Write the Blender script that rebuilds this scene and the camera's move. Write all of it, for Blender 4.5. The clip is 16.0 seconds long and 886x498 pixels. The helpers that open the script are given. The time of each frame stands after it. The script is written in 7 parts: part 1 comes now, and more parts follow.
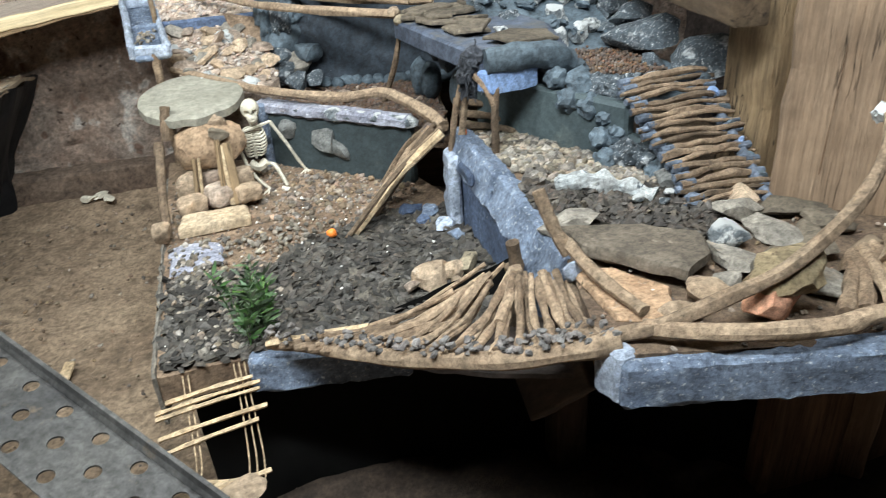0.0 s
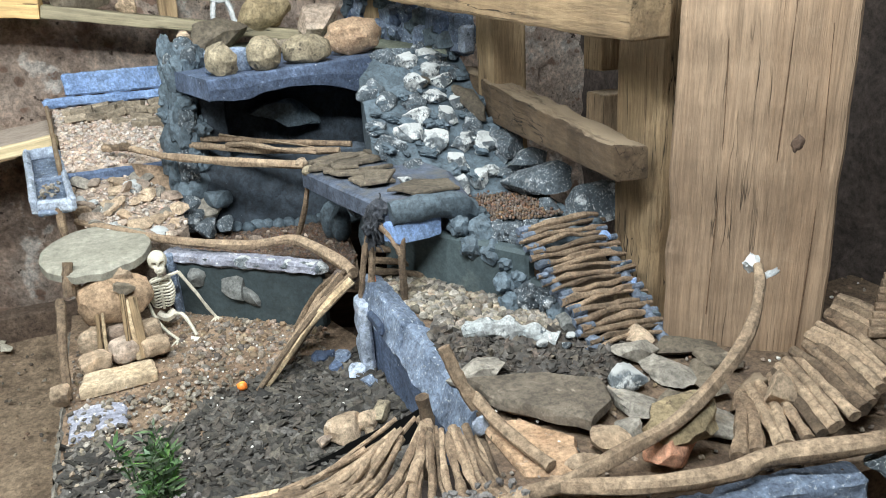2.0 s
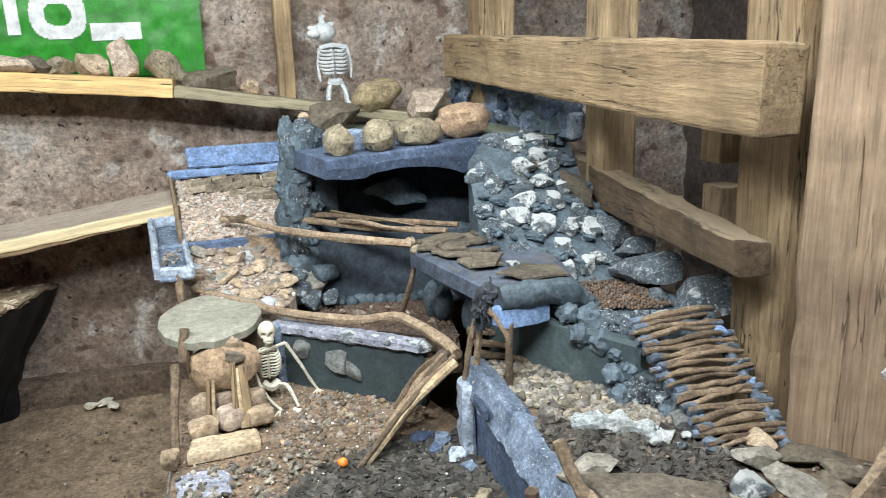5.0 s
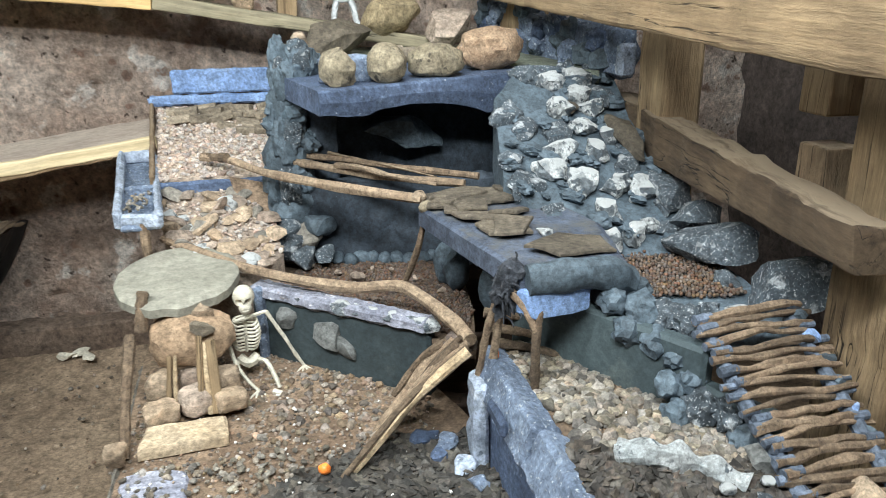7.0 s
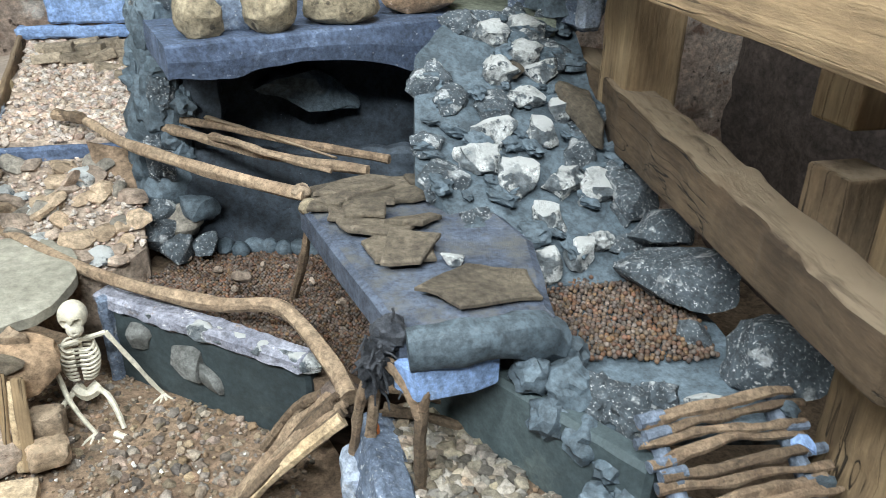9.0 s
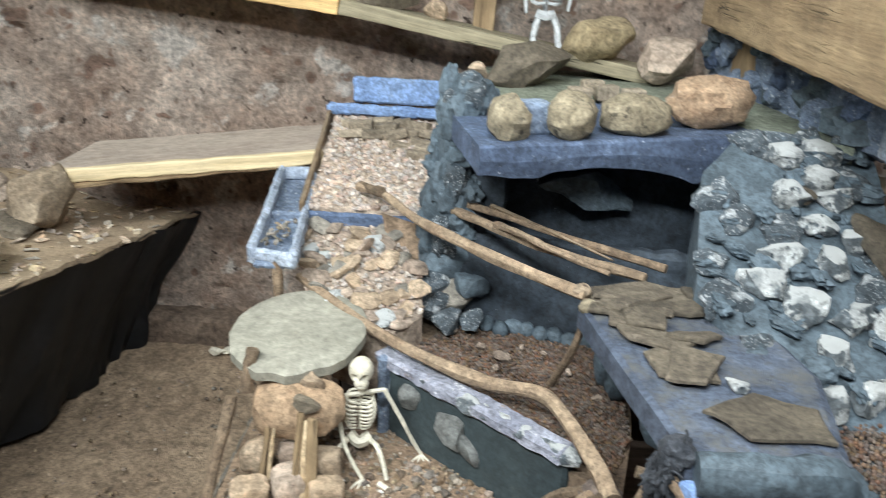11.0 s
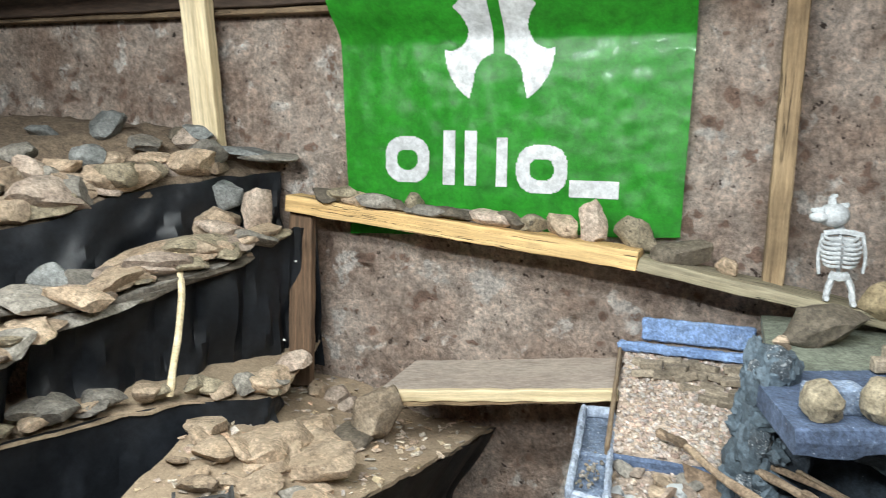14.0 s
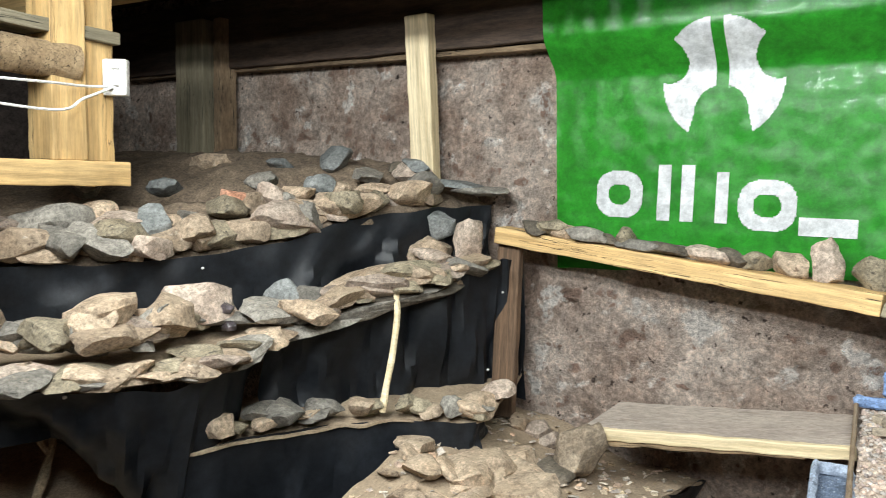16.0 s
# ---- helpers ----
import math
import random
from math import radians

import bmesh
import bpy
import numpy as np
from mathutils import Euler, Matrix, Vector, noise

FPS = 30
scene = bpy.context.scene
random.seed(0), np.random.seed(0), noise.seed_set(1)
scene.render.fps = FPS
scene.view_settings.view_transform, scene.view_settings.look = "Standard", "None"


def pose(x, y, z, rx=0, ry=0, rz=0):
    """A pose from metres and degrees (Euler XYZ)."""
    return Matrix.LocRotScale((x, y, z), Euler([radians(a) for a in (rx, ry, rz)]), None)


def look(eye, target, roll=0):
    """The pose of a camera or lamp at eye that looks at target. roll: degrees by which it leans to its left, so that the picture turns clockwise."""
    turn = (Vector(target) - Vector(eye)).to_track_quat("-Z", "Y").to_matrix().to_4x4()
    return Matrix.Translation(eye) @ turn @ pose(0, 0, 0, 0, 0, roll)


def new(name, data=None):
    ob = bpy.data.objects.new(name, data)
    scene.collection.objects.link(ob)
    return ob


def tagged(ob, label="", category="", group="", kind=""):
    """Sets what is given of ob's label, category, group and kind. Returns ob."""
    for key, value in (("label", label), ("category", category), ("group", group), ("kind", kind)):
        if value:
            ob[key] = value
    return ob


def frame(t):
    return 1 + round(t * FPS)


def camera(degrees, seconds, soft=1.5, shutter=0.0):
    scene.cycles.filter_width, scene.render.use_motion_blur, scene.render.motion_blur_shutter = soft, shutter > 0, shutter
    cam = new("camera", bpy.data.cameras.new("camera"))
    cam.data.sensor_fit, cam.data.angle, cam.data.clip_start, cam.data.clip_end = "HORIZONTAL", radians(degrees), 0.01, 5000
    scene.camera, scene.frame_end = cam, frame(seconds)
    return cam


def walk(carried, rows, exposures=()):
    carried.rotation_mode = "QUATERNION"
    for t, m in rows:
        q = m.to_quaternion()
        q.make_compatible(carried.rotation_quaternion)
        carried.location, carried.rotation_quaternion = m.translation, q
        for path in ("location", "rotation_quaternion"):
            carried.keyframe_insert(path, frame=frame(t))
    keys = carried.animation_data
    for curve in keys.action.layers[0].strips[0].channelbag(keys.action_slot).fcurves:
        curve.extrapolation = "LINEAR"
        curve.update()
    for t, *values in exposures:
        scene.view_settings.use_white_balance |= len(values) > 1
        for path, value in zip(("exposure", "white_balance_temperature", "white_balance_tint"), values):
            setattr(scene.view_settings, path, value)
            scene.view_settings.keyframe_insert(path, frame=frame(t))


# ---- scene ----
cam = camera(60.73, 16.0, 0.8, 0.35)
PATH = [
    (0, (0.000, 0.000, 1.087), (0.440, 1.692, 0.116), -3.50),
    (0.5, (0.019, -0.007, 1.101), (0.573, 1.683, 0.187), -3.26),
    (1, (0.027, -0.010, 1.118), (0.662, 1.688, 0.273), -3.03),
    (1.5, (0.026, -0.009, 1.140), (0.705, 1.705, 0.366), -2.98),
    (2, (0.024, -0.004, 1.152), (0.714, 1.733, 0.442), -2.98),
    (2.5, (0.013, -0.004, 1.159), (0.695, 1.758, 0.502), -2.97),
    (3, (0.003, -0.004, 1.167), (0.668, 1.779, 0.553), -2.92),
    (3.5, (0.001, -0.003, 1.171), (0.638, 1.803, 0.597), -2.72),
    (4, (0.001, 0.003, 1.176), (0.606, 1.828, 0.627), -2.65),
    (4.5, (-0.005, 0.009, 1.180), (0.557, 1.853, 0.646), -2.55),
    (5, (-0.024, 0.015, 1.175), (0.491, 1.877, 0.658), -2.27),
    (5.2, (-0.028, 0.022, 1.178), (0.462, 1.889, 0.654), -2.44),
    (7.3, (0.125, 0.386, 1.136), (0.574, 2.193, 0.408), -0.14),
    (7.5, (0.176, 0.434, 1.137), (0.632, 2.226, 0.376), -0.02),
    (8, (0.282, 0.547, 1.140), (0.775, 2.287, 0.287), 0.46),
    (8.2, (0.307, 0.576, 1.140), (0.807, 2.301, 0.259), 0.62),
    (10.3, (0.259, 0.660, 1.211), (0.434, 2.448, 0.331), 2.59),
    (10.5, (0.247, 0.657, 1.217), (0.358, 2.461, 0.361), 2.46),
    (11, (0.177, 0.612, 1.216), (0.111, 2.469, 0.477), 2.83),
    (11.5, (0.118, 0.554, 1.219), (-0.120, 2.431, 0.573), 2.16),
    (12, (0.091, 0.511, 1.243), (-0.282, 2.392, 0.674), 1.51),
    (12.5, (0.097, 0.497, 1.320), (-0.360, 2.376, 0.810), 1.00),
    (13, (0.081, 0.465, 1.401), (-0.414, 2.352, 0.961), 0.82),
    (13.5, (0.068, 0.417, 1.436), (-0.515, 2.292, 1.057), 0.62),
    (14, (0.049, 0.396, 1.435), (-0.644, 2.245, 1.121), 0.61),
    (14.5, (0.032, 0.373, 1.436), (-0.794, 2.176, 1.179), 0.71),
    (15, (0.011, 0.359, 1.422), (-0.934, 2.109, 1.216), 1.01),
    (15.5, (-0.012, 0.353, 1.399), (-1.054, 2.051, 1.217), 1.21),
    (16, (-0.011, 0.353, 1.372), (-1.143, 1.991, 1.187), 1.27),
]
walk(cam, [(t, look(eye, target, roll)) for t, eye, target, roll in PATH])

# ---- light ----
world = bpy.data.worlds.new("world")
scene.world = world
world.use_nodes = True
world.node_tree.nodes["Background"].inputs[0].default_value = (0.5, 0.55, 0.65, 1)
world.node_tree.nodes["Background"].inputs[1].default_value = 0.012
scene.view_settings.exposure = 0.64


def shop_light(name, eye, target, sx, sy, watts, colour):
    data = bpy.data.lights.new(name, "AREA")
    data.shape, data.size, data.size_y, data.energy, data.color = "RECTANGLE", sx, sy, watts, colour
    ob = new(name, data)
    ob.matrix_world = look(eye, target)
    return ob


shop_light("tube_light", (-0.15, 0.22, 2.04), (0.45, 1.6, 0.7), 1.2, 0.10, 38, (0.93, 1.0, 1.0))
shop_light("tube_light_left", (-1.10, 0.75, 2.17), (-1.15, 2.4, 0.95), 1.2, 0.10, 29, (0.94, 1.0, 0.98))
# unseen fill above the course, added to brighten slope, wall and frame posts
shop_light("fill_light_far", (0.35, 1.35, 2.10), (0.4, 1.4, 0.0), 0.9, 0.10, 12, (0.93, 1.0, 1.0))


# ---- materials ----
def node(nt, kind, **values):
    n = nt.nodes.new(kind)
    for key, value in values.items():
        n.inputs[key].default_value = value
    return n


def mat(name, c1, c2, scale=8.0, grain=90.0, rough=0.85, bump=0.35, c3=None, c3_amount=0.5, stretch=(1, 1, 1), dust=None, dust_level=0.5,
        metal=0.0, vary=0.25, island=False, coat=0.0, depth=0.009, pit=None, worn=0.0, plain=False):
    """Two colours mixed by broad stains, a third in finer patches, speckle, and relief; dust settles on upward faces; worn wood gets stains and drying cracks."""
    m = bpy.data.materials.new(name)
    m.use_nodes = True
    nt = m.node_tree
    bsdf = nt.nodes["Principled BSDF"]
    link = nt.links.new
    coord = nt.nodes.new("ShaderNodeTexCoord")
    info = nt.nodes.new("ShaderNodeObjectInfo")
    move = node(nt, "ShaderNodeVectorMath")
    move.operation = "ADD"
    wide = node(nt, "ShaderNodeVectorMath")
    wide.operation = "SCALE"
    wide.inputs["Scale"].default_value = 13.0
    comb = nt.nodes.new("ShaderNodeCombineXYZ")
    link(info.outputs["Random"], comb.inputs[0])
    link(info.outputs["Random"], comb.inputs[1])
    link(comb.outputs[0], wide.inputs[0])
    link(coord.outputs["Object"], move.inputs[0])
    link(wide.outputs[0], move.inputs[1])
    mapping = nt.nodes.new("ShaderNodeMapping")
    mapping.inputs["Scale"].default_value = stretch
    link(move.outputs[0], mapping.inputs[0])
    vec = mapping.outputs[0]

    def noise_of(sc, detail=6.0, rough_=0.6, where=None):
        n = node(nt, "ShaderNodeTexNoise", Scale=sc, Detail=detail, Roughness=rough_)
        link(where or vec, n.inputs["Vector"])
        return n.outputs["Fac"]

    def maths(kind, a, b):
        n = node(nt, "ShaderNodeMath")
        n.operation = kind
        for sock, val in zip(n.inputs, (a, b)):
            if isinstance(val, float):
                sock.default_value = val
            else:
                link(val, sock)
        return n.outputs[0]

    def ramp(fac, lo, hi):
        r = nt.nodes.new("ShaderNodeMapRange")
        r.inputs["From Min"].default_value, r.inputs["From Max"].default_value = lo, hi
        link(fac, r.inputs["Value"])
        return r.outputs[0]

    def mix(fac, a, b, blend="MIX"):
        n = nt.nodes.new("ShaderNodeMix")
        n.data_type, n.blend_type = "RGBA", blend
        if isinstance(fac, float):
            n.inputs[0].default_value = fac
        else:
            link(fac, n.inputs[0])
        for sock, val in ((n.inputs[6], a), (n.inputs[7], b)):
            if isinstance(val, tuple):
                sock.default_value = (*val, 1)
            else:
                link(val, sock)
        return n.outputs[2]

    col = mix(ramp(noise_of(scale), 0.35, 0.65), c1, c2)
    if c3:
        lo = 0.72 - 0.3 * c3_amount
        col = mix(ramp(noise_of(scale * 2.7, 8.0, 0.7), lo, lo + 0.12), col, c3)
    for shade, size, level in (pit or ()):
        col = mix(ramp(noise_of(size, 5.0, 0.6), level, level + 0.05), col, shade)
    free = move.outputs[0]
    crack = None
    if worn:
        stain = ramp(noise_of(4.5, 7.0, 0.65, free), 0.40, 0.64)
        col = mix(1.0, col, mix(stain, (1.12, 1.10, 1.08), (1.0 - 0.45 * worn, 1.0 - 0.48 * worn, 1.0 - 0.5 * worn)), "MULTIPLY")
        col = mix(maths("MULTIPLY", ramp(noise_of(17.0, 6.0, 0.7, free), 0.56, 0.68), 0.5 * worn), col, c2)
        thin = nt.nodes.new("ShaderNodeMapping")
        thin.inputs["Scale"].default_value = (1.4, 42, 42)
        link(free, thin.inputs[0])
        line = maths("ABSOLUTE", maths("SUBTRACT", noise_of(1.0, 3.0, 0.5, thin.outputs[0]), 0.5), 0.0)
        crack = maths("MULTIPLY", ramp(line, 0.011, 0.002), ramp(noise_of(3.2, 3.0, 0.5, free), 0.50 - 0.04 * worn, 0.56 - 0.04 * worn))
        col = mix(crack, col, tuple(0.16 * v for v in c1))
    fine = noise_of(grain, 9.0, 0.8)
    dark = mix(ramp(fine, 0.38, 0.62), (0.70, 0.70, 0.70) if worn or plain else (0.52, 0.52, 0.52), (1.22, 1.22, 1.22) if worn or plain else (1.42, 1.42, 1.42))
    col = mix(1.0, col, dark, "MULTIPLY")
    middle = noise_of(grain * 0.33, 6.0, 0.65)
    col = mix(1.0, col, mix(ramp(middle, 0.36, 0.64), (0.88, 0.88, 0.88) if worn or plain else (0.74, 0.74, 0.74), (1.10, 1.10, 1.10) if worn or plain else (1.24, 1.24, 1.24)), "MULTIPLY")
    rnd = info.outputs["Random"]
    if island:
        geo_i = nt.nodes.new("ShaderNodeNewGeometry")
        rnd = geo_i.outputs["Random Per Island"]
    hsv = nt.nodes.new("ShaderNodeHueSaturation")
    var = nt.nodes.new("ShaderNodeMapRange")
    var.inputs["To Min"].default_value, var.inputs["To Max"].default_value = 1 - vary, 1 + vary
    link(rnd, var.inputs["Value"])
    link(var.outputs[0], hsv.inputs["Value"])
    if island:
        for times, lo, hi, sock in ((7.31, 0.45, 1.25, "Saturation"), (13.7, 0.480, 0.515, "Hue")):
            spread = nt.nodes.new("ShaderNodeMapRange")
            spread.inputs["To Min"].default_value, spread.inputs["To Max"].default_value = lo, hi
            link(maths("FRACT", maths("MULTIPLY", rnd, times), 0.0), spread.inputs["Value"])
            link(spread.outputs[0], hsv.inputs[sock])
    link(col, hsv.inputs["Color"])
    col = hsv.outputs[0]
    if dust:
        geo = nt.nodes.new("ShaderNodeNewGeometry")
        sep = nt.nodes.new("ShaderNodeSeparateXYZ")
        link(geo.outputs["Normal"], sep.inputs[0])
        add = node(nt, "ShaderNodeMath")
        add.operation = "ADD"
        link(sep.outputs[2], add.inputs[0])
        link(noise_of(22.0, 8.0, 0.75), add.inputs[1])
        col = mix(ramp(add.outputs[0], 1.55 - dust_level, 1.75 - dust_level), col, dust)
    link(col, bsdf.inputs["Base Color"])
    bsdf.inputs["Roughness"].default_value = rough
    bsdf.inputs["Metallic"].default_value = metal
    bsdf.inputs["Coat Weight"].default_value = coat
    b = nt.nodes.new("ShaderNodeBump")
    b.inputs["Strength"].default_value, b.inputs["Distance"].default_value = bump, depth
    h = node(nt, "ShaderNodeMath")
    h.operation = "ADD"
    link(fine, h.inputs[0])
    link(noise_of(grain * 0.22, 8.0, 0.65), h.inputs[1])
    link(h.outputs[0] if crack is None else maths("SUBTRACT", h.outputs[0], maths("MULTIPLY", crack, 0.7)), b.inputs["Height"])
    link(b.outputs[0], bsdf.inputs["Normal"])
    return m


DIRT = mat("dirt", (0.15, 0.10, 0.068), (0.245, 0.175, 0.12), 9, 130, 0.95, 0.7, (0.09, 0.06, 0.043), 0.5)
FLOOR = mat("floor_dirt", (0.17, 0.12, 0.082), (0.31, 0.23, 0.16), 3.2, 70, 0.78, 0.8, (0.10, 0.07, 0.05), 0.5, pit=(((0.38, 0.29, 0.21), 40, 0.64), ((0.07, 0.048, 0.034), 55, 0.66)))
WALL = mat("old_concrete", (0.40, 0.285, 0.225), (0.68, 0.565, 0.49), 4.5, 60, 0.95, 1.0, (0.25, 0.16, 0.12), 0.42, depth=0.03, pit=(((0.78, 0.71, 0.66), 7, 0.57), ((0.27, 0.175, 0.135), 15, 0.60), ((0.09, 0.06, 0.048), 34, 0.635)))
FOOTING = mat("earthen_footing", (0.20, 0.14, 0.105), (0.29, 0.215, 0.165), 5, 60, 0.95, 0.9, (0.12, 0.08, 0.06), 0.5, depth=0.02)
DARKWALL = mat("dark_earth_wall", (0.07, 0.055, 0.05), (0.11, 0.085, 0.075), 4, 50, 0.95, 0.8)
DARKWOOD = mat("dark_wood", (0.045, 0.03, 0.022), (0.085, 0.055, 0.04), 5, 60, 0.85, 0.4, stretch=(0.15, 1, 1))
PINE = mat("new_pine", (0.52, 0.335, 0.14), (0.64, 0.45, 0.215), 20, 90, 0.7, 0.3, (0.40, 0.225, 0.085), 0.35, stretch=(0.05, 1, 1), vary=0.1, worn=0.3, pit=(((0.20, 0.10, 0.04), 6, 0.70),))
PALEPINE = mat("pale_pine", (0.62, 0.49, 0.29), (0.74, 0.62, 0.42), 24, 90, 0.7, 0.2, (0.50, 0.34, 0.17), 0.3, stretch=(0.05, 1, 1), vary=0.05, plain=True)
OAK = mat("rough_timber", (0.27, 0.185, 0.105), (0.41, 0.30, 0.18), 18, 130, 0.9, 0.8, (0.17, 0.11, 0.065), 0.42, stretch=(0.07, 1, 1), vary=0.1, worn=0.8)
POSTWOOD = mat("weathered_post", (0.26, 0.18, 0.12), (0.39, 0.285, 0.20), 16, 150, 0.85, 0.7, (0.18, 0.12, 0.078), 0.3, stretch=(0.03, 1, 1), worn=0.75)
OLDTIMBER = mat("old_brown_timber", (0.235, 0.16, 0.098), (0.37, 0.27, 0.172), 12, 110, 0.95, 1.0, (0.12, 0.08, 0.05), 0.45, stretch=(0.25, 1, 1), dust=(0.40, 0.31, 0.22), dust_level=0.20, worn=0.8)
RAILWOOD = mat("dark_split_rail", (0.125, 0.083, 0.050), (0.21, 0.148, 0.092), 14, 110, 0.95, 1.0, (0.07, 0.046, 0.03), 0.5, stretch=(0.16, 1, 1), dust=(0.34, 0.26, 0.18), dust_level=0.24, worn=0.8)
GREYWOOD = mat("grey_green_plank", (0.22, 0.195, 0.13), (0.31, 0.275, 0.195), 24, 90, 0.85, 0.5, (0.15, 0.125, 0.08), 0.4, stretch=(0.06, 1, 1), worn=0.5)
PLY = mat("grey_plank_top", (0.34, 0.28, 0.24), (0.42, 0.36, 0.31), 3, 80, 0.85, 0.2, (0.27, 0.21, 0.17), 0.4, stretch=(0.4, 1, 1), plain=True)
STICK = mat("dry_twig", (0.165, 0.112, 0.074), (0.265, 0.192, 0.13), 22, 140, 0.88, 0.7, (0.095, 0.066, 0.046), 0.5, vary=0.4)
DRIFT = mat("bare_branch", (0.25, 0.176, 0.118), (0.36, 0.268, 0.185), 18, 130, 0.85, 0.6, (0.15, 0.10, 0.068), 0.44, vary=0.2)
PALESTICK = mat("split_pale_wood", (0.40, 0.29, 0.175), (0.53, 0.41, 0.27), 14, 110, 0.8, 0.4, (0.25, 0.17, 0.10), 0.42, vary=0.12)
BLUESTICK = mat("twig_end_blue_paint", (0.070, 0.090, 0.125), (0.13, 0.16, 0.215), 15, 120, 0.8, 0.4, (0.20, 0.16, 0.12), 0.35)
BLUE = mat("blue_painted_foam", (0.125, 0.165, 0.245), (0.245, 0.31, 0.43), 8, 130, 0.85, 0.8, (0.36, 0.42, 0.52), 0.45, vary=0.08, pit=(((0.54, 0.59, 0.65), 170, 0.60), ((0.075, 0.095, 0.13), 18, 0.66)))
PALEBLUE = mat("lilac_blue_foam", (0.30, 0.355, 0.46), (0.44, 0.50, 0.61), 10, 120, 0.7, 0.6, (0.62, 0.66, 0.72), 0.5, vary=0.1, pit=(((0.14, 0.17, 0.22), 32, 0.64),))
BLUESTRIP = mat("sky_blue_foam", (0.17, 0.27, 0.50), (0.28, 0.41, 0.68), 10, 120, 0.75, 0.35, (0.46, 0.53, 0.66), 0.4, vary=0.08)
LILAC = mat("dusty_lilac_foam", (0.21, 0.22, 0.28), (0.33, 0.34, 0.41), 12, 120, 0.85, 0.6, (0.20, 0.155, 0.12), 0.45, pit=(((0.55, 0.55, 0.58), 60, 0.63),))
DUST = mat("dark_dust", (0.17, 0.125, 0.088), (0.27, 0.20, 0.14), 8, 120, 0.95, 0.7, (0.11, 0.08, 0.055), 0.45)
NAVY = mat("slate_blue_foam", (0.058, 0.084, 0.145), (0.115, 0.160, 0.265), 7, 130, 0.8, 0.6, (0.20, 0.265, 0.40), 0.42, vary=0.1, pit=(((0.46, 0.50, 0.58), 120, 0.66),))
TEAL = mat("grey_teal_paint", (0.034, 0.050, 0.058), (0.062, 0.086, 0.094), 3.5, 110, 0.75, 0.22, (0.095, 0.118, 0.118), 0.4, pit=(((0.17, 0.185, 0.15), 14, 0.70),), plain=True)
LUMP = mat("blue_grey_filler", (0.062, 0.087, 0.110), (0.110, 0.146, 0.180), 9, 100, 0.72, 0.35, (0.19, 0.235, 0.275), 0.32, vary=0.2)
FROST = mat("frosted_dark_stone", (0.065, 0.085, 0.105), (0.14, 0.17, 0.20), 22, 130, 0.85, 1.0, (0.34, 0.37, 0.40), 0.46, vary=0.2, pit=(((0.46, 0.49, 0.52), 34, 0.575), ((0.62, 0.64, 0.66), 260, 0.60)))
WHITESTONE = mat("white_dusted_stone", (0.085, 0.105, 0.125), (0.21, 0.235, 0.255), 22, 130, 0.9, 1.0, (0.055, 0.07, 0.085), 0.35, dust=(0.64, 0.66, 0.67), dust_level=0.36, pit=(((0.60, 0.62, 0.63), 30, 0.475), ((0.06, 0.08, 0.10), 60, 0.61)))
SLATE = mat("brown_slate", (0.105, 0.086, 0.066), (0.175, 0.145, 0.108), 9, 90, 0.8, 0.8, (0.07, 0.058, 0.047), 0.42, vary=0.25, pit=(((0.24, 0.20, 0.155), 22, 0.64),))
GREENSLATE = mat("grey_green_slate", (0.25, 0.24, 0.20), (0.335, 0.32, 0.27), 6, 60, 0.8, 0.3, (0.38, 0.365, 0.315), 0.35, vary=0.05, pit=(((0.17, 0.155, 0.125), 13, 0.66),), plain=True)
GREYSTONE = mat("grey_stone", (0.17, 0.155, 0.135), (0.28, 0.255, 0.22), 12, 90, 0.85, 0.6, (0.11, 0.10, 0.09), 0.4, dust=(0.40, 0.32, 0.24), dust_level=0.02, vary=0.25)
BLUEGREY = mat("blue_grey_stone", (0.15, 0.158, 0.155), (0.235, 0.24, 0.235), 12, 90, 0.75, 0.6, (0.34, 0.34, 0.32), 0.28, vary=0.2, dust=(0.42, 0.335, 0.245), dust_level=-0.02)
SANDSTONE = mat("sandstone", (0.39, 0.285, 0.195), (0.53, 0.41, 0.30), 10, 90, 0.92, 0.9, (0.25, 0.175, 0.12), 0.43, vary=0.28, dust=(0.50, 0.385, 0.27), dust_level=0.10, pit=(((0.19, 0.13, 0.092), 34, 0.65), ((0.60, 0.50, 0.39), 26, 0.66)))
PINKSTONE = mat("pink_rubble", (0.355, 0.27, 0.215), (0.475, 0.385, 0.315), 12, 90, 0.92, 0.8, (0.26, 0.185, 0.145), 0.45, vary=0.28, pit=(((0.19, 0.125, 0.10), 34, 0.66),))
REDROCK = mat("red_brick_stone", (0.50, 0.24, 0.15), (0.60, 0.33, 0.22), 12, 90, 0.9, 0.5, vary=0.12)
GRANITE = mat("orange_granite", (0.34, 0.22, 0.14), (0.47, 0.33, 0.22), 45, 190, 0.8, 0.7, (0.17, 0.11, 0.085), 0.5, vary=0.1, pit=(((0.62, 0.50, 0.42), 60, 0.62),))
OLIVE = mat("olive_cobble", (0.225, 0.185, 0.125), (0.345, 0.29, 0.205), 18, 130, 0.75, 0.7, (0.12, 0.10, 0.075), 0.52, vary=0.2, pit=(((0.09, 0.075, 0.055), 40, 0.61),))
YELLOWROCK = mat("yellow_porous_stone", (0.36, 0.275, 0.16), (0.48, 0.385, 0.24), 14, 90, 0.9, 0.9, (0.24, 0.175, 0.10), 0.42, pit=(((0.15, 0.11, 0.07), 40, 0.64),))
CHIP = mat("slate_chips", (0.046, 0.041, 0.036), (0.088, 0.078, 0.066), 20, 140, 0.8, 0.4, vary=0.7, island=True)
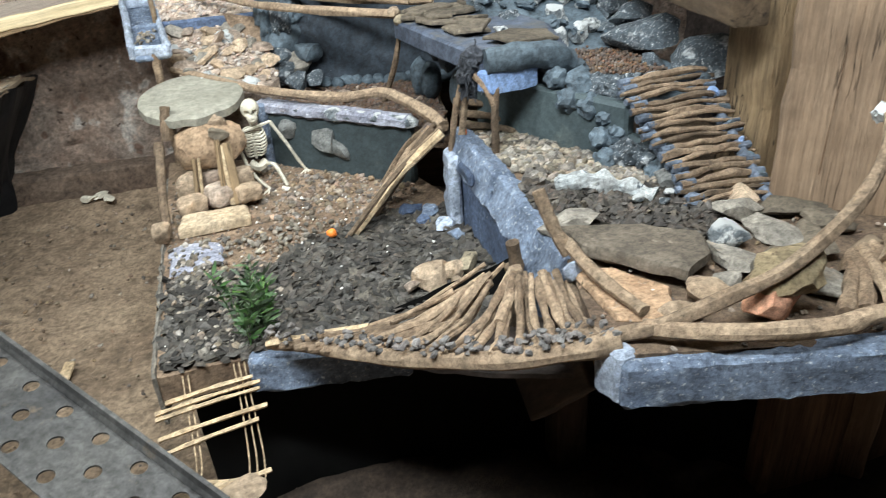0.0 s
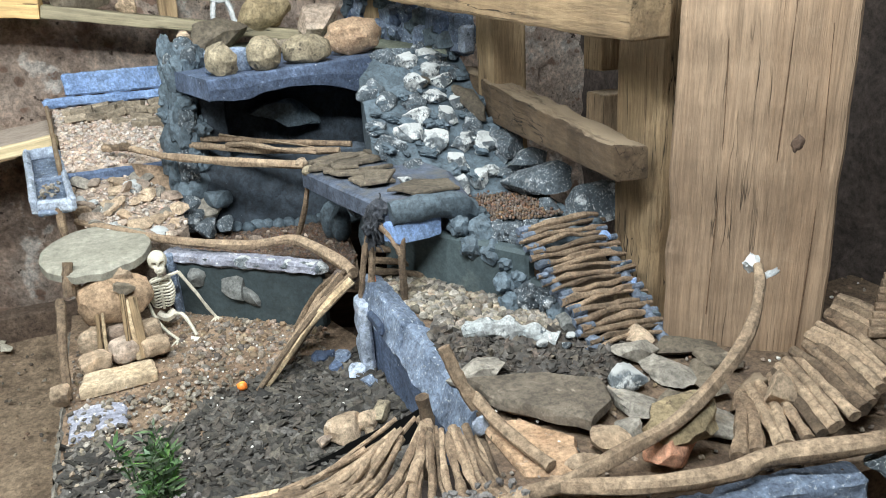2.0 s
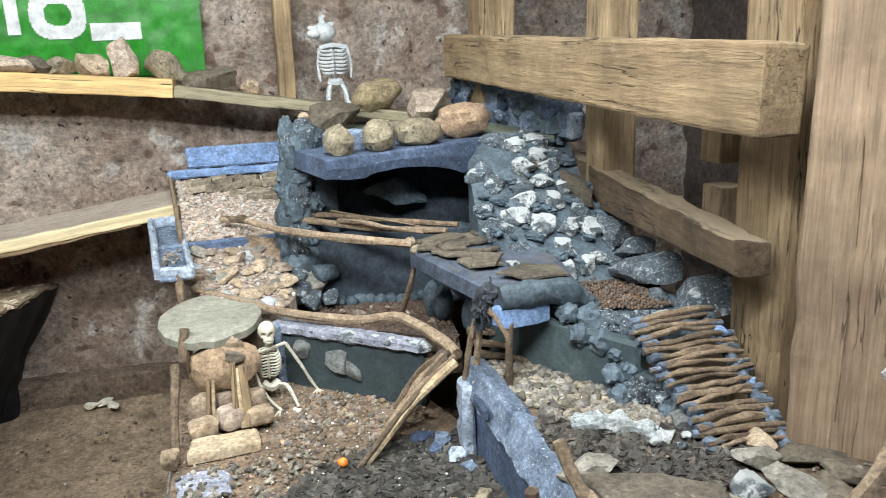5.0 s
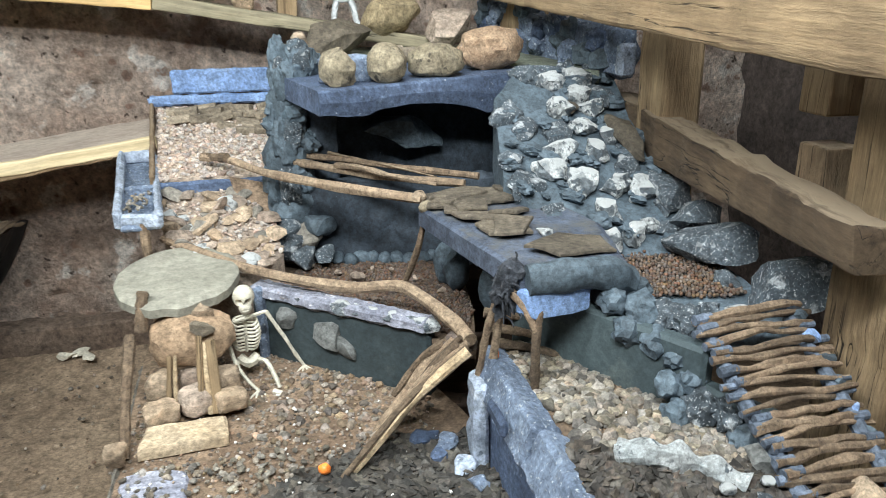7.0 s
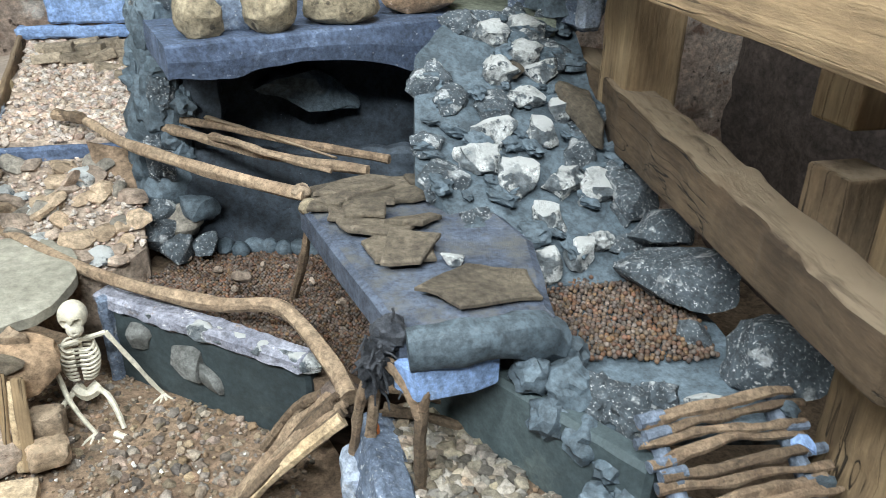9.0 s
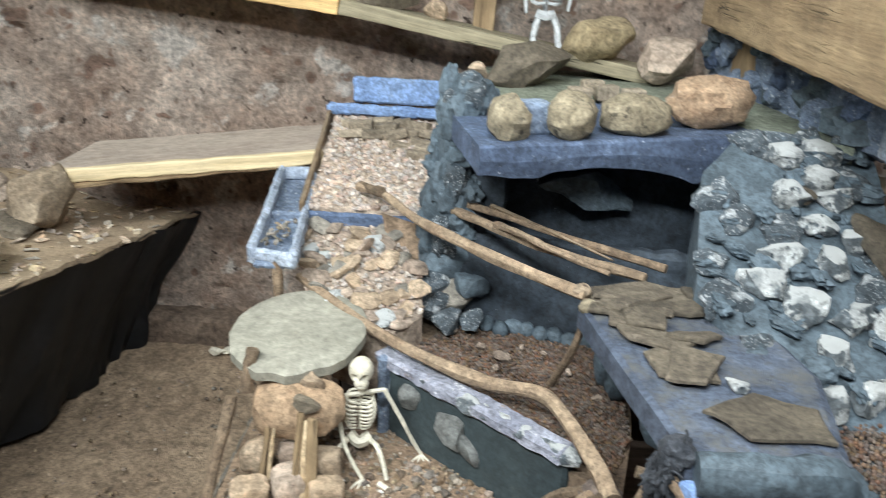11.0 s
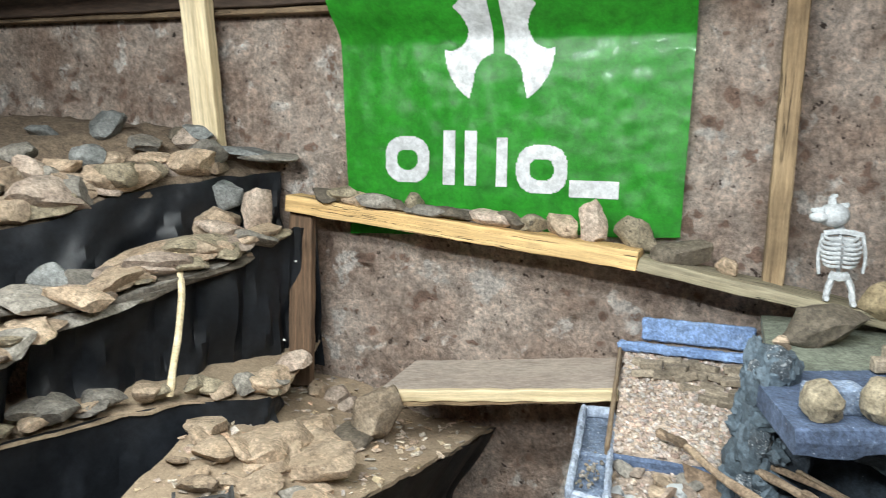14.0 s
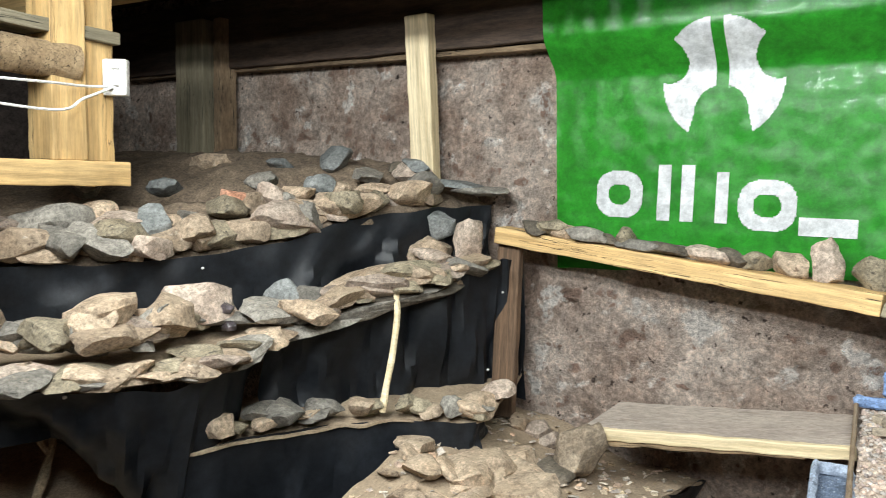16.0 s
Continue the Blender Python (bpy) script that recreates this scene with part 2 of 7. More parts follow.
MULCH = mat("dark_bark_mulch", (0.05, 0.042, 0.036), (0.095, 0.08, 0.066), 20, 140, 0.85, 0.3, vary=0.5, island=True)
GRAVEL = mat("brown_gravel", (0.19, 0.14, 0.098), (0.30, 0.23, 0.165), 20, 140, 0.88, 0.5, vary=0.55, island=True)
BEIGEGRAVEL = mat("beige_gravel", (0.165, 0.145, 0.118), (0.275, 0.232, 0.18), 20, 140, 0.85, 0.4, vary=0.6, island=True)
RUBBLE = mat("pink_crumbs", (0.42, 0.325, 0.265), (0.52, 0.43, 0.365), 20, 140, 0.92, 0.4, vary=0.35, island=True)
WHITEBITS = mat("white_crumbs", (0.66, 0.64, 0.60), (0.78, 0.76, 0.72), 20, 140, 0.85, 0.3, vary=0.15, island=True)
PELLET = mat("clay_pellets", (0.085, 0.052, 0.034), (0.14, 0.088, 0.058), 20, 160, 0.7, 0.2, vary=0.4, island=True)
SAND = mat("dusty_sand", (0.36, 0.265, 0.18), (0.47, 0.36, 0.25), 6, 130, 0.95, 0.7, (0.27, 0.195, 0.13), 0.4, plain=True)
# near-black that stands for the deep shade beneath the terrace
VOIDBLACK = mat("matt_shade_black", (0.0035, 0.0035, 0.0035), (0.005, 0.005, 0.005), 4, 60, 0.95, 0.1, plain=True)
# floor dirt darkened so the colour holds the shade near the terrace and ramp
SHADEDIRT = mat("shaded_floor_dirt", (0.032, 0.022, 0.016), (0.055, 0.038, 0.028), 5, 80, 0.9, 0.7)
BROWNBOARD = mat("stained_brown_board", (0.10, 0.058, 0.033), (0.16, 0.095, 0.055), 24, 110, 0.8, 0.4, (0.085, 0.05, 0.03), 0.45, stretch=(0.06, 1, 1))
TARP = mat("black_tarp", (0.016, 0.018, 0.022), (0.030, 0.034, 0.042), 4, 40, 0.36, 0.25, (0.10, 0.085, 0.065), 0.22, vary=0.05, depth=0.006, plain=True)
BONE = mat("bone_plastic", (0.58, 0.54, 0.44), (0.70, 0.66, 0.56), 24, 120, 0.5, 0.2, (0.40, 0.34, 0.25), 0.25, vary=0.03, plain=True)
GREYBONE = mat("grey_white_plastic", (0.42, 0.44, 0.46), (0.55, 0.57, 0.59), 18, 120, 0.5, 0.3, (0.28, 0.29, 0.30), 0.3, vary=0.03, plain=True)
GREEN = mat("green_vinyl", (0.030, 0.34, 0.026), (0.044, 0.41, 0.035), 3, 25, 0.30, 0.2, (0.022, 0.29, 0.026), 0.3, vary=0.02, coat=0.15, plain=True)
WHITEVINYL = mat("white_print", (0.50, 0.51, 0.53), (0.58, 0.59, 0.60), 3, 30, 0.35, 0.15, vary=0.02, plain=True)
STEEL = mat("dusty_steel", (0.075, 0.075, 0.078), (0.13, 0.128, 0.125), 6, 80, 0.5, 0.3, (0.25, 0.19, 0.13), 0.36, metal=0.45)
LEAF = mat("plastic_leaf", (0.045, 0.105, 0.035), (0.085, 0.17, 0.055), 20, 80, 0.5, 0.15, vary=0.4, island=True)
ORANGE = mat("orange_plastic", (0.85, 0.19, 0.03), (0.90, 0.26, 0.05), 20, 80, 0.4, 0.1, vary=0.02)
WHITEPLASTIC = mat("white_plastic", (0.80, 0.80, 0.79), (0.84, 0.84, 0.83), 5, 60, 0.35, 0.05, vary=0.02, plain=True)
TWINE = mat("jute_twine", (0.36, 0.26, 0.16), (0.46, 0.35, 0.23), 40, 160, 0.9, 0.3, vary=0.1)
BRICK = mat("mini_brick", (0.24, 0.195, 0.145), (0.33, 0.275, 0.21), 20, 120, 0.9, 0.4, (0.18, 0.14, 0.10), 0.35, vary=0.25)
BURR = mat("dark_fuzzy_filler", (0.035, 0.040, 0.052), (0.085, 0.092, 0.11), 30, 140, 0.95, 0.9, (0.10, 0.115, 0.14), 0.35)
CRYSTAL = mat("dark_glossy_crystal", (0.05, 0.04, 0.045), (0.12, 0.10, 0.11), 30, 90, 0.12, 0.4, (0.55, 0.54, 0.56), 0.3)
# cave blue darkened so the colour holds the shade under the roof slab
CAVESHADE = mat("shaded_cave_foam", (0.026, 0.036, 0.050), (0.050, 0.066, 0.088), 7, 100, 0.75, 0.4, (0.085, 0.105, 0.13), 0.3, vary=0.15, pit=(((0.30, 0.34, 0.40), 140, 0.70),))
ANTLER = mat("antler", (0.34, 0.25, 0.16), (0.50, 0.40, 0.28), 12, 90, 0.7, 0.35)


# ---- mesh helpers ----
def nz(x, y, z, s=1.0, seed=0.0):
    return noise.noise(Vector((x * s + seed * 17.3, y * s - seed * 9.1, z * s + seed * 4.7)))


def finish(name, bm, material, smooth=True):
    me = bpy.data.meshes.new(name)
    bm.to_mesh(me)
    bm.free()
    if smooth:
        me.shade_smooth()
        me.set_sharp_from_angle(angle=radians(32))
    me.materials.append(material)
    return me


def thing(name, label, category, loc=(0, 0, 0), group="", kind=""):
    """An empty base that holds the parts of a thing."""
    ob = new(name)
    ob.location = loc
    ob.empty_display_size = 0.05
    return tagged(ob, label, category, group, kind)


def part(name, bm, material, parent=None, label="", smooth=True, matrix=None):
    me = bm if isinstance(bm, bpy.types.Mesh) else finish(name, bm, material, smooth)
    ob = new(name, me)
    if matrix is not None:
        ob.matrix_basis = matrix
    if parent is not None:
        ob.parent = parent
        base, p = Matrix.Identity(4), parent
        while p is not None:
            base = (p.matrix_parent_inverse @ p.matrix_basis) @ base
            p = p.parent
        ob.matrix_parent_inverse = base.inverted()
    if label:
        ob["label"] = label
    return ob


def single(name, bm, material, label, category, group="", kind="", smooth=True, matrix=None):
    return tagged(part(name, bm, material, None, "", smooth, matrix), label, category, group, kind)


def rock_bm(size, seed, cuts=7, sub=3, rough=0.12, boxy=0.0):
    """A stone: a ball pressed towards a block, broken by planes, with ledges, chips and small relief. Few cuts leave it rounded."""
    rng = random.Random(seed)
    bm = bmesh.new()
    bmesh.ops.create_icosphere(bm, subdivisions=sub, radius=1.0)
    rounded = cuts <= 4
    if not rounded:
        boxy = max(boxy, 0.35)
    planes = []
    for _ in range(cuts if rounded else cuts + 8):
        d = Vector((rng.gauss(0, 1), rng.gauss(0, 1), rng.gauss(0, 0.9))).normalized()
        planes.append((d, rng.uniform(0.72, 0.92) if rounded else rng.uniform(0.50, 0.84)))
    for v in bm.verts:
        p = v.co.copy()
        if boxy:
            m = (p.x ** 6 + p.y ** 6 + p.z ** 6) ** (1 / 6)
            p = p.lerp(p / m * 0.88, boxy)
        for d, off in planes:
            over_by = p.dot(d) - off
            if over_by > 0:
                p -= d * over_by * (0.7 if rounded else 0.98)
        k = 1.0 if rounded else 1.22
        chip = abs(nz(*p, 3.2, seed + 9))
        p *= k * (1 + rough * (0.9 * nz(*p, 1.7, seed) + 0.6 * nz(*p, 4.5, seed + 3) + 0.5 * nz(*p, 9.0, seed + 6) - 0.5 * chip))
        v.co = Vector((p.x * size[0] / 2, p.y * size[1] / 2, p.z * size[2] / 2))
    return bm


def rock(at, size, seed, material, label, yaw=0.0, tilt=0.0, lean=0.0, name="rock", category="rock", group="", cuts=7, sub=3, rough=0.12, boxy=0.0, parent=None):
    m = pose(*at, tilt, lean, yaw)
    if parent is not None:
        return part(name, rock_bm(size, seed, cuts, sub, rough, boxy), material, parent, label, True, m)
    return single(name, rock_bm(size, seed, cuts, sub, rough, boxy), material, label, category, group, "", True, m)


def smooth_line(points, per=6):
    """A Catmull-Rom line through the points."""
    pts = [Vector(p) for p in points]
    pts = [pts[0] * 2 - pts[1]] + pts + [pts[-1] * 2 - pts[-2]]
    out = []
    for a, b, c, d in zip(pts, pts[1:], pts[2:], pts[3:]):
        for k in range(per):
            t = k / per
            out.append(0.5 * ((2 * b) + (c - a) * t + (2 * a - 5 * b + 4 * c - d) * t * t + (3 * b - a - 3 * c + d) * t ** 3))
    out.append(pts[-2])
    return out


def tube_bm(points, r0, r1, seed=0, sides=8, rough=0.18, per=6, wob=0.0, bm=None, flat=1.0):
    """A tapered, knotty round bar along a smooth line, closed at its ends."""
    line = smooth_line(points, per)
    bm = bm or bmesh.new()
    rings = []
    up = Vector((0.13, 0.31, 0.94)).normalized()
    n = len(line)
    for i, p in enumerate(line):
        d = (line[min(i + 1, n - 1)] - line[max(i - 1, 0)]).normalized()
        a = d.cross(up)
        a = (a if a.length > 0.05 else d.cross(Vector((1, 0, 0)))).normalized()
        b = d.cross(a)
        f = i / (n - 1)
        r = r0 + (r1 - r0) * f
        r *= 1 + rough * nz(f * 7, seed, 0.3, 1.0, seed) * 1.6
        c = p + (a * nz(f * 4, seed, 1.5, 1, seed) + b * nz(f * 4, seed, 7.5, 1, seed)) * wob
        ring = []
        for k in range(sides):
            t = 2 * math.pi * k / sides
            rr = r * (1 + rough * nz(math.cos(t), math.sin(t), f * 5, 1.3, seed))
            ring.append(bm.verts.new(c + a * math.cos(t) * rr + b * math.sin(t) * rr * flat))
        rings.append(ring)
    for q, w in zip(rings, rings[1:]):
        for k in range(sides):
            bm.faces.new((q[k], q[(k + 1) % sides], w[(k + 1) % sides], w[k]))
    bm.faces.new(rings[0][::-1])
    bm.faces.new(rings[-1])
    return bm


def beam_bm(length, w, h, bevel=0.004, seed=0, rough=0.0015, warp=0.0, step=0.03):
    """A sawn timber along local x, from 0 to length, with worn edges and slight warp."""
    bm = bmesh.new()
    bmesh.ops.create_cube(bm, size=1.0)
    for v in bm.verts:
        v.co = Vector(((v.co.x + 0.5) * length, v.co.y * w, v.co.z * h))
    bmesh.ops.bevel(bm, geom=bm.edges[:], offset=bevel, segments=2, affect="EDGES", profile=0.5)
    long_edges = [e for e in bm.edges if abs(e.verts[0].co.x - e.verts[1].co.x) > length * 0.6]
    bmesh.ops.subdivide_edges(bm, edges=long_edges, cuts=max(2, min(40, int(length / step))), use_grid_fill=True)
    for v in bm.verts:
        p = v.co
        k = rough * (nz(p.x, p.y, p.z, 18, seed) + 0.6 * nz(p.x * 0.3, p.y, p.z, 55, seed))
        s = warp * nz(p.x, 0, 0, 2.2, seed + 5)
        v.co += Vector((k, k + s, k + s * 0.7)) * 1.4
    return bm


def along(p0, p1, roll=0.0):
    """The pose that lays local x on the line from p0 to p1, local z as upright as it goes."""
    p0, p1 = Vector(p0), Vector(p1)
    x = (p1 - p0).normalized()
    z = Vector((0, 0, 1)) if abs(x.z) < 0.9 else Vector((0, -1, 0))
    y = z.cross(x).normalized()
    z = x.cross(y)
    return Matrix.Translation(p0) @ Matrix((x, y, z)).transposed().to_4x4() @ Matrix.Rotation(radians(roll), 4, "X")


def beam(name, p0, p1, w, h, material, label="", category="timber", parent=None, roll=0.0, bevel=0.004, seed=0, rough=0.0015, warp=0.0, group="", kind=""):
    length = (Vector(p1) - Vector(p0)).length
    bm = beam_bm(length, w, h, bevel, seed, rough, warp)
    if parent is not None:
        return part(name, bm, material, parent, label, False, along(p0, p1, roll))
    return single(name, bm, material, label, category, group, kind, False, along(p0, p1, roll))


def inside(x, y, poly):
    odd = False
    for (ax, ay), (bx, by) in zip(poly, poly[1:] + poly[:1]):
        if (ay > y) != (by > y) and x < (bx - ax) * (y - ay) / (by - ay) + ax:
            odd = not odd
    return odd


def nearest(x, y, poly):
    best = (9e9, x, y)
    for (ax, ay), (bx, by) in zip(poly, poly[1:] + poly[:1]):
        dx, dy = bx - ax, by - ay
        t = min(1, max(0, ((x - ax) * dx + (y - ay) * dy) / (dx * dx + dy * dy)))
        px, py = ax + dx * t, ay + dy * t
        d = math.hypot(px - x, py - y)
        if d < best[0]:
            best = (d, px, py)
    return best


def terrain_bm(poly, height, step, thick, rough=0.004, seed=0):
    """A sheet of ground within a polygon, with a skirt and an underside."""
    xs, ys = [p[0] for p in poly], [p[1] for p in poly]
    nx, ny = int((max(xs) - min(xs)) / step) + 2, int((max(ys) - min(ys)) / step) + 2
    bm = bmesh.new()
    grid = {}
    for i in range(nx + 1):
        for j in range(ny + 1):
            x, y = min(xs) + (i - 0.5) * step, min(ys) + (j - 0.5) * step
            d, px, py = nearest(x, y, poly)
            if inside(x, y, poly) or d < step * 0.75:
                if not inside(x, y, poly) or d < step * 0.35:
                    x, y = px, py
                z = height(x, y) + rough * (nz(x, y, 0, 14, seed) + 0.6 * nz(x, y, 0, 45, seed))
                grid[i, j] = bm.verts.new((x, y, z))
    for i in range(nx):
        for j in range(ny):
            q = [grid.get(k) for k in ((i, j), (i + 1, j), (i + 1, j + 1), (i, j + 1))]
            q = [v for v in q if v]
            if len(q) >= 3:
                bm.faces.new(q)
    rim = [e for e in bm.edges if len(e.link_faces) == 1]
    low = {}
    for e in rim:
        for v in e.verts:
            if v not in low:
                low[v] = bm.verts.new((v.co.x, v.co.y, v.co.z - thick))
    for e in rim:
        a, b = e.verts
        bm.faces.new((a, b, low[b], low[a]))
    bmesh.ops.recalc_face_normals(bm, faces=bm.faces)
    return bm


def shapes(kind, rng):
    if kind == "chip":
        v = np.array([(x, y, z) for x in (-1, 1) for y in (-1, 1) for z in (-1, 1)], float)
        v = v * [0.5, 0.24, 0.08] + np.array([[rng.uniform(-0.16, 0.16) for _ in range(3)] for _ in range(8)]) * [1, 1, 0.35]
        return v, [(0, 1, 3, 2), (4, 6, 7, 5), (0, 4, 5, 1), (2, 3, 7, 6), (0, 2, 6, 4), (1, 5, 7, 3)]
    bm = bmesh.new()
    bmesh.ops.create_icosphere(bm, subdivisions=2 if kind == "ball" else 1, radius=0.5)
    bm.verts.index_update()
    v = np.array([p.co[:] for p in bm.verts])
    if kind == "pebble":
        v = v * (1 + np.array([[rng.uniform(-0.22, 0.22)] for _ in range(len(v))])) * [1, 0.8, 0.62]
    f = [tuple(p.index for p in face.verts) for face in bm.faces]
    bm.free()
    return v, f


def scatter(name, kind, count, place, size, material, label, category, seed=0, flat=25.0, parent=None):
    """Many small pieces of one sort in one mesh; place(rng) gives a point."""
    rng = random.Random(seed)
    kinds = [shapes(kind, rng) for _ in range(6)]
    verts, faces = [], []
    total = 0
    for _ in range(count):
        at = place(rng)
        if at is None:
            continue
        v, f = rng.choice(kinds)
        s = rng.uniform(*size)
        turn = np.array(Euler((radians(rng.gauss(0, flat)), radians(rng.gauss(0, flat)), rng.uniform(0, 6.3))).to_matrix())
        verts.append(v @ turn.T * s + np.array(at))
        faces += [tuple(k + total for k in q) for q in f]
        total += len(v)
    me = bpy.data.meshes.new(name)
    me.from_pydata(np.concatenate(verts).tolist(), [], faces)
    if kind == "ball":
        me.shade_smooth()
    me.materials.append(material)
    return tagged(part(name, me, material, parent), label, "" if parent else category, "", "stuff")


def bed_of_balls(name, poly, height, d, material, label, category, seed):
    """Round pellets lying one by one, close-packed and jostled, with a few on top."""
    rng = random.Random(seed)
    xs, ys = [p[0] for p in poly], [p[1] for p in poly]
    spots = []
    j = 0
    while min(ys) + j * d * 0.84 < max(ys):
        i = 0
        while min(xs) + i * d * 0.97 < max(xs):
            x = min(xs) + (i + 0.5 * (j % 2)) * d * 0.97 + rng.gauss(0, d * 0.12)
            y = min(ys) + j * d * 0.84 + rng.gauss(0, d * 0.12)
            if inside(x, y, poly):
                spots.append((x, y, height(x, y) + d * 0.35 + rng.uniform(-0.15, 0.22) * d))
                if rng.random() < 0.12:
                    spots.append((x + d * 0.5, y, height(x, y) + d * 1.05))
            i += 1
        j += 1
    it = iter(spots)
    return scatter(name, "ball", len(spots), lambda r: next(it), (d * 0.86, d * 1.04), material, label, category, seed)


def over(poly, height, lift=0.0):
    """A place() for scatter: an even spread over a polygon on a height."""
    xs, ys = [p[0] for p in poly], [p[1] for p in poly]

    def pick(rng):
        for _ in range(30):
            x, y = rng.uniform(min(xs), max(xs)), rng.uniform(min(ys), max(ys))
            if inside(x, y, poly):
                return x, y, height(x, y) + lift
        return None
    return pick


def slab_bm(poly, thick, seed=0, rough=0.004, bevel=0.003):
    """A flat stone or board of any outline, its top at z 0, with chipped edges."""
    pts = []
    for a, b in zip(poly, poly[1:] + poly[:1]):
        for k in range(4):
            t = k / 4
            x, y = a[0] + (b[0] - a[0]) * t, a[1] + (b[1] - a[1]) * t
            pts.append((x + rough * nz(x, y, 0, 30, seed), y + rough * nz(x, y, 5, 30, seed)))
    cx, cy = sum(p[0] for p in pts) / len(pts), sum(p[1] for p in pts) / len(pts)
    bm = bmesh.new()
    rings = []
    for scale, z in ((0.0, 0.0), (0.55, 0.0), (0.93, 0.0), (1.0, -bevel * 1.5), (1.0, -thick + bevel), (0.94, -thick)):
        if scale == 0:
            rings.append([bm.verts.new((cx, cy, rough * nz(cx, cy, 2, 20, seed)))])
            continue
        rings.append([bm.verts.new((cx + (x - cx) * scale, cy + (y - cy) * scale, z + rough * 0.5 * nz(x * scale, y * scale, z, 25, seed))) for x, y in pts])
    n = len(pts)
    for k in range(n):
        bm.faces.new((rings[0][0], rings[1][k], rings[1][(k + 1) % n]))
    for a, b in zip(rings[1:], rings[2:]):
        for k in range(n):
            bm.faces.new((a[k], b[k], b[(k + 1) % n], a[(k + 1) % n]))
    bm.faces.new(rings[-1][::-1])
    bmesh.ops.recalc_face_normals(bm, faces=bm.faces)
    return bm


def oval(rx, ry, n=10, seed=0, rough=0.12):
    return [(rx * math.cos(2 * math.pi * k / n) * (1 + rough * nz(k * 0.9, seed, 0)), ry * math.sin(2 * math.pi * k / n) * (1 + rough * nz(k * 0.9, seed, 5))) for k in range(n)]


def strip_bm(p0, p1, width, height, seed=0, rough=0.003, lumps=0.0, lump_scale=30, step=0.012, bevel=0.006):
    """A foam bar from p0 to p1 (middle of its base line), with relief."""
    length = (Vector(p1) - Vector(p0)).length
    bm = bmesh.new()
    bmesh.ops.create_cube(bm, size=1.0)
    for v in bm.verts:
        v.co = Vector(((v.co.x + 0.5) * length, v.co.y * width, (v.co.z + 0.5) * height))
    bmesh.ops.bevel(bm, geom=bm.edges[:], offset=bevel, segments=1, affect="EDGES")
    for axis, size in ((0, length), (1, width), (2, height)):
        cuts = max(1, min(50, int(size / step)))
        for k in range(1, cuts):
            co = [0, 0, 0]
            no = [0, 0, 0]
            co[axis] = size * k / cuts - (width / 2 if axis == 1 else 0)
            no[axis] = 1
            bmesh.ops.bisect_plane(bm, geom=bm.verts[:] + bm.edges[:] + bm.faces[:], plane_co=co, plane_no=no)
    bm.normal_update()
    for v in bm.verts:
        p = v.co
        v.co += v.normal * (rough * (nz(*p, 40, seed) + nz(*p, 90, seed + 2)) + lumps * abs(nz(*p, lump_scale, seed + 4)))
    return bm


def foam(name, p0, p1, width, height, material, label="", category="foam block", parent=None, seed=0, rough=0.002, lumps=0.0, lump_scale=30, roll=0.0, group=""):
    bm = strip_bm(p0, p1, width, height, seed, rough, lumps, lump_scale)
    if parent is not None:
        return part(name, bm, material, parent, label, True, along(p0, p1, roll))
    return single(name, bm, material, label, category, group, "", True, along(p0, p1, roll))


def curtain_bm(top, drop, folds=0.02, seed=0, rows=14, per=14, lean=0.0):
    """A hanging sheet below a line: drop is the depth at each point of the line, or one number."""
    line = smooth_line(top, per)
    bm = bmesh.new()
    grid = []
    n = len(line)
    for i, p in enumerate(line):
        f = i / (n - 1)
        d = (line[min(i + 1, n - 1)] - line[max(i - 1, 0)])
        out = Vector((d.y, -d.x, 0)).normalized()
        k = f * (len(top) - 1)
        deep = drop if isinstance(drop, (int, float)) else drop[int(k)] + (drop[min(int(k) + 1, len(drop) - 1)] - drop[int(k)]) * (k - int(k))
        col = []
        for j in range(rows + 1):
            t = j / rows
            wave = folds * (0.3 + t) * (nz(f * n * 0.16 + t * 0.7, seed, t * 1.2) + 0.6 * nz(f * n * 0.45 - t, seed + 3, t * 2)) + lean * t
            col.append(bm.verts.new(p + out * wave + Vector((0, 0, -deep * t + 0.3 * folds * nz(f * n * 0.2, seed, 9)))))
        grid.append(col)
    for a, b in zip(grid, grid[1:]):
        for j in range(rows):
            bm.faces.new((a[j], a[j + 1], b[j + 1], b[j]))
    bmesh.ops.solidify(bm, geom=bm.faces[:], thickness=0.002)
    return bm


# ---- room ----
def wall_bm(width, height, thick, step, rough, seed, holes=True):
    """A rough wall in local x and z, its face at y 0 towards -y, thickness behind."""
    bm = bmesh.new()
    nx, nzv = int(width / step), int(height / step)
    grid = [[None] * (nzv + 1) for _ in range(nx + 1)]
    for i in range(nx + 1):
        for j in range(nzv + 1):
            x, z = i * step, j * step
            d = rough * (nz(x, 0, z, 3, seed) + 0.7 * nz(x, 0, z, 9, seed) + 0.4 * nz(x, 0, z, 26, seed))
            if holes:
                pit = nz(x, 4, z, 13, seed + 2)
                d += 0.10 * max(0, pit - 0.36)
            grid[i][j] = bm.verts.new((x, d, z))
    for i in range(nx):
        for j in range(nzv):
            bm.faces.new((grid[i][j], grid[i + 1][j], grid[i + 1][j + 1], grid[i][j + 1]))
    back = [bm.verts.new(p) for p in ((0, thick, 0), (nx * step, thick, 0), (nx * step, thick, nzv * step), (0, thick, nzv * step))]
    bm.faces.new(back[::-1])
    return bm


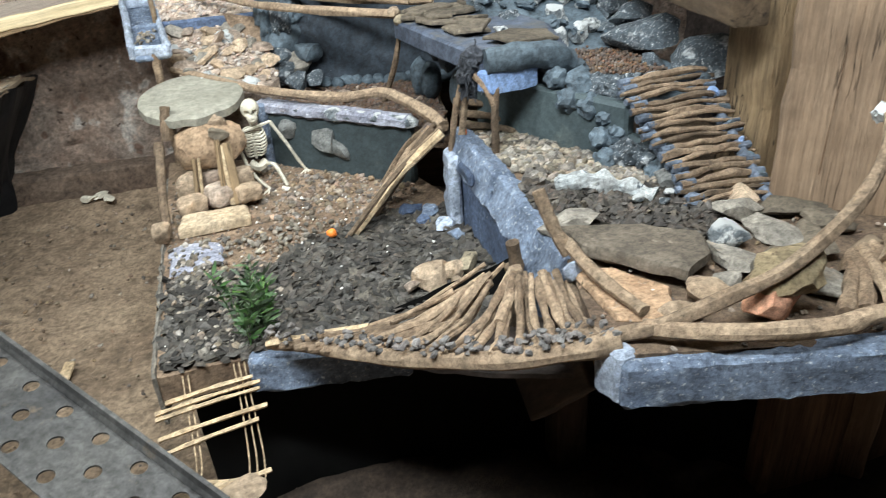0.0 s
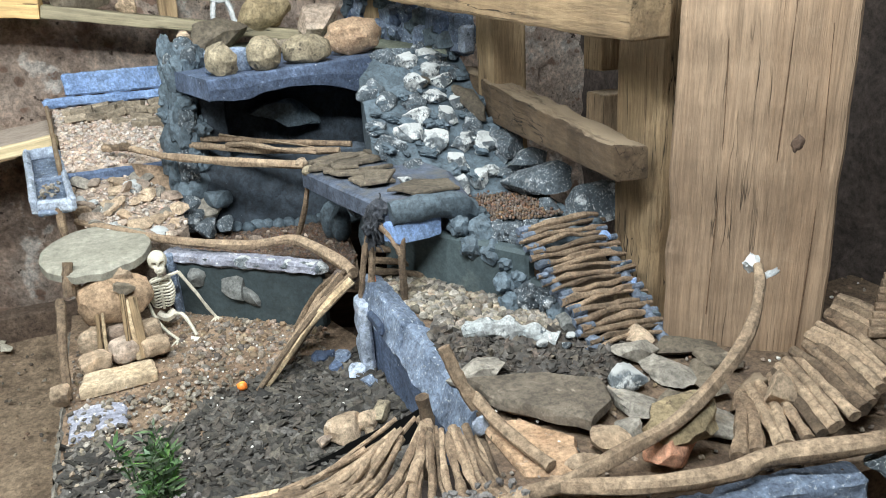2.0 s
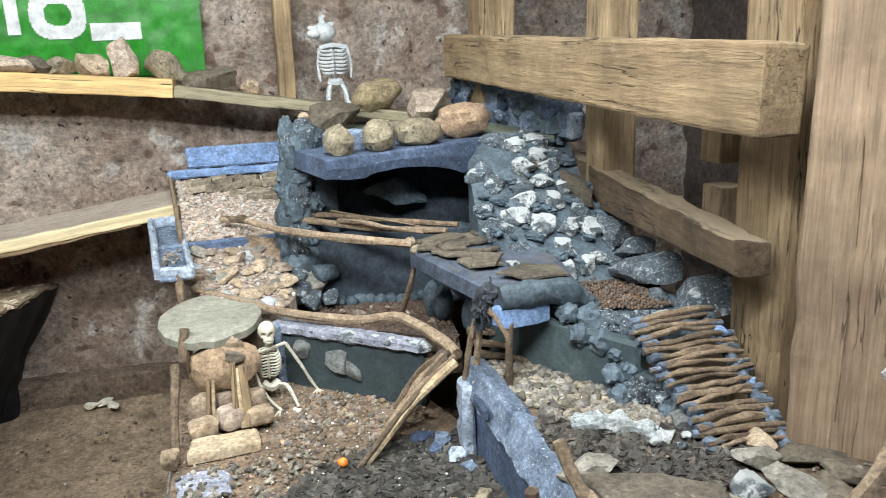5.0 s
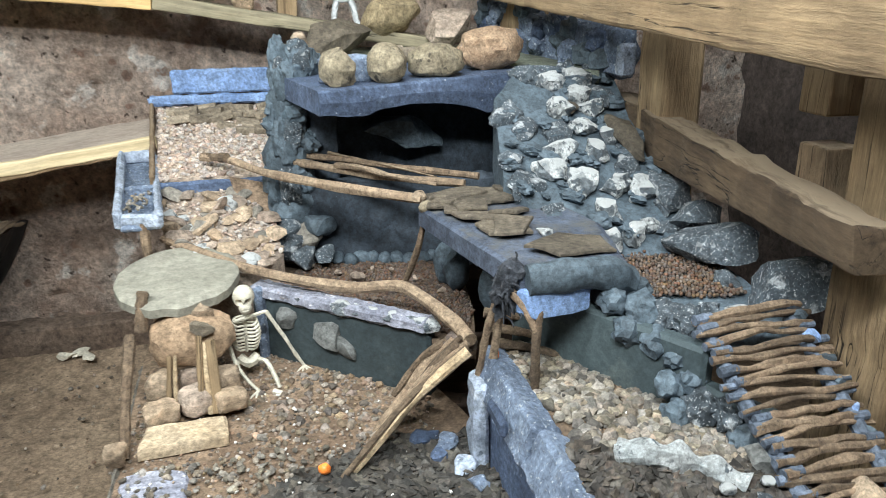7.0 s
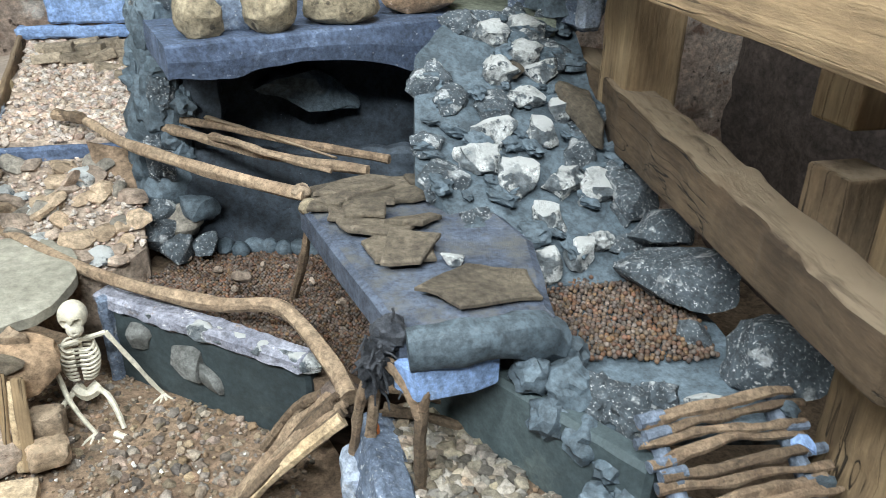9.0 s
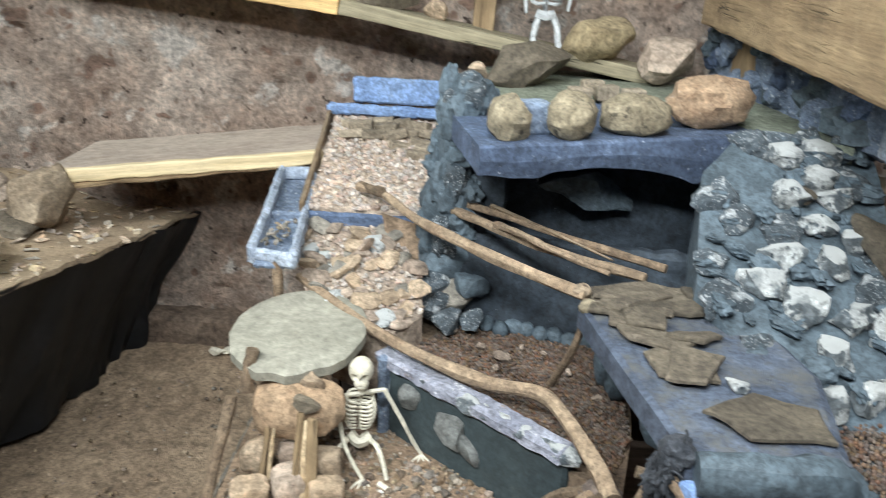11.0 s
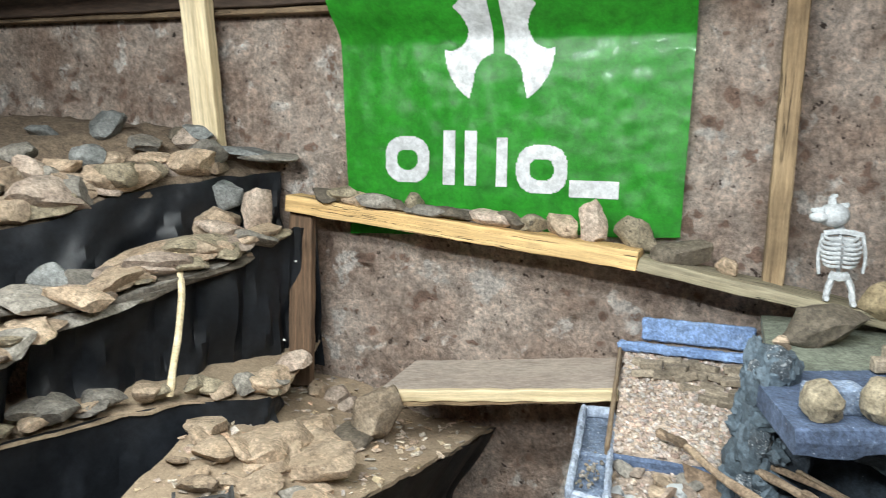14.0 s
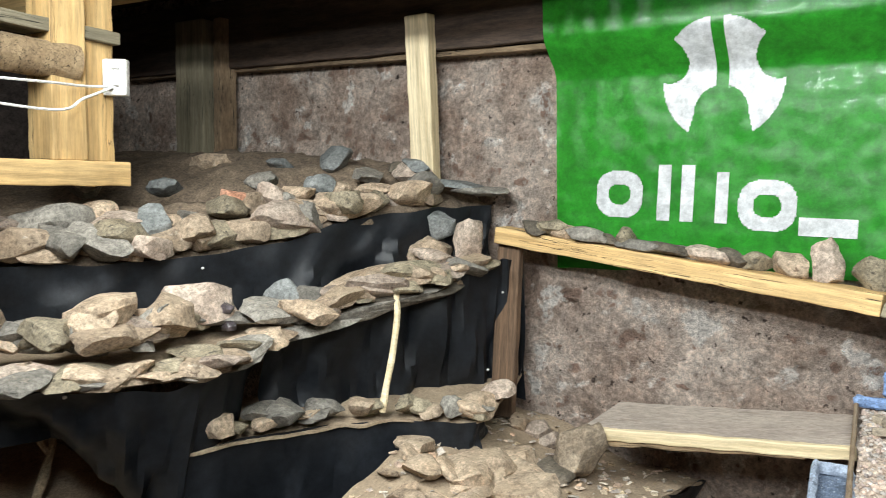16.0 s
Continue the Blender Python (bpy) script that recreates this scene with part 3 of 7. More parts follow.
single("wall_north", wall_bm(5.94, 2.3, 0.2, 0.022, 0.016, 1), WALL, "rough pinkish grey pitted concrete cellar wall", "wall", "", "structure", True, pose(-4.0, 2.70, 0.03))
single("wall_east", wall_bm(5.4, 2.4, 0.2, 0.05, 0.03, 2), DARKWALL, "dark earthen cellar wall behind the timber frame", "wall", "", "structure", True, pose(1.75, 2.85, -0.1, 0, 0, -90))
single("wall_west", wall_bm(5.4, 2.4, 0.2, 0.05, 0.03, 3), DARKWALL, "dark stone cellar wall beyond the rock tiers", "wall", "", "structure", True, pose(-4.0, -2.5, -0.1, 0, 0, 90))
single("wall_south", wall_bm(5.9, 2.4, 0.2, 0.05, 0.03, 4), DARKWALL, "dark cellar wall behind the camera", "wall", "", "structure", True, pose(1.8, -2.5, -0.1, 0, 0, 180))


def floor_height(x, y):
    near = 0.05 * max(0, min(1, (y - 2.35) / 0.35))
    return near + 0.02 * nz(x, y, 0, 2.3)


single("floor", terrain_bm([(-4.1, -2.6), (1.9, -2.6), (1.9, 2.85), (-4.1, 2.85)], floor_height, 0.04, 0.2, 0.008, 5), FLOOR, "damp brown trodden dirt floor", "floor", "", "structure")
scatter("floor_crumbs", "pebble", 1500, lambda r: (r.uniform(-0.9, 1.2), r.uniform(0.4, 2.68), 0.02 + 0.0), (0.004, 0.016), GRAVEL, "small brown dirt crumbs on the floor", "gravel", 3)
single("footing", strip_bm((-1.2, 2.66, 0.0), (0.9, 2.66, 0.0), 0.1, 0.10, 3, 0.006, 0.012, 9, 0.03), FOOTING, "low earthen ledge along the foot of the wall", "ledge", "", "structure", True, along((-1.3, 2.68, 0.03), (0.9, 2.68, 0.03)))


def board_row(z):
    bm = bmesh.new()
    for k in range(26):
        b = beam_bm(6.0, 0.225, 0.03, 0.004, k, 0.001)
        b.transform(pose(-4.1, -2.5 + k * 0.23, z + 0.004 * (k % 3)))
        me = bpy.data.meshes.new("tmp")
        b.to_mesh(me)
        b.free()
        bm.from_mesh(me)
        bpy.data.meshes.remove(me)
    return bm


single("ceiling", board_row(2.22), DARKWOOD, "dark board ceiling of the cellar", "ceiling", "", "structure", False)
beam("trim", (-3.9, 2.66, 1.99), (1.5, 2.66, 1.97), 0.12, 0.30, DARKWOOD, "dark brown sill beam along the top of the wall", "beam", seed=3, rough=0.003, kind="structure")
beam("trim", (-3.9, 2.655, 1.845), (-1.15, 2.655, 1.815), 0.05, 0.02, OLDTIMBER, "thin grey batten below the sill beam", "batten", seed=4, kind="structure")
beam("ceiling_joist", (-3.6, 1.86, 2.085), (1.4, 2.16, 2.085), 0.09, 0.24, PINE, "new yellow pine ceiling joist", "joist", seed=5, rough=0.001)
# unseen joist, added to keep lamp light off the top of the banner
beam("ceiling_joist", (-3.9, 0.35, 2.14), (1.7, 0.35, 2.14), 0.09, 0.165, PINE, "new yellow pine ceiling joist", "joist", seed=6, rough=0.001)
beam("stud", (-1.655, 2.615, 1.36), (-1.665, 2.565, 1.95), 0.10, 0.05, PALEPINE, "pale new pine stud standing on the rock tier", "stud", seed=8)
beam("stud", (0.180, 2.60, 1.0), (0.196, 2.64, 2.05), 0.055, 0.06, OAK, "narrow brown pine stud against the concrete wall", "stud", seed=9)
beam("stud", (-2.93, 2.58, 1.2), (-2.93, 2.58, 2.05), 0.19, 0.09, GREYWOOD, "grey weathered stud by the dark corner", "stud", seed=10)
beam("stud", (-2.76, 2.60, 1.2), (-2.76, 2.60, 2.05), 0.05, 0.09, OLDTIMBER, "thin grey stud beside the corner", "stud", seed=12)

# timber at the far left
crib = thing("timber_crib", "yellow pine posts and round log framed together", "timber frame", (-2.12, 1.5, 1.3))
beam("post", (-2.13, 1.50, 1.40), (-2.13, 1.50, 1.98), 0.13, 0.10, PINE, "", parent=crib, seed=11)
beam("post", (-2.13, 1.60, 1.40), (-2.13, 1.60, 1.98), 0.07, 0.10, PINE, "", parent=crib, seed=13)
beam("rail", (-2.08, 1.20, 1.365), (-2.05, 1.66, 1.365), 0.05, 0.07, PINE, "orange stained rail", parent=crib, seed=14)
beam("cap", (-2.13, 1.0, 1.775), (-2.13, 1.66, 1.755), 0.12, 0.035, GREYWOOD, "grey cap board", parent=crib, seed=15)
part("log", tube_bm([(-2.10, 1.02, 1.67), (-2.10, 1.3, 1.675), (-2.08, 1.53, 1.67)], 0.052, 0.05, 5, 12, 0.08), OAK, crib, "short peeled round log")
outlet = thing("outlet_box", "white electrical outlet box screwed to a post", "outlet", (-2.08, 1.645, 1.64))
part("case", beam_bm(0.105, 0.07, 0.03, 0.006, 1, 0.0), WHITEPLASTIC, outlet, "", False, along((-2.065, 1.64, 1.59), (-2.065, 1.64, 1.695), 0) @ pose(0, 0, 0, 35, 0, 0))
for dz in (0.028, 0.076):
    part("socket", beam_bm(0.022, 0.022, 0.006, 0.002, 1, 0.0), WHITEPLASTIC, outlet, "socket face", False, along((-2.05, 1.627, 1.59 + dz), (-2.05, 1.627, 1.612 + dz), 0) @ pose(0, 0, 0, 35, 0, 0))
single("cable", tube_bm([(-2.06, 1.63, 1.615), (-2.04, 1.52, 1.605), (-2.0, 1.40, 1.60), (-1.98, 1.1, 1.59)], 0.004, 0.004, 1, 6, 0.0), WHITEPLASTIC, "white electric cable leaving the outlet box", "cable")
single("cable", tube_bm([(-2.06, 1.63, 1.615), (-2.03, 1.52, 1.57), (-2.0, 1.42, 1.53), (-1.98, 1.1, 1.545)], 0.004, 0.004, 2, 6, 0.0), WHITEPLASTIC, "white electric cable sagging from the outlet box", "cable")

# timber frame at the right
beam("girt", (0.735, 0.925, 1.095), (0.725, 2.50, 1.145), 0.07, 0.135, OAK, "thick sawn upper rail of the timber frame", "beam", seed=21, rough=0.003, bevel=0.007)


def lower_rail_bm(length):
    """A split rail whose underside drops towards its far end, with a ragged upper edge."""
    bm = beam_bm(length, 0.062, 0.056, 0.006, 22, 0.004, 0.004, 0.02)
    for v in bm.verts:
        f = v.co.x / length
        if v.co.z < 0:
            v.co.z -= 0.052 * f
        else:
            v.co.z += 0.006 * nz(v.co.x, v.co.y, 0, 16, 3) + 0.004 * nz(v.co.x, v.co.y, 0, 48, 3)
        v.co.y += 0.004 * nz(v.co.x, 0, v.co.z, 22, 6)
    return bm


RAIL0, RAIL1 = (0.768, 1.005, 0.824), (0.898, 1.93, 0.850)
single("girt", lower_rail_bm((Vector(RAIL1) - Vector(RAIL0)).length), RAILWOOD, "rough dusty lower rail of the timber frame", "beam", matrix=along(RAIL0, RAIL1))
beam("frame_post", (0.90, 1.085, 0.0), (0.885, 1.085, 2.2), 0.12, 0.13, OAK, "rough old brown frame post", "post", seed=23, rough=0.005, bevel=0.01)
beam("frame_post", (0.890, 1.71, 0.0), (0.880, 1.71, 2.2), 0.09, 0.10, OAK, "rough yellow brown frame post", "post", seed=24, rough=0.004, bevel=0.008)
beam("frame_post", (0.825, 2.40, 0.0), (0.825, 2.40, 2.2), 0.12, 0.12, OAK, "rough yellow brown frame post near the wall", "post", seed=25, rough=0.004, bevel=0.008)
beam("stub", (0.87, 1.24, 0.945), (0.87, 1.24, 1.06), 0.06, 0.06, OAK, "short sawn timber stub under the rail", "block", seed=26)
beam("stub", (0.865, 1.22, 0.80), (0.865, 1.22, 0.905), 0.06, 0.06, OLDTIMBER, "short sawn timber stub above the lower rail", "block", seed=27)


single("corner_post", beam_bm(2.5, 0.235, 0.22, 0.012, 31, 0.004, 0.004, 0.02), POSTWOOD, "massive weathered upright timber post with long cracks", "post", "", "", False,
       pose(0.93, 0.905, -0.1) @ Matrix.Rotation(radians(-44), 4, "Z") @ along((0, 0, 0), (0, 0, 1)))
for k, (dx, z0, z1) in enumerate(((-0.05, 0.6, 1.15), (0.03, 0.85, 1.5), (0.085, 0.55, 1.05))):
    c = Vector((0.93, 0.905, 0)) + Vector((-0.695, -0.72, 0)) * 0.1105 + Vector((0.72, -0.695, 0)) * dx
    single("crack", tube_bm([(c.x, c.y, z0), (c.x + 0.003, c.y - 0.003, (z0 + z1) / 2), (c.x - 0.002, c.y + 0.002, z1)], 0.0009, 0.0005, k, 5), BROWNBOARD, "long drying crack in the post", "crack", "", "structure")
kn = Vector((0.93, 0.905, 0)) + Vector((-0.695, -0.72, 0)) * 0.104 + Vector((0.72, -0.695, 0)) * 0.055
single("knot", rock_bm((0.020, 0.020, 0.034), 4, 3, 3, 0.35), DARKWOOD, "dark knot in the post", "knot", "", "structure", True, pose(kn.x, kn.y, 0.885))

# ---- banner, shelf and what stands on it ----
def banner_y(x, z):
    over_beam = max(0.0, min(1.0, (z - 1.70) / 0.14))
    return 2.672 - 0.090 * over_beam * over_beam * (3 - 2 * over_beam) + 0.008 * nz(x, 0, z, 3, 2) + 0.005 * nz(x * 2.2, 0, z * 0.6, 9, 4) + 0.0025 * nz(x, 0, z, 26, 6) - 0.012 * max(0, 1.2 - z)


def banner_sheet():
    bm = bmesh.new()
    nx, nv = 90, 76
    grid = []
    for i in range(nx + 1):
        col = []
        for j in range(nv + 1):
            u, v = i / nx, j / nv
            left, right = -1.185 + 0.047 * (1 - v), -0.050 - 0.020 * (1 - v)
            x = left + (right - left) * u
            bottom = 1.083 + (1.128 - 1.083) * u + 0.008 * nz(u * 5, 0, 0, 1, 3)
            z = bottom + (2.02 - bottom) * v
            col.append(bm.verts.new((x, banner_y(x, z), z)))
        grid.append(col)
    for a, b in zip(grid, grid[1:]):
        for j in range(nv):
            bm.faces.new((a[j], b[j], b[j + 1], a[j + 1]))
    bmesh.ops.solidify(bm, geom=bm.faces[:], thickness=0.0015)
    return bm


banner = thing("banner", "creased green vinyl banner with white plain emblem hung on the wall", "banner", (-0.63, 2.68, 1.1))
part("sheet", banner_sheet(), GREEN, banner)


def print_bm(test, x0, x1, z0, z1, step=0.004):
    """A printed flat shape that follows the creases of the banner."""
    bm = bmesh.new()
    verts = {}

    def at(i, j):
        if (i, j) not in verts:
            x, z = x0 + i * step, z0 + j * step
            verts[i, j] = bm.verts.new((x, banner_y(x, z) - 0.0035, z))
        return verts[i, j]
    for i in range(int((x1 - x0) / step)):
        for j in range(int((z1 - z0) / step)):
            if test(x0 + (i + 0.5) * step, z0 + (j + 0.5) * step):
                bm.faces.new((at(i, j), at(i + 1, j), at(i + 1, j + 1), at(i, j + 1)))
    return bm


def horn(side):
    cx, cz = -0.628, 1.675

    def test(x, z):
        u, v = (x - cx) * side / 0.17, (z - cz) / 0.17
        if u < 0.11 or math.hypot(u, v) > 1.02:
            return False
        if math.hypot(u - 0.92, v - 0.36) < 0.36 or (v > 0.36 and u > 0.80):
            return False
        if math.hypot(u, v + 0.52) < 0.46 or (v < -0.52 and u < 0.46 - 0.25 * (v + 0.52)):
            return False
        return True
    return test


for side in (-1, 1):
    part("emblem", print_bm(horn(side), -0.83, -0.43, 1.51, 1.88), WHITEVINYL, banner, "white horn-shaped half of the emblem")


def ring(cx, cz, w, h, t):
    def test(x, z):
        u, v = abs(x - cx) / (w / 2), abs(z - cz) / (h / 2)
        p, q = abs(x - cx) / (w / 2 - t), abs(z - cz) / (h / 2 - t)
        return u ** 2.6 + v ** 2.6 < 1 and p ** 2.6 + q ** 2.6 > 1
    return test


def bar(cx, cz, w, h):
    return lambda x, z: abs(x - cx) < w / 2 and abs(z - cz) < h / 2


MARKS = (ring(-0.93, 1.335, 0.155, 0.15, 0.042), bar(-0.785, 1.345, 0.04, 0.17), bar(-0.715, 1.345, 0.04, 0.17), bar(-0.612, 1.335, 0.036, 0.15), ring(-0.485, 1.315, 0.16, 0.15, 0.042), bar(-0.325, 1.26, 0.15, 0.05))
for k, test in enumerate(MARKS):
    part("mark", print_bm(test, -1.03, -0.22, 1.21, 1.46), WHITEVINYL, banner, "plain white printed shape")

beam("shelf_board", (-1.315, 2.59, 1.187), (-0.165, 2.53, 1.083), 0.09, 0.055, PINE, "sloping new pine shelf board with knots", "shelf", seed=41)
beam("shelf_board", (-0.165, 2.55, 1.075), (0.60, 2.55, 0.945), 0.14, 0.035, GREYWOOD, "sloping grey green weathered shelf plank", "shelf", seed=42)


def shelf_z(x):
    return 1.187 - (x + 1.315) * 0.0904 + 0.030 if x < -0.165 else 1.075 - (x + 0.165) * 0.170 + 0.020


SHELF = [(-1.16, 0.10, 0.045, SLATE), (-1.12, 0.11, 0.055, OLIVE), (-1.06, 0.10, 0.04, SANDSTONE), (-0.99, 0.13, 0.05, GREYSTONE), (-0.93, 0.09, 0.03, SLATE), (-0.87, 0.075, 0.06, OLIVE),
         (-0.81, 0.12, 0.03, GREYSTONE), (-0.74, 0.15, 0.035, SLATE), (-0.68, 0.14, 0.03, GREYSTONE), (-0.62, 0.13, 0.05, PINKSTONE), (-0.56, 0.12, 0.05, SLATE), (-0.48, 0.085, 0.055, OLIVE),
         (-0.39, 0.10, 0.07, SANDSTONE), (-0.30, 0.085, 0.11, PINKSTONE), (-0.19, 0.12, 0.095, OLIVE), (-0.05, 0.15, 0.075, SLATE), (0.06, 0.05, 0.045, SANDSTONE)]
for k, (x, w, h, m) in enumerate(SHELF):
    rock((x, 2.555 + 0.012 * (k % 3), shelf_z(x) + h * 0.40), (w * 1.08, 0.09, h * 1.1), 60 + k, m, "small natural stone resting on the sloping shelf", k * 37 % 40 - 20, 0, 6, "stone", "stone", "stones on the shelf", 6)
rock((0.452, 2.50, 1.030), (0.165, 0.13, 0.10), 91, YELLOWROCK, "yellow porous rounded stone on the grey plank", 10, group="stones on the shelf")
rock((0.618, 2.46, 0.992), (0.20, 0.14, 0.10), 92, PINKSTONE, "pale pink rounded stone on the grey plank", 30, group="stones on the shelf")
rock((0.285, 2.36, 0.985), (0.20, 0.12, 0.11), 93, SLATE, "large brown slaty stone below the plank", 20, group="stones on the roof slab")


def skull_lump(bm, c, r, stretch=(1, 1, 1.15), hollows=()):
    """A ball of bone; hollows are directions in which it is pressed in."""
    m = Matrix.Translation(c) @ Matrix.Diagonal((*[r * k for k in stretch], 1))
    made = bmesh.ops.create_icosphere(bm, subdivisions=4 if hollows else 3, radius=1.0)["verts"]
    for v in made:
        for d, width, deep in hollows:
            a = (v.co - Vector(d).normalized()).length / width
            if a < 1:
                v.co *= 1 - deep * (1 - a * a) ** 0.5
        v.co = m @ v.co


def bones(bm, pts, r0, r1, seed=0):
    tube_bm(pts, r0, r1, seed, 6, 0.15, 4, 0.0, bm)


def torso(bm, neck, low, width, ribs, r):
    """A spine and a cage of ribs between two points."""
    neck, low = Vector(neck), Vector(low)
    bones(bm, [neck, (neck + low) / 2 + Vector((0, 0.006, 0)), low], r * 1.5, r * 1.4)
    for k in range(ribs):
        f = 0.10 + 0.62 * k / (ribs - 1)
        c = neck.lerp(low, f)
        w = width * (0.72 + 0.5 * math.sin(math.pi * (0.2 + 0.65 * k / (ribs - 1)))) * 0.62
        for s in (-1, 1):
            bones(bm, [c + Vector((0, 0.004, 0.002)), c + Vector((s * w * 0.75, 0.002, 0)), c + Vector((s * w, -w * 0.45, -0.006)), c + Vector((s * w * 0.62, -w * 0.85, -0.010)), c + Vector((s * 0.003, -w * 0.95, -0.008))], r, r * 0.9, k)


def seated_figure():
    bm = bmesh.new()
    eyes = [((-0.42, -0.9, -0.22), 0.34, 0.45), ((0.42, -0.9, -0.22), 0.34, 0.45), ((0.0, -0.95, -0.55), 0.18, 0.35)]
    skull_lump(bm, (0.014, 1.690, 0.564), 0.0215, (0.95, 1.1, 1.05), eyes)
    skull_lump(bm, (0.016, 1.678, 0.546), 0.0135, (0.90, 0.85, 0.95), [((0.0, -1.0, -0.15), 0.16, 0.2), ((-0.3, -1.0, -0.15), 0.14, 0.2), ((0.3, -1.0, -0.15), 0.14, 0.2)])
    bones(bm, [(0.015, 1.690, 0.55), (0.012, 1.70, 0.52)], 0.005, 0.005)
    torso(bm, (0.012, 1.700, 0.525), (0.010, 1.698, 0.443), 0.036, 8, 0.0023)
    bones(bm, [(-0.027, 1.692, 0.508), (0.012, 1.69, 0.519), (0.053, 1.692, 0.528)], 0.004, 0.004)
    for pts in ([(-0.027, 1.69, 0.507), (-0.020, 1.678, 0.465), (-0.010, 1.665, 0.432), (0.010, 1.645, 0.405), (0.026, 1.628, 0.393)],
                [(0.053, 1.692, 0.528), (0.070, 1.692, 0.495), (0.086, 1.693, 0.463), (0.103, 1.697, 0.425), (0.118, 1.70, 0.397)]):
        bones(bm, pts, 0.0042, 0.0034)
        tip = Vector(pts[-1])
        for a in (-0.013, -0.004, 0.005, 0.014):
            bones(bm, [tip, tip + Vector((a, -0.014, -0.004)), tip + Vector((a * 1.3, -0.024, -0.006))], 0.0024, 0.0016)
    bones(bm, [(-0.004, 1.69, 0.437), (0.012, 1.68, 0.428), (0.03, 1.69, 0.437)], 0.010, 0.010)
    for pts in ([(0.028, 1.685, 0.432), (0.045, 1.66, 0.437), (0.058, 1.645, 0.415), (0.066, 1.63, 0.393)],
                [(-0.008, 1.685, 0.430), (-0.022, 1.66, 0.420), (-0.018, 1.625, 0.400), (-0.012, 1.590, 0.393), (-0.012, 1.572, 0.391)]):
        bones(bm, pts, 0.0048, 0.004)
    bones(bm, [(0.055, 1.62, 0.392), (0.075, 1.605, 0.392)], 0.006, 0.004)
    return bm


single("skeleton_figure", seated_figure(), BONE, "small ivory plastic skeleton figure sitting against the low wall", "figure")


def perched_figure():
    bm = bmesh.new()
    skull_lump(bm, (0.302, 2.50, 1.232), 0.036, (1.05, 1.0, 0.85))
    skull_lump(bm, (0.268, 2.478, 1.228), 0.018, (1.3, 1.0, 0.8))
    for pts in ([(0.30, 2.50, 1.25), (0.296, 2.50, 1.275), (0.308, 2.5, 1.282)], [(0.32, 2.5, 1.25), (0.335, 2.5, 1.262)], [(0.27, 2.48, 1.24), (0.248, 2.47, 1.247)]):
        bones(bm, pts, 0.014, 0.004)
    bones(bm, [(0.315, 2.51, 1.21), (0.322, 2.51, 1.19)], 0.012, 0.012)
    torso(bm, (0.323, 2.505, 1.195), (0.325, 2.503, 1.085), 0.058, 7, 0.0045)
    bones(bm, [(0.284, 2.50, 1.185), (0.325, 2.497, 1.192), (0.372, 2.50, 1.185)], 0.008, 0.008)
    for pts in ([(0.284, 2.50, 1.185), (0.276, 2.50, 1.13), (0.280, 2.495, 1.082)], [(0.372, 2.50, 1.185), (0.381, 2.50, 1.13), (0.378, 2.495, 1.09)]):
        bones(bm, pts, 0.0055, 0.0045)
    bones(bm, [(0.305, 2.50, 1.082), (0.325, 2.495, 1.076), (0.347, 2.50, 1.082)], 0.012, 0.012)
    for pts in ([(0.312, 2.50, 1.075), (0.304, 2.495, 1.05), (0.300, 2.49, 1.022)], [(0.345, 2.50, 1.075), (0.356, 2.495, 1.05), (0.362, 2.49, 1.012)]):
        bones(bm, pts, 0.009, 0.008)
        e = Vector(pts[-1])
        bones(bm, [e, e + Vector((0, -0.02, 0.002))], 0.009, 0.007)
    return bm


single("skeleton_figure", perched_figure(), GREYBONE, "grey white plastic beaked skeleton figure standing on the plank", "figure")

# plank between the rock table and the course
beam("plank", (-0.90, 2.535, 0.645), (-0.19, 2.555, 0.735), 0.31, 0.022, PLY, "wide dusty grey plank bridging to the course", "plank", seed=44)
beam("plank_edge", (-0.90, 2.372, 0.640), (-0.19, 2.392, 0.730), 0.022, 0.034, PALEPINE, "split pale pine strip under the plank edge", "strip", seed=45, rough=0.002)
beam("plank_edge", (-0.86, 2.372, 0.616), (-0.30, 2.388, 0.700), 0.014, 0.014, OAK, "splintered bark strip under the plank edge", "strip", seed=46, rough=0.003)

# ---- course: back left, boxed rubble bed ----
def bed_z(x, y):
    return 0.70 + (y - 2.11) * 0.14


box = thing("rubble_bed", "foam and wood edged bed filled with pink crushed rubble", "planter", (0, 2.3, 0.66))
BED = [(-0.165, 2.10), (0.14, 2.10), (0.14, 2.66), (-0.205, 2.66)]
part("bed", terrain_bm(BED, bed_z, 0.02, 0.05, 0.006, 7), PINKSTONE, box)
scatter("rubble", "pebble", 1900, over(BED, bed_z, 0.002), (0.006, 0.022), RUBBLE, "crushed pink masonry crumbs", "rubble", 8, parent=box)
beam("edge_strip", (-0.172, 2.085, 0.69), (-0.222, 2.66, 0.775), 0.012, 0.05, OLDTIMBER, "thin wood edging", parent=box, seed=51)
foam("front_edge", (-0.17, 2.09, 0.66), (0.14, 2.09, 0.66), 0.016, 0.035, NAVY, "dark painted front edge", parent=box, seed=52)
foam("back_strip", (-0.228, 2.645, 0.785), (0.135, 2.635, 0.785), 0.03, 0.028, BLUESTRIP, "ragged pale blue foam strip", parent=box, seed=53, rough=0.004)
foam("back_shelf", (-0.19, 2.675, 0.79), (0.15, 2.67, 0.79), 0.05, 0.012, PLY, "dusty foam ledge", parent=box, seed=54)
foam("back_strip", (-0.165, 2.692, 0.81), (0.155, 2.688, 0.81), 0.02, 0.07, BLUESTRIP, "upright pale blue foam strip", parent=box, seed=55)
rngb = random.Random(4)
mini = finish("brick", beam_bm(0.062, 0.028, 0.022, 0.003, 3, 0.0015), BRICK, False)
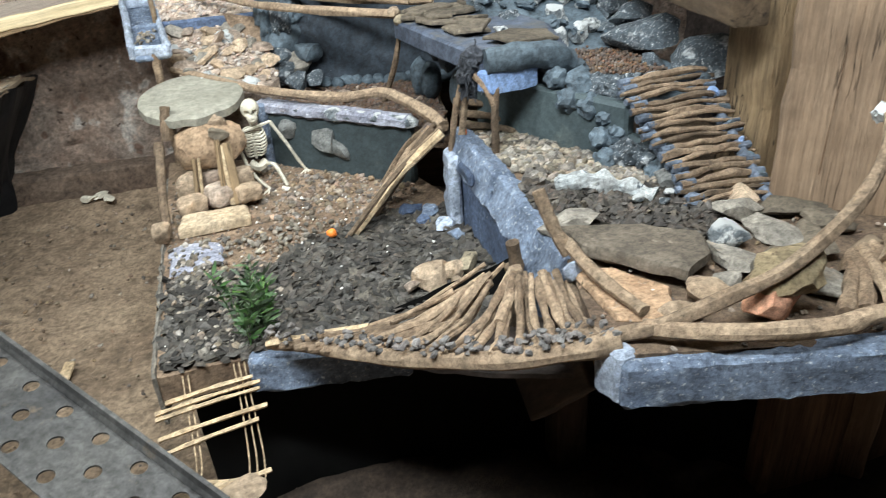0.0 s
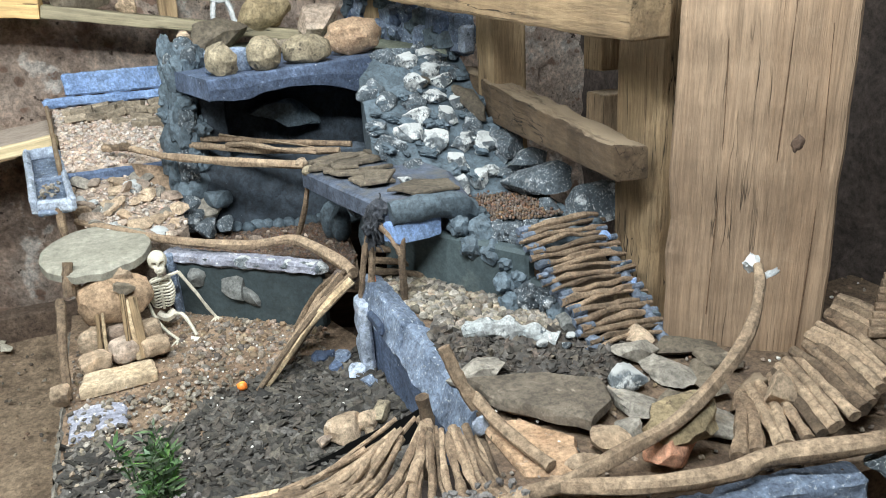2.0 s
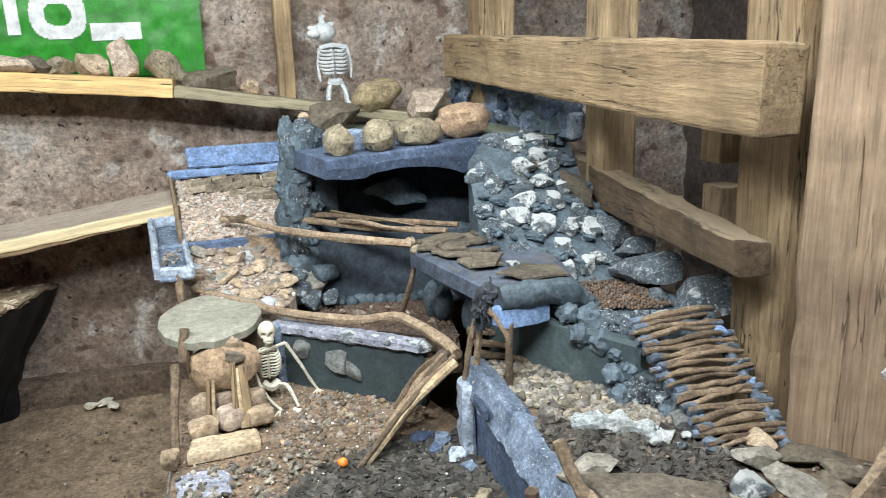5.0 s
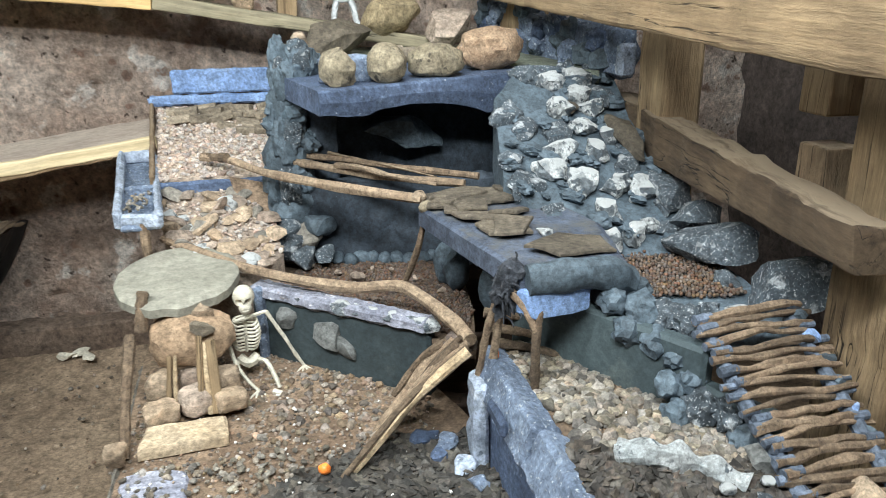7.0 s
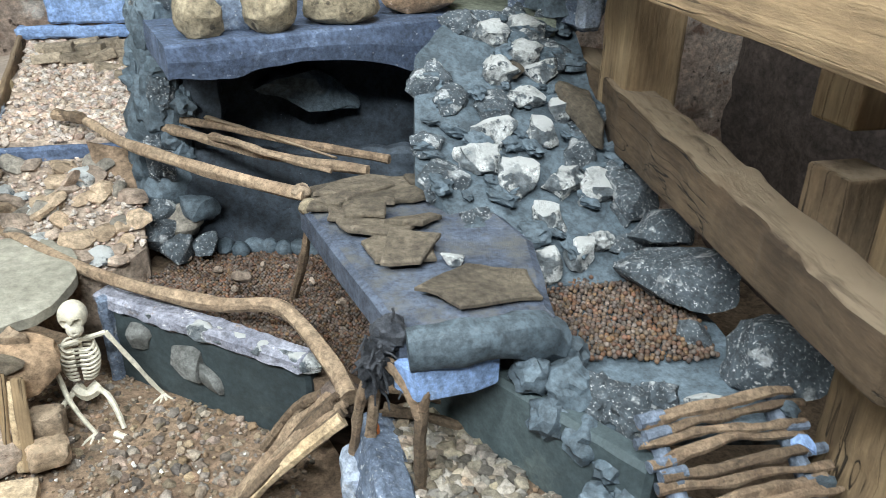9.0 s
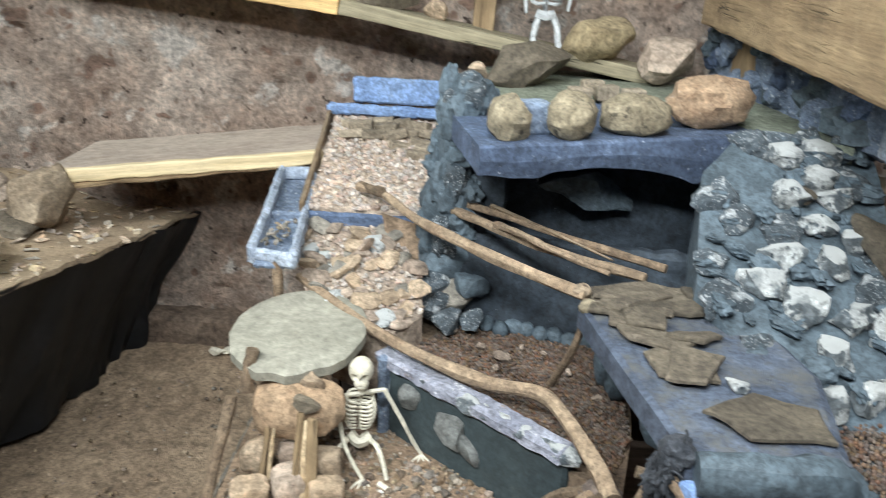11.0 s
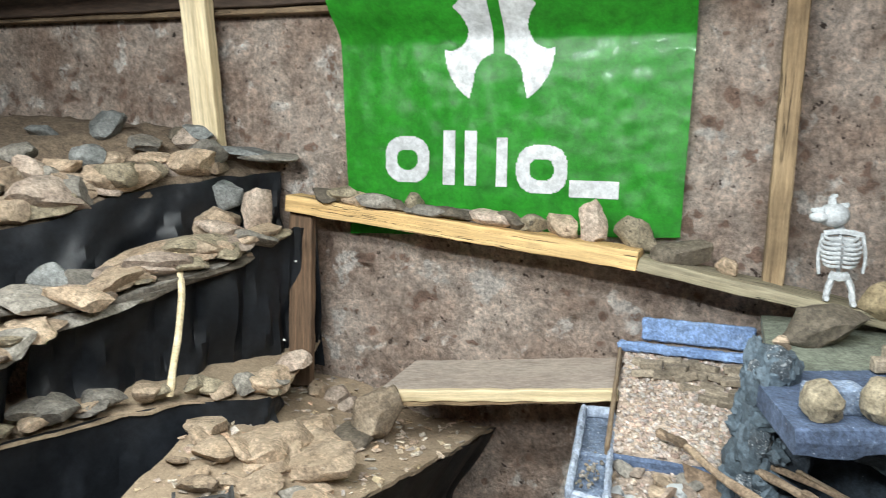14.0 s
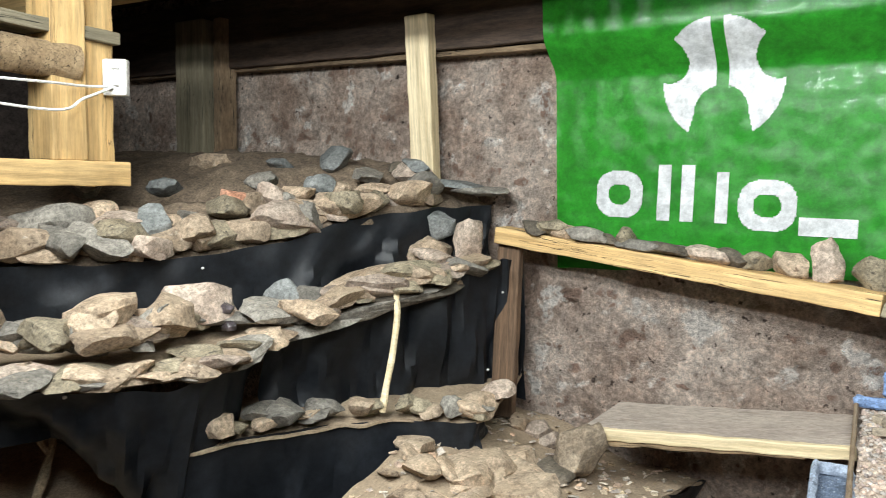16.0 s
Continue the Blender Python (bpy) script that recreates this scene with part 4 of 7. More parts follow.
for k in range(26):
    row, col = divmod(k, 5)
    x = -0.165 + col * 0.058 + (row % 2) * 0.022 + rngb.uniform(-0.008, 0.008)
    y = 2.58 - row * 0.048 + rngb.uniform(-0.010, 0.010)
    if row > 2 and col < 1 + rngb.random() * 2:
        continue
    part("brick", mini, BRICK, box, "", False, pose(x, y, bed_z(x, y) + 0.012 + rngb.uniform(-0.003, 0.008), rngb.gauss(0, 7), rngb.gauss(0, 7), rngb.gauss(0, 16)))

# rubble slope before it
def low_z(x, y):
    return 0.555 + max(0, min(1, (y - 1.84) / 0.25)) * 0.115


LOWS = [(-0.165, 2.085), (0.02, 2.085), (0.09, 1.97), (0.10, 1.88), (0.03, 1.82), (-0.12, 1.875)]
single("rubble_slope", terrain_bm(LOWS, low_z, 0.018, 0.12, 0.008, 9), PINKSTONE, "sloping heap of pinkish masonry rubble", "rubble slope")
rngl = random.Random(14)
for k in range(52):
    p = over(LOWS, low_z)(rngl)
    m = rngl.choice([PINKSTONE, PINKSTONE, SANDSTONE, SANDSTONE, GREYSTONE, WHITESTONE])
    s = rngl.uniform(0.025, 0.06)
    rock((p[0], p[1], p[2] + s * 0.12), (s * 1.2, s, s * 0.55), 200 + k, m, "flat angular piece of pale masonry rubble", rngl.uniform(0, 360), rngl.gauss(0, 14), rngl.gauss(0, 14), "rubble_stone", "stone", "rubble stones", 6, 2)
scatter("crumbs", "pebble", 700, over(LOWS, low_z, 0.004), (0.005, 0.014), RUBBLE, "small pink rubble crumbs", "rubble", 18)
single("dirt_panel", slab_bm([(-0.005, 2.10), (0.15, 2.06), (0.15, 1.99), (0.02, 1.995)], 0.012, 3, 0.004), DIRT, "brown dirt coated sloping panel", "panel", matrix=Matrix.Translation((0, 0, 0.665)) @ Matrix.Translation((0.07, 2.05, 0)) @ pose(0, 0, 0, 52, 0, 0) @ Matrix.Translation((-0.07, -2.05, 0)))
for k, (x, y, z, s, m) in enumerate(((0.115, 1.955, 0.56, 0.07, FROST), (0.155, 1.975, 0.575, 0.075, GREYSTONE), (0.145, 1.93, 0.54, 0.065, FROST), (0.185, 1.965, 0.60, 0.07, LUMP), (0.12, 1.985, 0.60, 0.055, FROST), (0.19, 1.94, 0.54, 0.055, FROST))):
    rock((x, y, z), (s, s * 0.9, s * 0.85), 260 + k, m, "grey stone dusted with white paint under the roof corner", k * 50, group="corner stones", cuts=6)

chan = thing("foam_channel", "ragged pale blue foam channel along the bed", "foam channel", (-0.2, 2.08, 0.66))
foam("base", (-0.223, 2.285, 0.690), (-0.180, 1.885, 0.645), 0.075, 0.016, BLUE, parent=chan, seed=61, rough=0.003)
foam("side", (-0.262, 2.285, 0.695), (-0.222, 1.890, 0.650), 0.016, 0.042, PALEBLUE, parent=chan, seed=62, rough=0.003)
foam("side", (-0.188, 2.285, 0.695), (-0.142, 1.880, 0.650), 0.014, 0.036, PALEBLUE, parent=chan, seed=63, rough=0.003)
foam("end_stop", (-0.262, 2.28, 0.70), (-0.185, 2.285, 0.70), 0.014, 0.032, PALEBLUE, parent=chan, seed=64, rough=0.003)
foam("end_stop", (-0.228, 1.90, 0.652), (-0.135, 1.882, 0.652), 0.014, 0.032, PALEBLUE, parent=chan, seed=65, rough=0.003)
foam("end_stop", (-0.24, 2.07, 0.672), (-0.165, 2.07, 0.672), 0.012, 0.026, BLUE, parent=chan, seed=66, rough=0.003)
scatter("chan_crumbs", "pebble", 90, lambda r: (r.uniform(-0.215, -0.175), r.uniform(1.92, 2.22), 0.682 + (r.random()) * 0.004), (0.006, 0.013), BEIGEGRAVEL, "beige crumbs lying in the foam channel", "gravel", 4)
single("prop_stick", tube_bm([(-0.178, 1.90, 0.30), (-0.176, 1.895, 0.60), (-0.174, 1.89, 0.665)], 0.009, 0.009, 3), STICK, "thin upright stick propping the foam channel", "stick")

# base under the back of the course
plinth = thing("plinth", "dark plinth that carries the rubble bed", "plinth", (0, 2.3, 0))
beam("panel", (-0.10, 2.14, 0.33), (0.70, 2.14, 0.33), 0.02, 0.62, DARKWOOD, parent=plinth, seed=71)
beam("panel", (-0.12, 2.60, 0.35), (-0.12, 2.16, 0.35), 0.02, 0.60, DARKWOOD, parent=plinth, seed=72)

# ---- course: cave with roof slab, tower, upper level ----
cave = thing("cave", "slate blue painted foam cave with a heavy roof slab", "cave", (0.43, 1.95, 0.7))


def roof_bm():
    """The roof slab: a front edge with an arched cut below it, running back."""
    bm = bmesh.new()
    n = 34
    rows = []
    for i in range(n + 1):
        u = i / n
        x, y = 0.185 + 0.500 * u, 1.765 + 0.205 * u
        low = 0.885 - 0.055 * u + 0.0
        arch = 0.026 * max(0, math.sin(math.pi * min(1, max(0, (u - 0.20) / 0.58)))) ** 0.6
        zl = min(low + arch, 0.912) + 0.003 * nz(u * 14, 0, 0)
        if u > 0.78:
            zl = low + 0.01
        zt = 0.932 + 0.002 * nz(u * 9, 2, 0)
        back = Vector((-0.08, 0.36, 0))
        rows.append([bm.verts.new(p) for p in ((x, y, zl), (x + 0.002, y - 0.004, (zl + zt) / 2), (x, y, zt - 0.004), (x - 0.001, y + 0.005, zt), (x + back.x, y + back.y, zt), (x + back.x, y + back.y, zl), (x - 0.01, y + 0.05, zl))])
    for a, b in zip(rows, rows[1:]):
        for k in range(7):
            bm.faces.new((a[k], b[k], b[(k + 1) % 7], a[(k + 1) % 7]))
    bm.faces.new(rows[0])
    bm.faces.new(rows[-1][::-1])
    bmesh.ops.recalc_face_normals(bm, faces=bm.faces)
    return bm


part("roof_slab", roof_bm(), NAVY, cave, "thick slate blue foam roof slab with an arched edge", False)
# inner walls wear the darkened blue, shade put into their colour
foam("back_wall", (0.17, 2.08, 0.50), (0.72, 2.10, 0.50), 0.03, 0.42, CAVESHADE, "", parent=cave, seed=81, lumps=0.006)
foam("side_wall", (0.215, 2.01, 0.50), (0.19, 2.12, 0.50), 0.06, 0.40, CAVESHADE, "", parent=cave, seed=83, lumps=0.01)
foam("side_wall", (0.64, 1.92, 0.68), (0.66, 2.12, 0.68), 0.04, 0.20, CAVESHADE, "", parent=cave, seed=84, lumps=0.008)
rock((0.40, 2.035, 0.800), (0.19, 0.10, 0.08), 85, LUMP, "flat blue grey stone inside the cave", 12, 20, 6, rough=0.3, name="inner_stone", parent=cave)
part("lower_back_wall", strip_bm((0.14, 2.03, 0.48), (0.62, 2.03, 0.48), 0.03, 0.215, 86, 0.003, 0.012, 18), CAVESHADE, cave, "back of the lower hollow, its blue darkened for shade", True, along((0.15, 2.02, 0.485), (0.56, 1.95, 0.485)))
rngc = random.Random(5)
for k in range(14):
    f = k / 13
    rock((0.17 + 0.35 * f, 1.985 - 0.07 * f + rngc.uniform(-0.01, 0.01), 0.515), (rngc.uniform(0.03, 0.06), 0.035, 0.035), 270 + k, LUMP, "dark filler lump", k * 40, name="filler_lump", parent=cave, sub=2, cuts=3)
for k in range(9):
    rock((0.435 + 0.012 * k, 1.78 - 0.045 * k, 0.60 + rngc.uniform(-0.07, 0.06)), (0.06, 0.06, 0.10), 290 + k, LUMP, "dark filler lump", k * 40, name="filler_lump", parent=cave, sub=2, cuts=3)

tower = thing("rock_tower", "craggy blue grey foam pillar beside the cave roof", "pillar", (0.15, 1.92, 0.7))
rngt = random.Random(8)
part("core", tube_bm([(0.140, 2.05, 0.60), (0.140, 2.05, 0.78), (0.155, 2.05, 0.90), (0.170, 2.055, 0.992)], 0.060, 0.040, 5, 14, 0.35, 8), LUMP, tower)
for k in range(60):
    f = rngt.random()
    a = rngt.uniform(0, 6.28)
    r = 0.056 - 0.018 * f
    rock((0.140 + 0.026 * f + r * math.cos(a), 2.05 + r * math.sin(a), 0.66 + 0.325 * f), (rngt.uniform(0.03, 0.06), 0.045, rngt.uniform(0.04, 0.10)), 310 + k, FROST if k % 4 == 0 else LUMP, "", k * 50, name="crag", parent=tower, sub=3, rough=0.35, cuts=3)
rock((0.175, 2.06, 1.005), (0.035, 0.03, 0.03), 335, SANDSTONE, "small pale stone on the pillar top", 10)
foam("corner_block", (0.205, 1.86, 0.93), (0.30, 1.90, 0.93), 0.05, 0.055, BLUE, "pale blue foam block behind the roof stones", seed=86)

TOPS = [(0.16, 2.10), (0.60, 2.28), (0.70, 1.97), (0.82, 1.90), (0.80, 2.62), (0.16, 2.62)]
single("upper_deck", terrain_bm(TOPS, lambda x, y: 0.935, 0.03, 0.03, 0.001, 3), mat("green_grey_board", (0.17, 0.19, 0.15), (0.24, 0.26, 0.205), 4, 90, 0.75, 0.15, (0.13, 0.13, 0.105), 0.3), "greenish grey painted upper deck board", "deck")
ROOF = [((0.232, 1.835, 0.963), (0.072, 0.072, 0.085), OLIVE, 20), ((0.335, 1.868, 0.968), (0.098, 0.08, 0.088), OLIVE, 60), ((0.452, 1.925, 0.963), (0.135, 0.09, 0.075), OLIVE, 12), ((0.60, 2.015, 0.978), (0.165, 0.12, 0.100), GRANITE, 18)]
for k, (at, size, m, yaw) in enumerate(ROOF):
    rock(at, size, 340 + k, m, "speckled orange granite cobble on the roof slab" if m is GRANITE else "rounded olive grey cobble on the roof slab", yaw, 0, 0, "cobble", "cobble", "cobbles on the roof slab", 4, 3, 0.16)
for k, (x, y) in enumerate(((0.36, 2.16), (0.42, 2.20), (0.47, 2.17), (0.40, 2.27))):
    beam("block", (x, y, 0.952), (x + 0.045, y + 0.012, 0.952), 0.03, 0.032, BRICK, "small grey toy building block on the deck", "block", seed=k, group="toy blocks")
part_curb = thing("foam_curb", "lumpy blue grey foam curb along the upper deck", "curb", (0.78, 2.15, 0.93))
rngk = random.Random(2)
foam("core", (0.862, 1.86, 0.925), (0.785, 2.60, 0.935), 0.05, 0.10, BLUE, parent=part_curb, seed=91, lumps=0.02, lump_scale=22)
foam("end_cap", (0.835, 1.845, 0.925), (0.875, 1.85, 0.925), 0.03, 0.07, PALEBLUE, "pale blue end cap", parent=part_curb, seed=92)
for k in range(40):
    f = rngk.random()
    rock((0.852 - 0.078 * f + rngk.uniform(-0.022, 0.008), 1.87 + 0.70 * f, 0.955 + rngk.uniform(-0.02, 0.05 + 0.07 * f)), (0.055, 0.075, 0.06), 350 + k, rngk.choice([LUMP, BLUE, NAVY, BLUE]), "", k * 33, name="lump", parent=part_curb, sub=3, rough=0.3, cuts=3)

# ---- course: stone slope, deck and upper pellet bed ----
def slope_z(x, y):
    return 0.665 + max(0, min(1, (y - 1.47) / 0.46)) * 0.255


SLOPE = [(0.60, 1.46), (0.85, 1.46), (0.86, 1.95), (0.66, 1.97), (0.56, 1.86), (0.52, 1.66)]
single("stone_slope", terrain_bm(SLOPE, slope_z, 0.016, 0.14, 0.010, 13), LUMP, "steep slope of blue grey filler set with stones", "slope")
rngs = random.Random(21)
pitch = math.degrees(math.atan(0.255 / 0.46))


def slope_stone(x, y, w, d, h, material, label, yaw, seed, lift=0.004, tilt=0.0):
    """A squat stone lying in the face of the slope."""
    m = Matrix.Translation((x, y, slope_z(x, y) + lift)) @ pose(0, 0, 0, pitch + tilt, rngs.gauss(0, 5)) @ pose(0, 0, 0, 0, 0, yaw)
    single("slope_stone", rock_bm((w, d, h), seed, 6, 3, 0.22, 0.8), material, label, "stone", "stones set in the slope", matrix=m)


WHITE_COLUMN = ((0.700, 1.905), (0.765, 1.900), (0.735, 1.845), (0.690, 1.815), (0.770, 1.815), (0.720, 1.760), (0.780, 1.745), (0.655, 1.700), (0.725, 1.690), (0.665, 1.620), (0.730, 1.605), (0.775, 1.590), (0.690, 1.555), (0.620, 1.655))
for k, (x, y) in enumerate(WHITE_COLUMN):
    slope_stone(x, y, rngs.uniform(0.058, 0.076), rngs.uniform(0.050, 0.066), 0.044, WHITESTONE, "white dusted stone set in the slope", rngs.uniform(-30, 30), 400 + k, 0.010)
for k, (x, y) in enumerate(((0.618, 1.492), (0.668, 1.484), (0.716, 1.496), (0.752, 1.510))):
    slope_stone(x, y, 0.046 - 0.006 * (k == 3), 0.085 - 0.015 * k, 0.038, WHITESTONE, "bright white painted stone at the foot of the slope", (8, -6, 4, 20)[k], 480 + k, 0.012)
taken = list(WHITE_COLUMN) + [(0.618, 1.492), (0.668, 1.484), (0.716, 1.496), (0.752, 1.510)]
frosted = 0
while frosted < 40:
    x, y = rngs.uniform(0.53, 0.85), rngs.uniform(1.48, 1.95)
    frosted += 1
    if not inside(x, y, SLOPE) or any(math.hypot(x - a, y - b) < 0.040 for a, b in taken):
        continue
    taken.append((x, y))
    s_ = rngs.uniform(0.045, 0.072)
    slope_stone(x, y, s_ * 1.1, s_, s_ * 0.6, FROST, "dark stone flecked with white in the slope", rngs.uniform(0, 180), 500 + frosted, 0.006)
filler = thing("slope_filler", "smooth blue grey putty pressed between the slope stones", "filler", (0.7, 1.7, 0.78))
for k in range(80):
    x, y = rngs.uniform(0.52, 0.86), rngs.uniform(1.47, 1.95)
    if inside(x, y, SLOPE):
        s_ = rngs.uniform(0.018, 0.042)
        part("blob", rock_bm((s_ * 1.5, s_, s_ * 0.6), 1600 + k, 3, 3, 0.4), LUMP, filler, "", True, pose(x, y, slope_z(x, y) + 0.010 + rngs.uniform(-0.003, 0.006), pitch, 0, rngs.uniform(0, 180)))
for k, (x, y, z, w, d, h, yaw, m, tag) in enumerate(((0.805, 1.715, 0.825, 0.075, 0.145, 0.030, 14, SLATE, "flat brown slate slab leaning on the slope edge"), (0.820, 1.575, 0.748, 0.080, 0.095, 0.050, 10, FROST, "grey flecked boulder at the slope edge"),
                                                   (0.712, 1.815, 0.872, 0.055, 0.050, 0.022, -10, SLATE, "small square brown slate on the slope"), (0.570, 1.815, 0.850, 0.080, 0.075, 0.055, 20, FROST, "dark flecked block beside the cave mouth"), (0.760, 1.945, 0.918, 0.185, 0.050, 0.035, -8, FROST, "white dusted capping block on top of the slope"))):
    single("slope_stone", rock_bm((w, d, h), 490 + k, 6, 3, 0.14, 0.8), m, tag, "stone", "stones set in the slope", matrix=pose(x, y, z, pitch if k < 3 else 8, 6, yaw))

deck = thing("slate_deck", "dark blue foam deck covered with brown slates", "deck", (0.48, 1.5, 0.68))
DECK = [(0.350, 1.655), (0.385, 1.70), (0.60, 1.73), (0.64, 1.48), (0.60, 1.30), (0.50, 1.27), (0.425, 1.29)]
part("board", slab_bm(DECK, 0.040, 7, 0.002), mat("dusty_deck", (0.040, 0.052, 0.080), (0.085, 0.105, 0.150), 9, 120, 0.8, 0.5, (0.13, 0.15, 0.18), 0.30, dust=(0.12, 0.12, 0.118), dust_level=0.10), deck, "", False, Matrix.Translation((0, 0, 0.726)))
rngd = random.Random(31)


def shard(w, d, seed):
    """The outline of a broken slate: a few straight sides."""
    rng = random.Random(seed)
    n = rng.choice((4, 5, 5, 6))
    return [(w / 2 * math.cos(a) * rng.uniform(0.85, 1.15), d / 2 * math.sin(a) * rng.uniform(0.85, 1.15)) for a in (2 * math.pi * (k + rng.uniform(-0.22, 0.22)) / n + 0.6 for k in range(n))]


for k, (x, y, w, d, yaw) in enumerate(((0.415, 1.675, 0.115, 0.060, 5), (0.480, 1.690, 0.120, 0.055, -12), (0.455, 1.640, 0.080, 0.050, 10), (0.420, 1.600, 0.070, 0.060, 30), (0.440, 1.545, 0.095, 0.060, -30), (0.495, 1.550, 0.070, 0.040, 15), (0.455, 1.475, 0.095, 0.085, -20), (0.535, 1.360, 0.130, 0.085, -8), (0.545, 1.690, 0.080, 0.050, 0), (0.385, 1.640, 0.060, 0.050, 40), (0.510, 1.640, 0.070, 0.045, -5))):
    for layer in range(2 if k % 3 == 0 else 1):
        part("slate", slab_bm(shard(w * 1.12, d * 1.15, k * 5 + layer), 0.008, k + layer, 0.006, 0.0015), SLATE, deck, "thin brown slate", False, pose(x + 0.012 * layer, y - 0.01 * layer, 0.737 + 0.008 * layer + 0.002 * (k % 3), rngd.gauss(0, 3), rngd.gauss(0, 3), yaw + 14 * layer))
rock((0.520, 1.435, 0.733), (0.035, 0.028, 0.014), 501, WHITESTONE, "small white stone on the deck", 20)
part("knob", rock_bm((0.042, 0.042, 0.042), 502, 3, 3, 0.3), BURR, deck, "round dark fuzzy knob at the deck corner", True, pose(0.417, 1.303, 0.722))
part("burr", rock_bm((0.040, 0.036, 0.062), 503, 3, 4, 0.75), BURR, deck, "ragged dark filler below the knob", False, pose(0.404, 1.300, 0.690))
rngb = random.Random(12)
tufts = bmesh.new()
for k in range(34):
    base = Vector((0.404 + rngb.gauss(0, 0.011), 1.294 + rngb.gauss(0, 0.009), 0.694 + rngb.gauss(0, 0.017)))
    tip = base + Vector((rngb.gauss(0, 0.010), -0.010 + rngb.gauss(0, 0.008), rngb.gauss(-0.008, 0.012)))
    tube_bm([base, (base + tip) / 2 + Vector((0.002, 0, 0.002)), tip], 0.0022, 0.0008, k, 5, 0.3, 3, 0.0, tufts)
tagged(part("fringe", tufts, BURR, deck, "dark shaggy fibres"), kind="stuff")
part("roll", tube_bm([(0.43, 1.275, 0.718), (0.50, 1.27, 0.722), (0.56, 1.285, 0.712), (0.60, 1.30, 0.69)], 0.024, 0.027, 9, 12, 0.12), LUMP, deck, "blue grey rolled foam edge")
part("corner_plate", slab_bm([(0.418, 1.285), (0.53, 1.272), (0.50, 1.262), (0.435, 1.258)], 0.04, 8, 0.001), BLUESTRIP, deck, "pale blue painted foam corner", False, Matrix.Translation((0, 0, 0.702)))
for at, size, mm in (((0.355, 1.668, 0.742), (0.03, 0.025, 0.025), SANDSTONE), ((0.362, 1.640, 0.728), (0.03, 0.025, 0.028), OLIVE)):
    part("knuckle", rock_bm(size, 7, 4, 2), mm, deck, "pale filler blob holding the rail ends", True, pose(*at))

UPPEL = [(0.635, 1.30), (0.80, 1.27), (0.845, 1.46), (0.62, 1.485)]
single("pellet_bed", terrain_bm([(0.60, 1.20), (0.82, 1.16), (0.86, 1.48), (0.58, 1.50)], lambda x, y: 0.650, 0.02, 0.03, 0.003, 15), LUMP, "blue grey shelf under the upper clay pellets", "shelf")
bed_of_balls("clay_pellets", UPPEL, lambda x, y: 0.655 + 0.006 * nz(x, y, 0, 20), 0.0073, PELLET, "round brown clay pellets filling the upper bed", "pellets", 16)
for k, (at, size, yaw) in enumerate((((0.812, 1.390, 0.700), (0.17, 0.09, 0.065), 125), ((0.835, 1.230, 0.688), (0.15, 0.10, 0.075), 120), ((0.845, 1.50, 0.715), (0.10, 0.09, 0.06), 20), ((0.79, 1.31, 0.665), (0.05, 0.04, 0.03), 0))):
    rock(at, size, 520 + k, FROST, "large dark stone frosted with white paint beside the pellets", yaw, -8, 8, group="border stones", cuts=6)
rngx = random.Random(77)
for k, (x, y, z, s, m) in enumerate(((0.615, 1.295, 0.672, 0.055, LUMP), (0.60, 1.245, 0.665, 0.06, LUMP), (0.635, 1.225, 0.655, 0.065, FROST), (0.655, 1.19, 0.655, 0.06, FROST), (0.60, 1.195, 0.635, 0.05, LUMP), (0.575, 1.23, 0.64, 0.05, LUMP), (0.62, 1.165, 0.625, 0.045, LUMP), (0.63, 1.14, 0.60, 0.045, LUMP), (0.60, 1.15, 0.59, 0.045, LUMP), (0.635, 1.11, 0.575, 0.06, FROST), (0.60, 1.12, 0.56, 0.05, LUMP), (0.655, 1.08, 0.575, 0.05, FROST), (0.66, 1.05, 0.555, 0.05, LUMP), (0.69, 1.21, 0.655, 0.05, FROST), (0.565, 1.265, 0.675, 0.05, LUMP))):
    rock((x, y, z), (s, s * 0.95, s * 0.9), 540 + k, m, "rounded blue grey filler stone" if m is LUMP else "dark stone flecked with white", rngx.uniform(0, 360), name="filler_stone", category="stone", group="filler stones", cuts=2 if m is LUMP else 4, sub=3, rough=0.3 if m is LUMP else 0.5)

# teal cliff under the deck
cliff = thing("teal_cliff", "smooth grey teal painted foam cliff under the deck", "cliff", (0.53, 1.25, 0.53))
foam("face", (0.47, 1.43, 0.50), (0.645, 1.125, 0.50), 0.03, 0.155, TEAL, parent=cliff, seed=95, rough=0.0015)
foam("face", (0.645, 1.135, 0.50), (0.69, 1.03, 0.50), 0.03, 0.10, TEAL, parent=cliff, seed=96, rough=0.0015)

# rails of the deck
single("rail_log", tube_bm([(-0.065, 2.15, 0.735), (0.00, 2.09, 0.738), (0.08, 1.96, 0.735), (0.22, 1.80, 0.735), (0.36, 1.66, 0.738)], 0.0075, 0.0105, 11, 10, 0.2), DRIFT, "peeled crooked branch spanning the hollow", "branch", "span branches")
single("rail_log", tube_bm([(0.085, 2.06, 0.748), (0.20, 1.94, 0.745), (0.32, 1.83, 0.742), (0.46, 1.725, 0.745)], 0.0085, 0.0095, 12, 10, 0.25), DRIFT, "knotty branch spanning the hollow", "branch", "span branches")
single("rail_log", tube_bm([(0.10, 2.07, 0.755), (0.24, 1.95, 0.757), (0.36, 1.86, 0.752), (0.50, 1.76, 0.748)], 0.007, 0.006, 13, 8, 0.2), STICK, "thin branch spanning the hollow", "branch", "span branches")
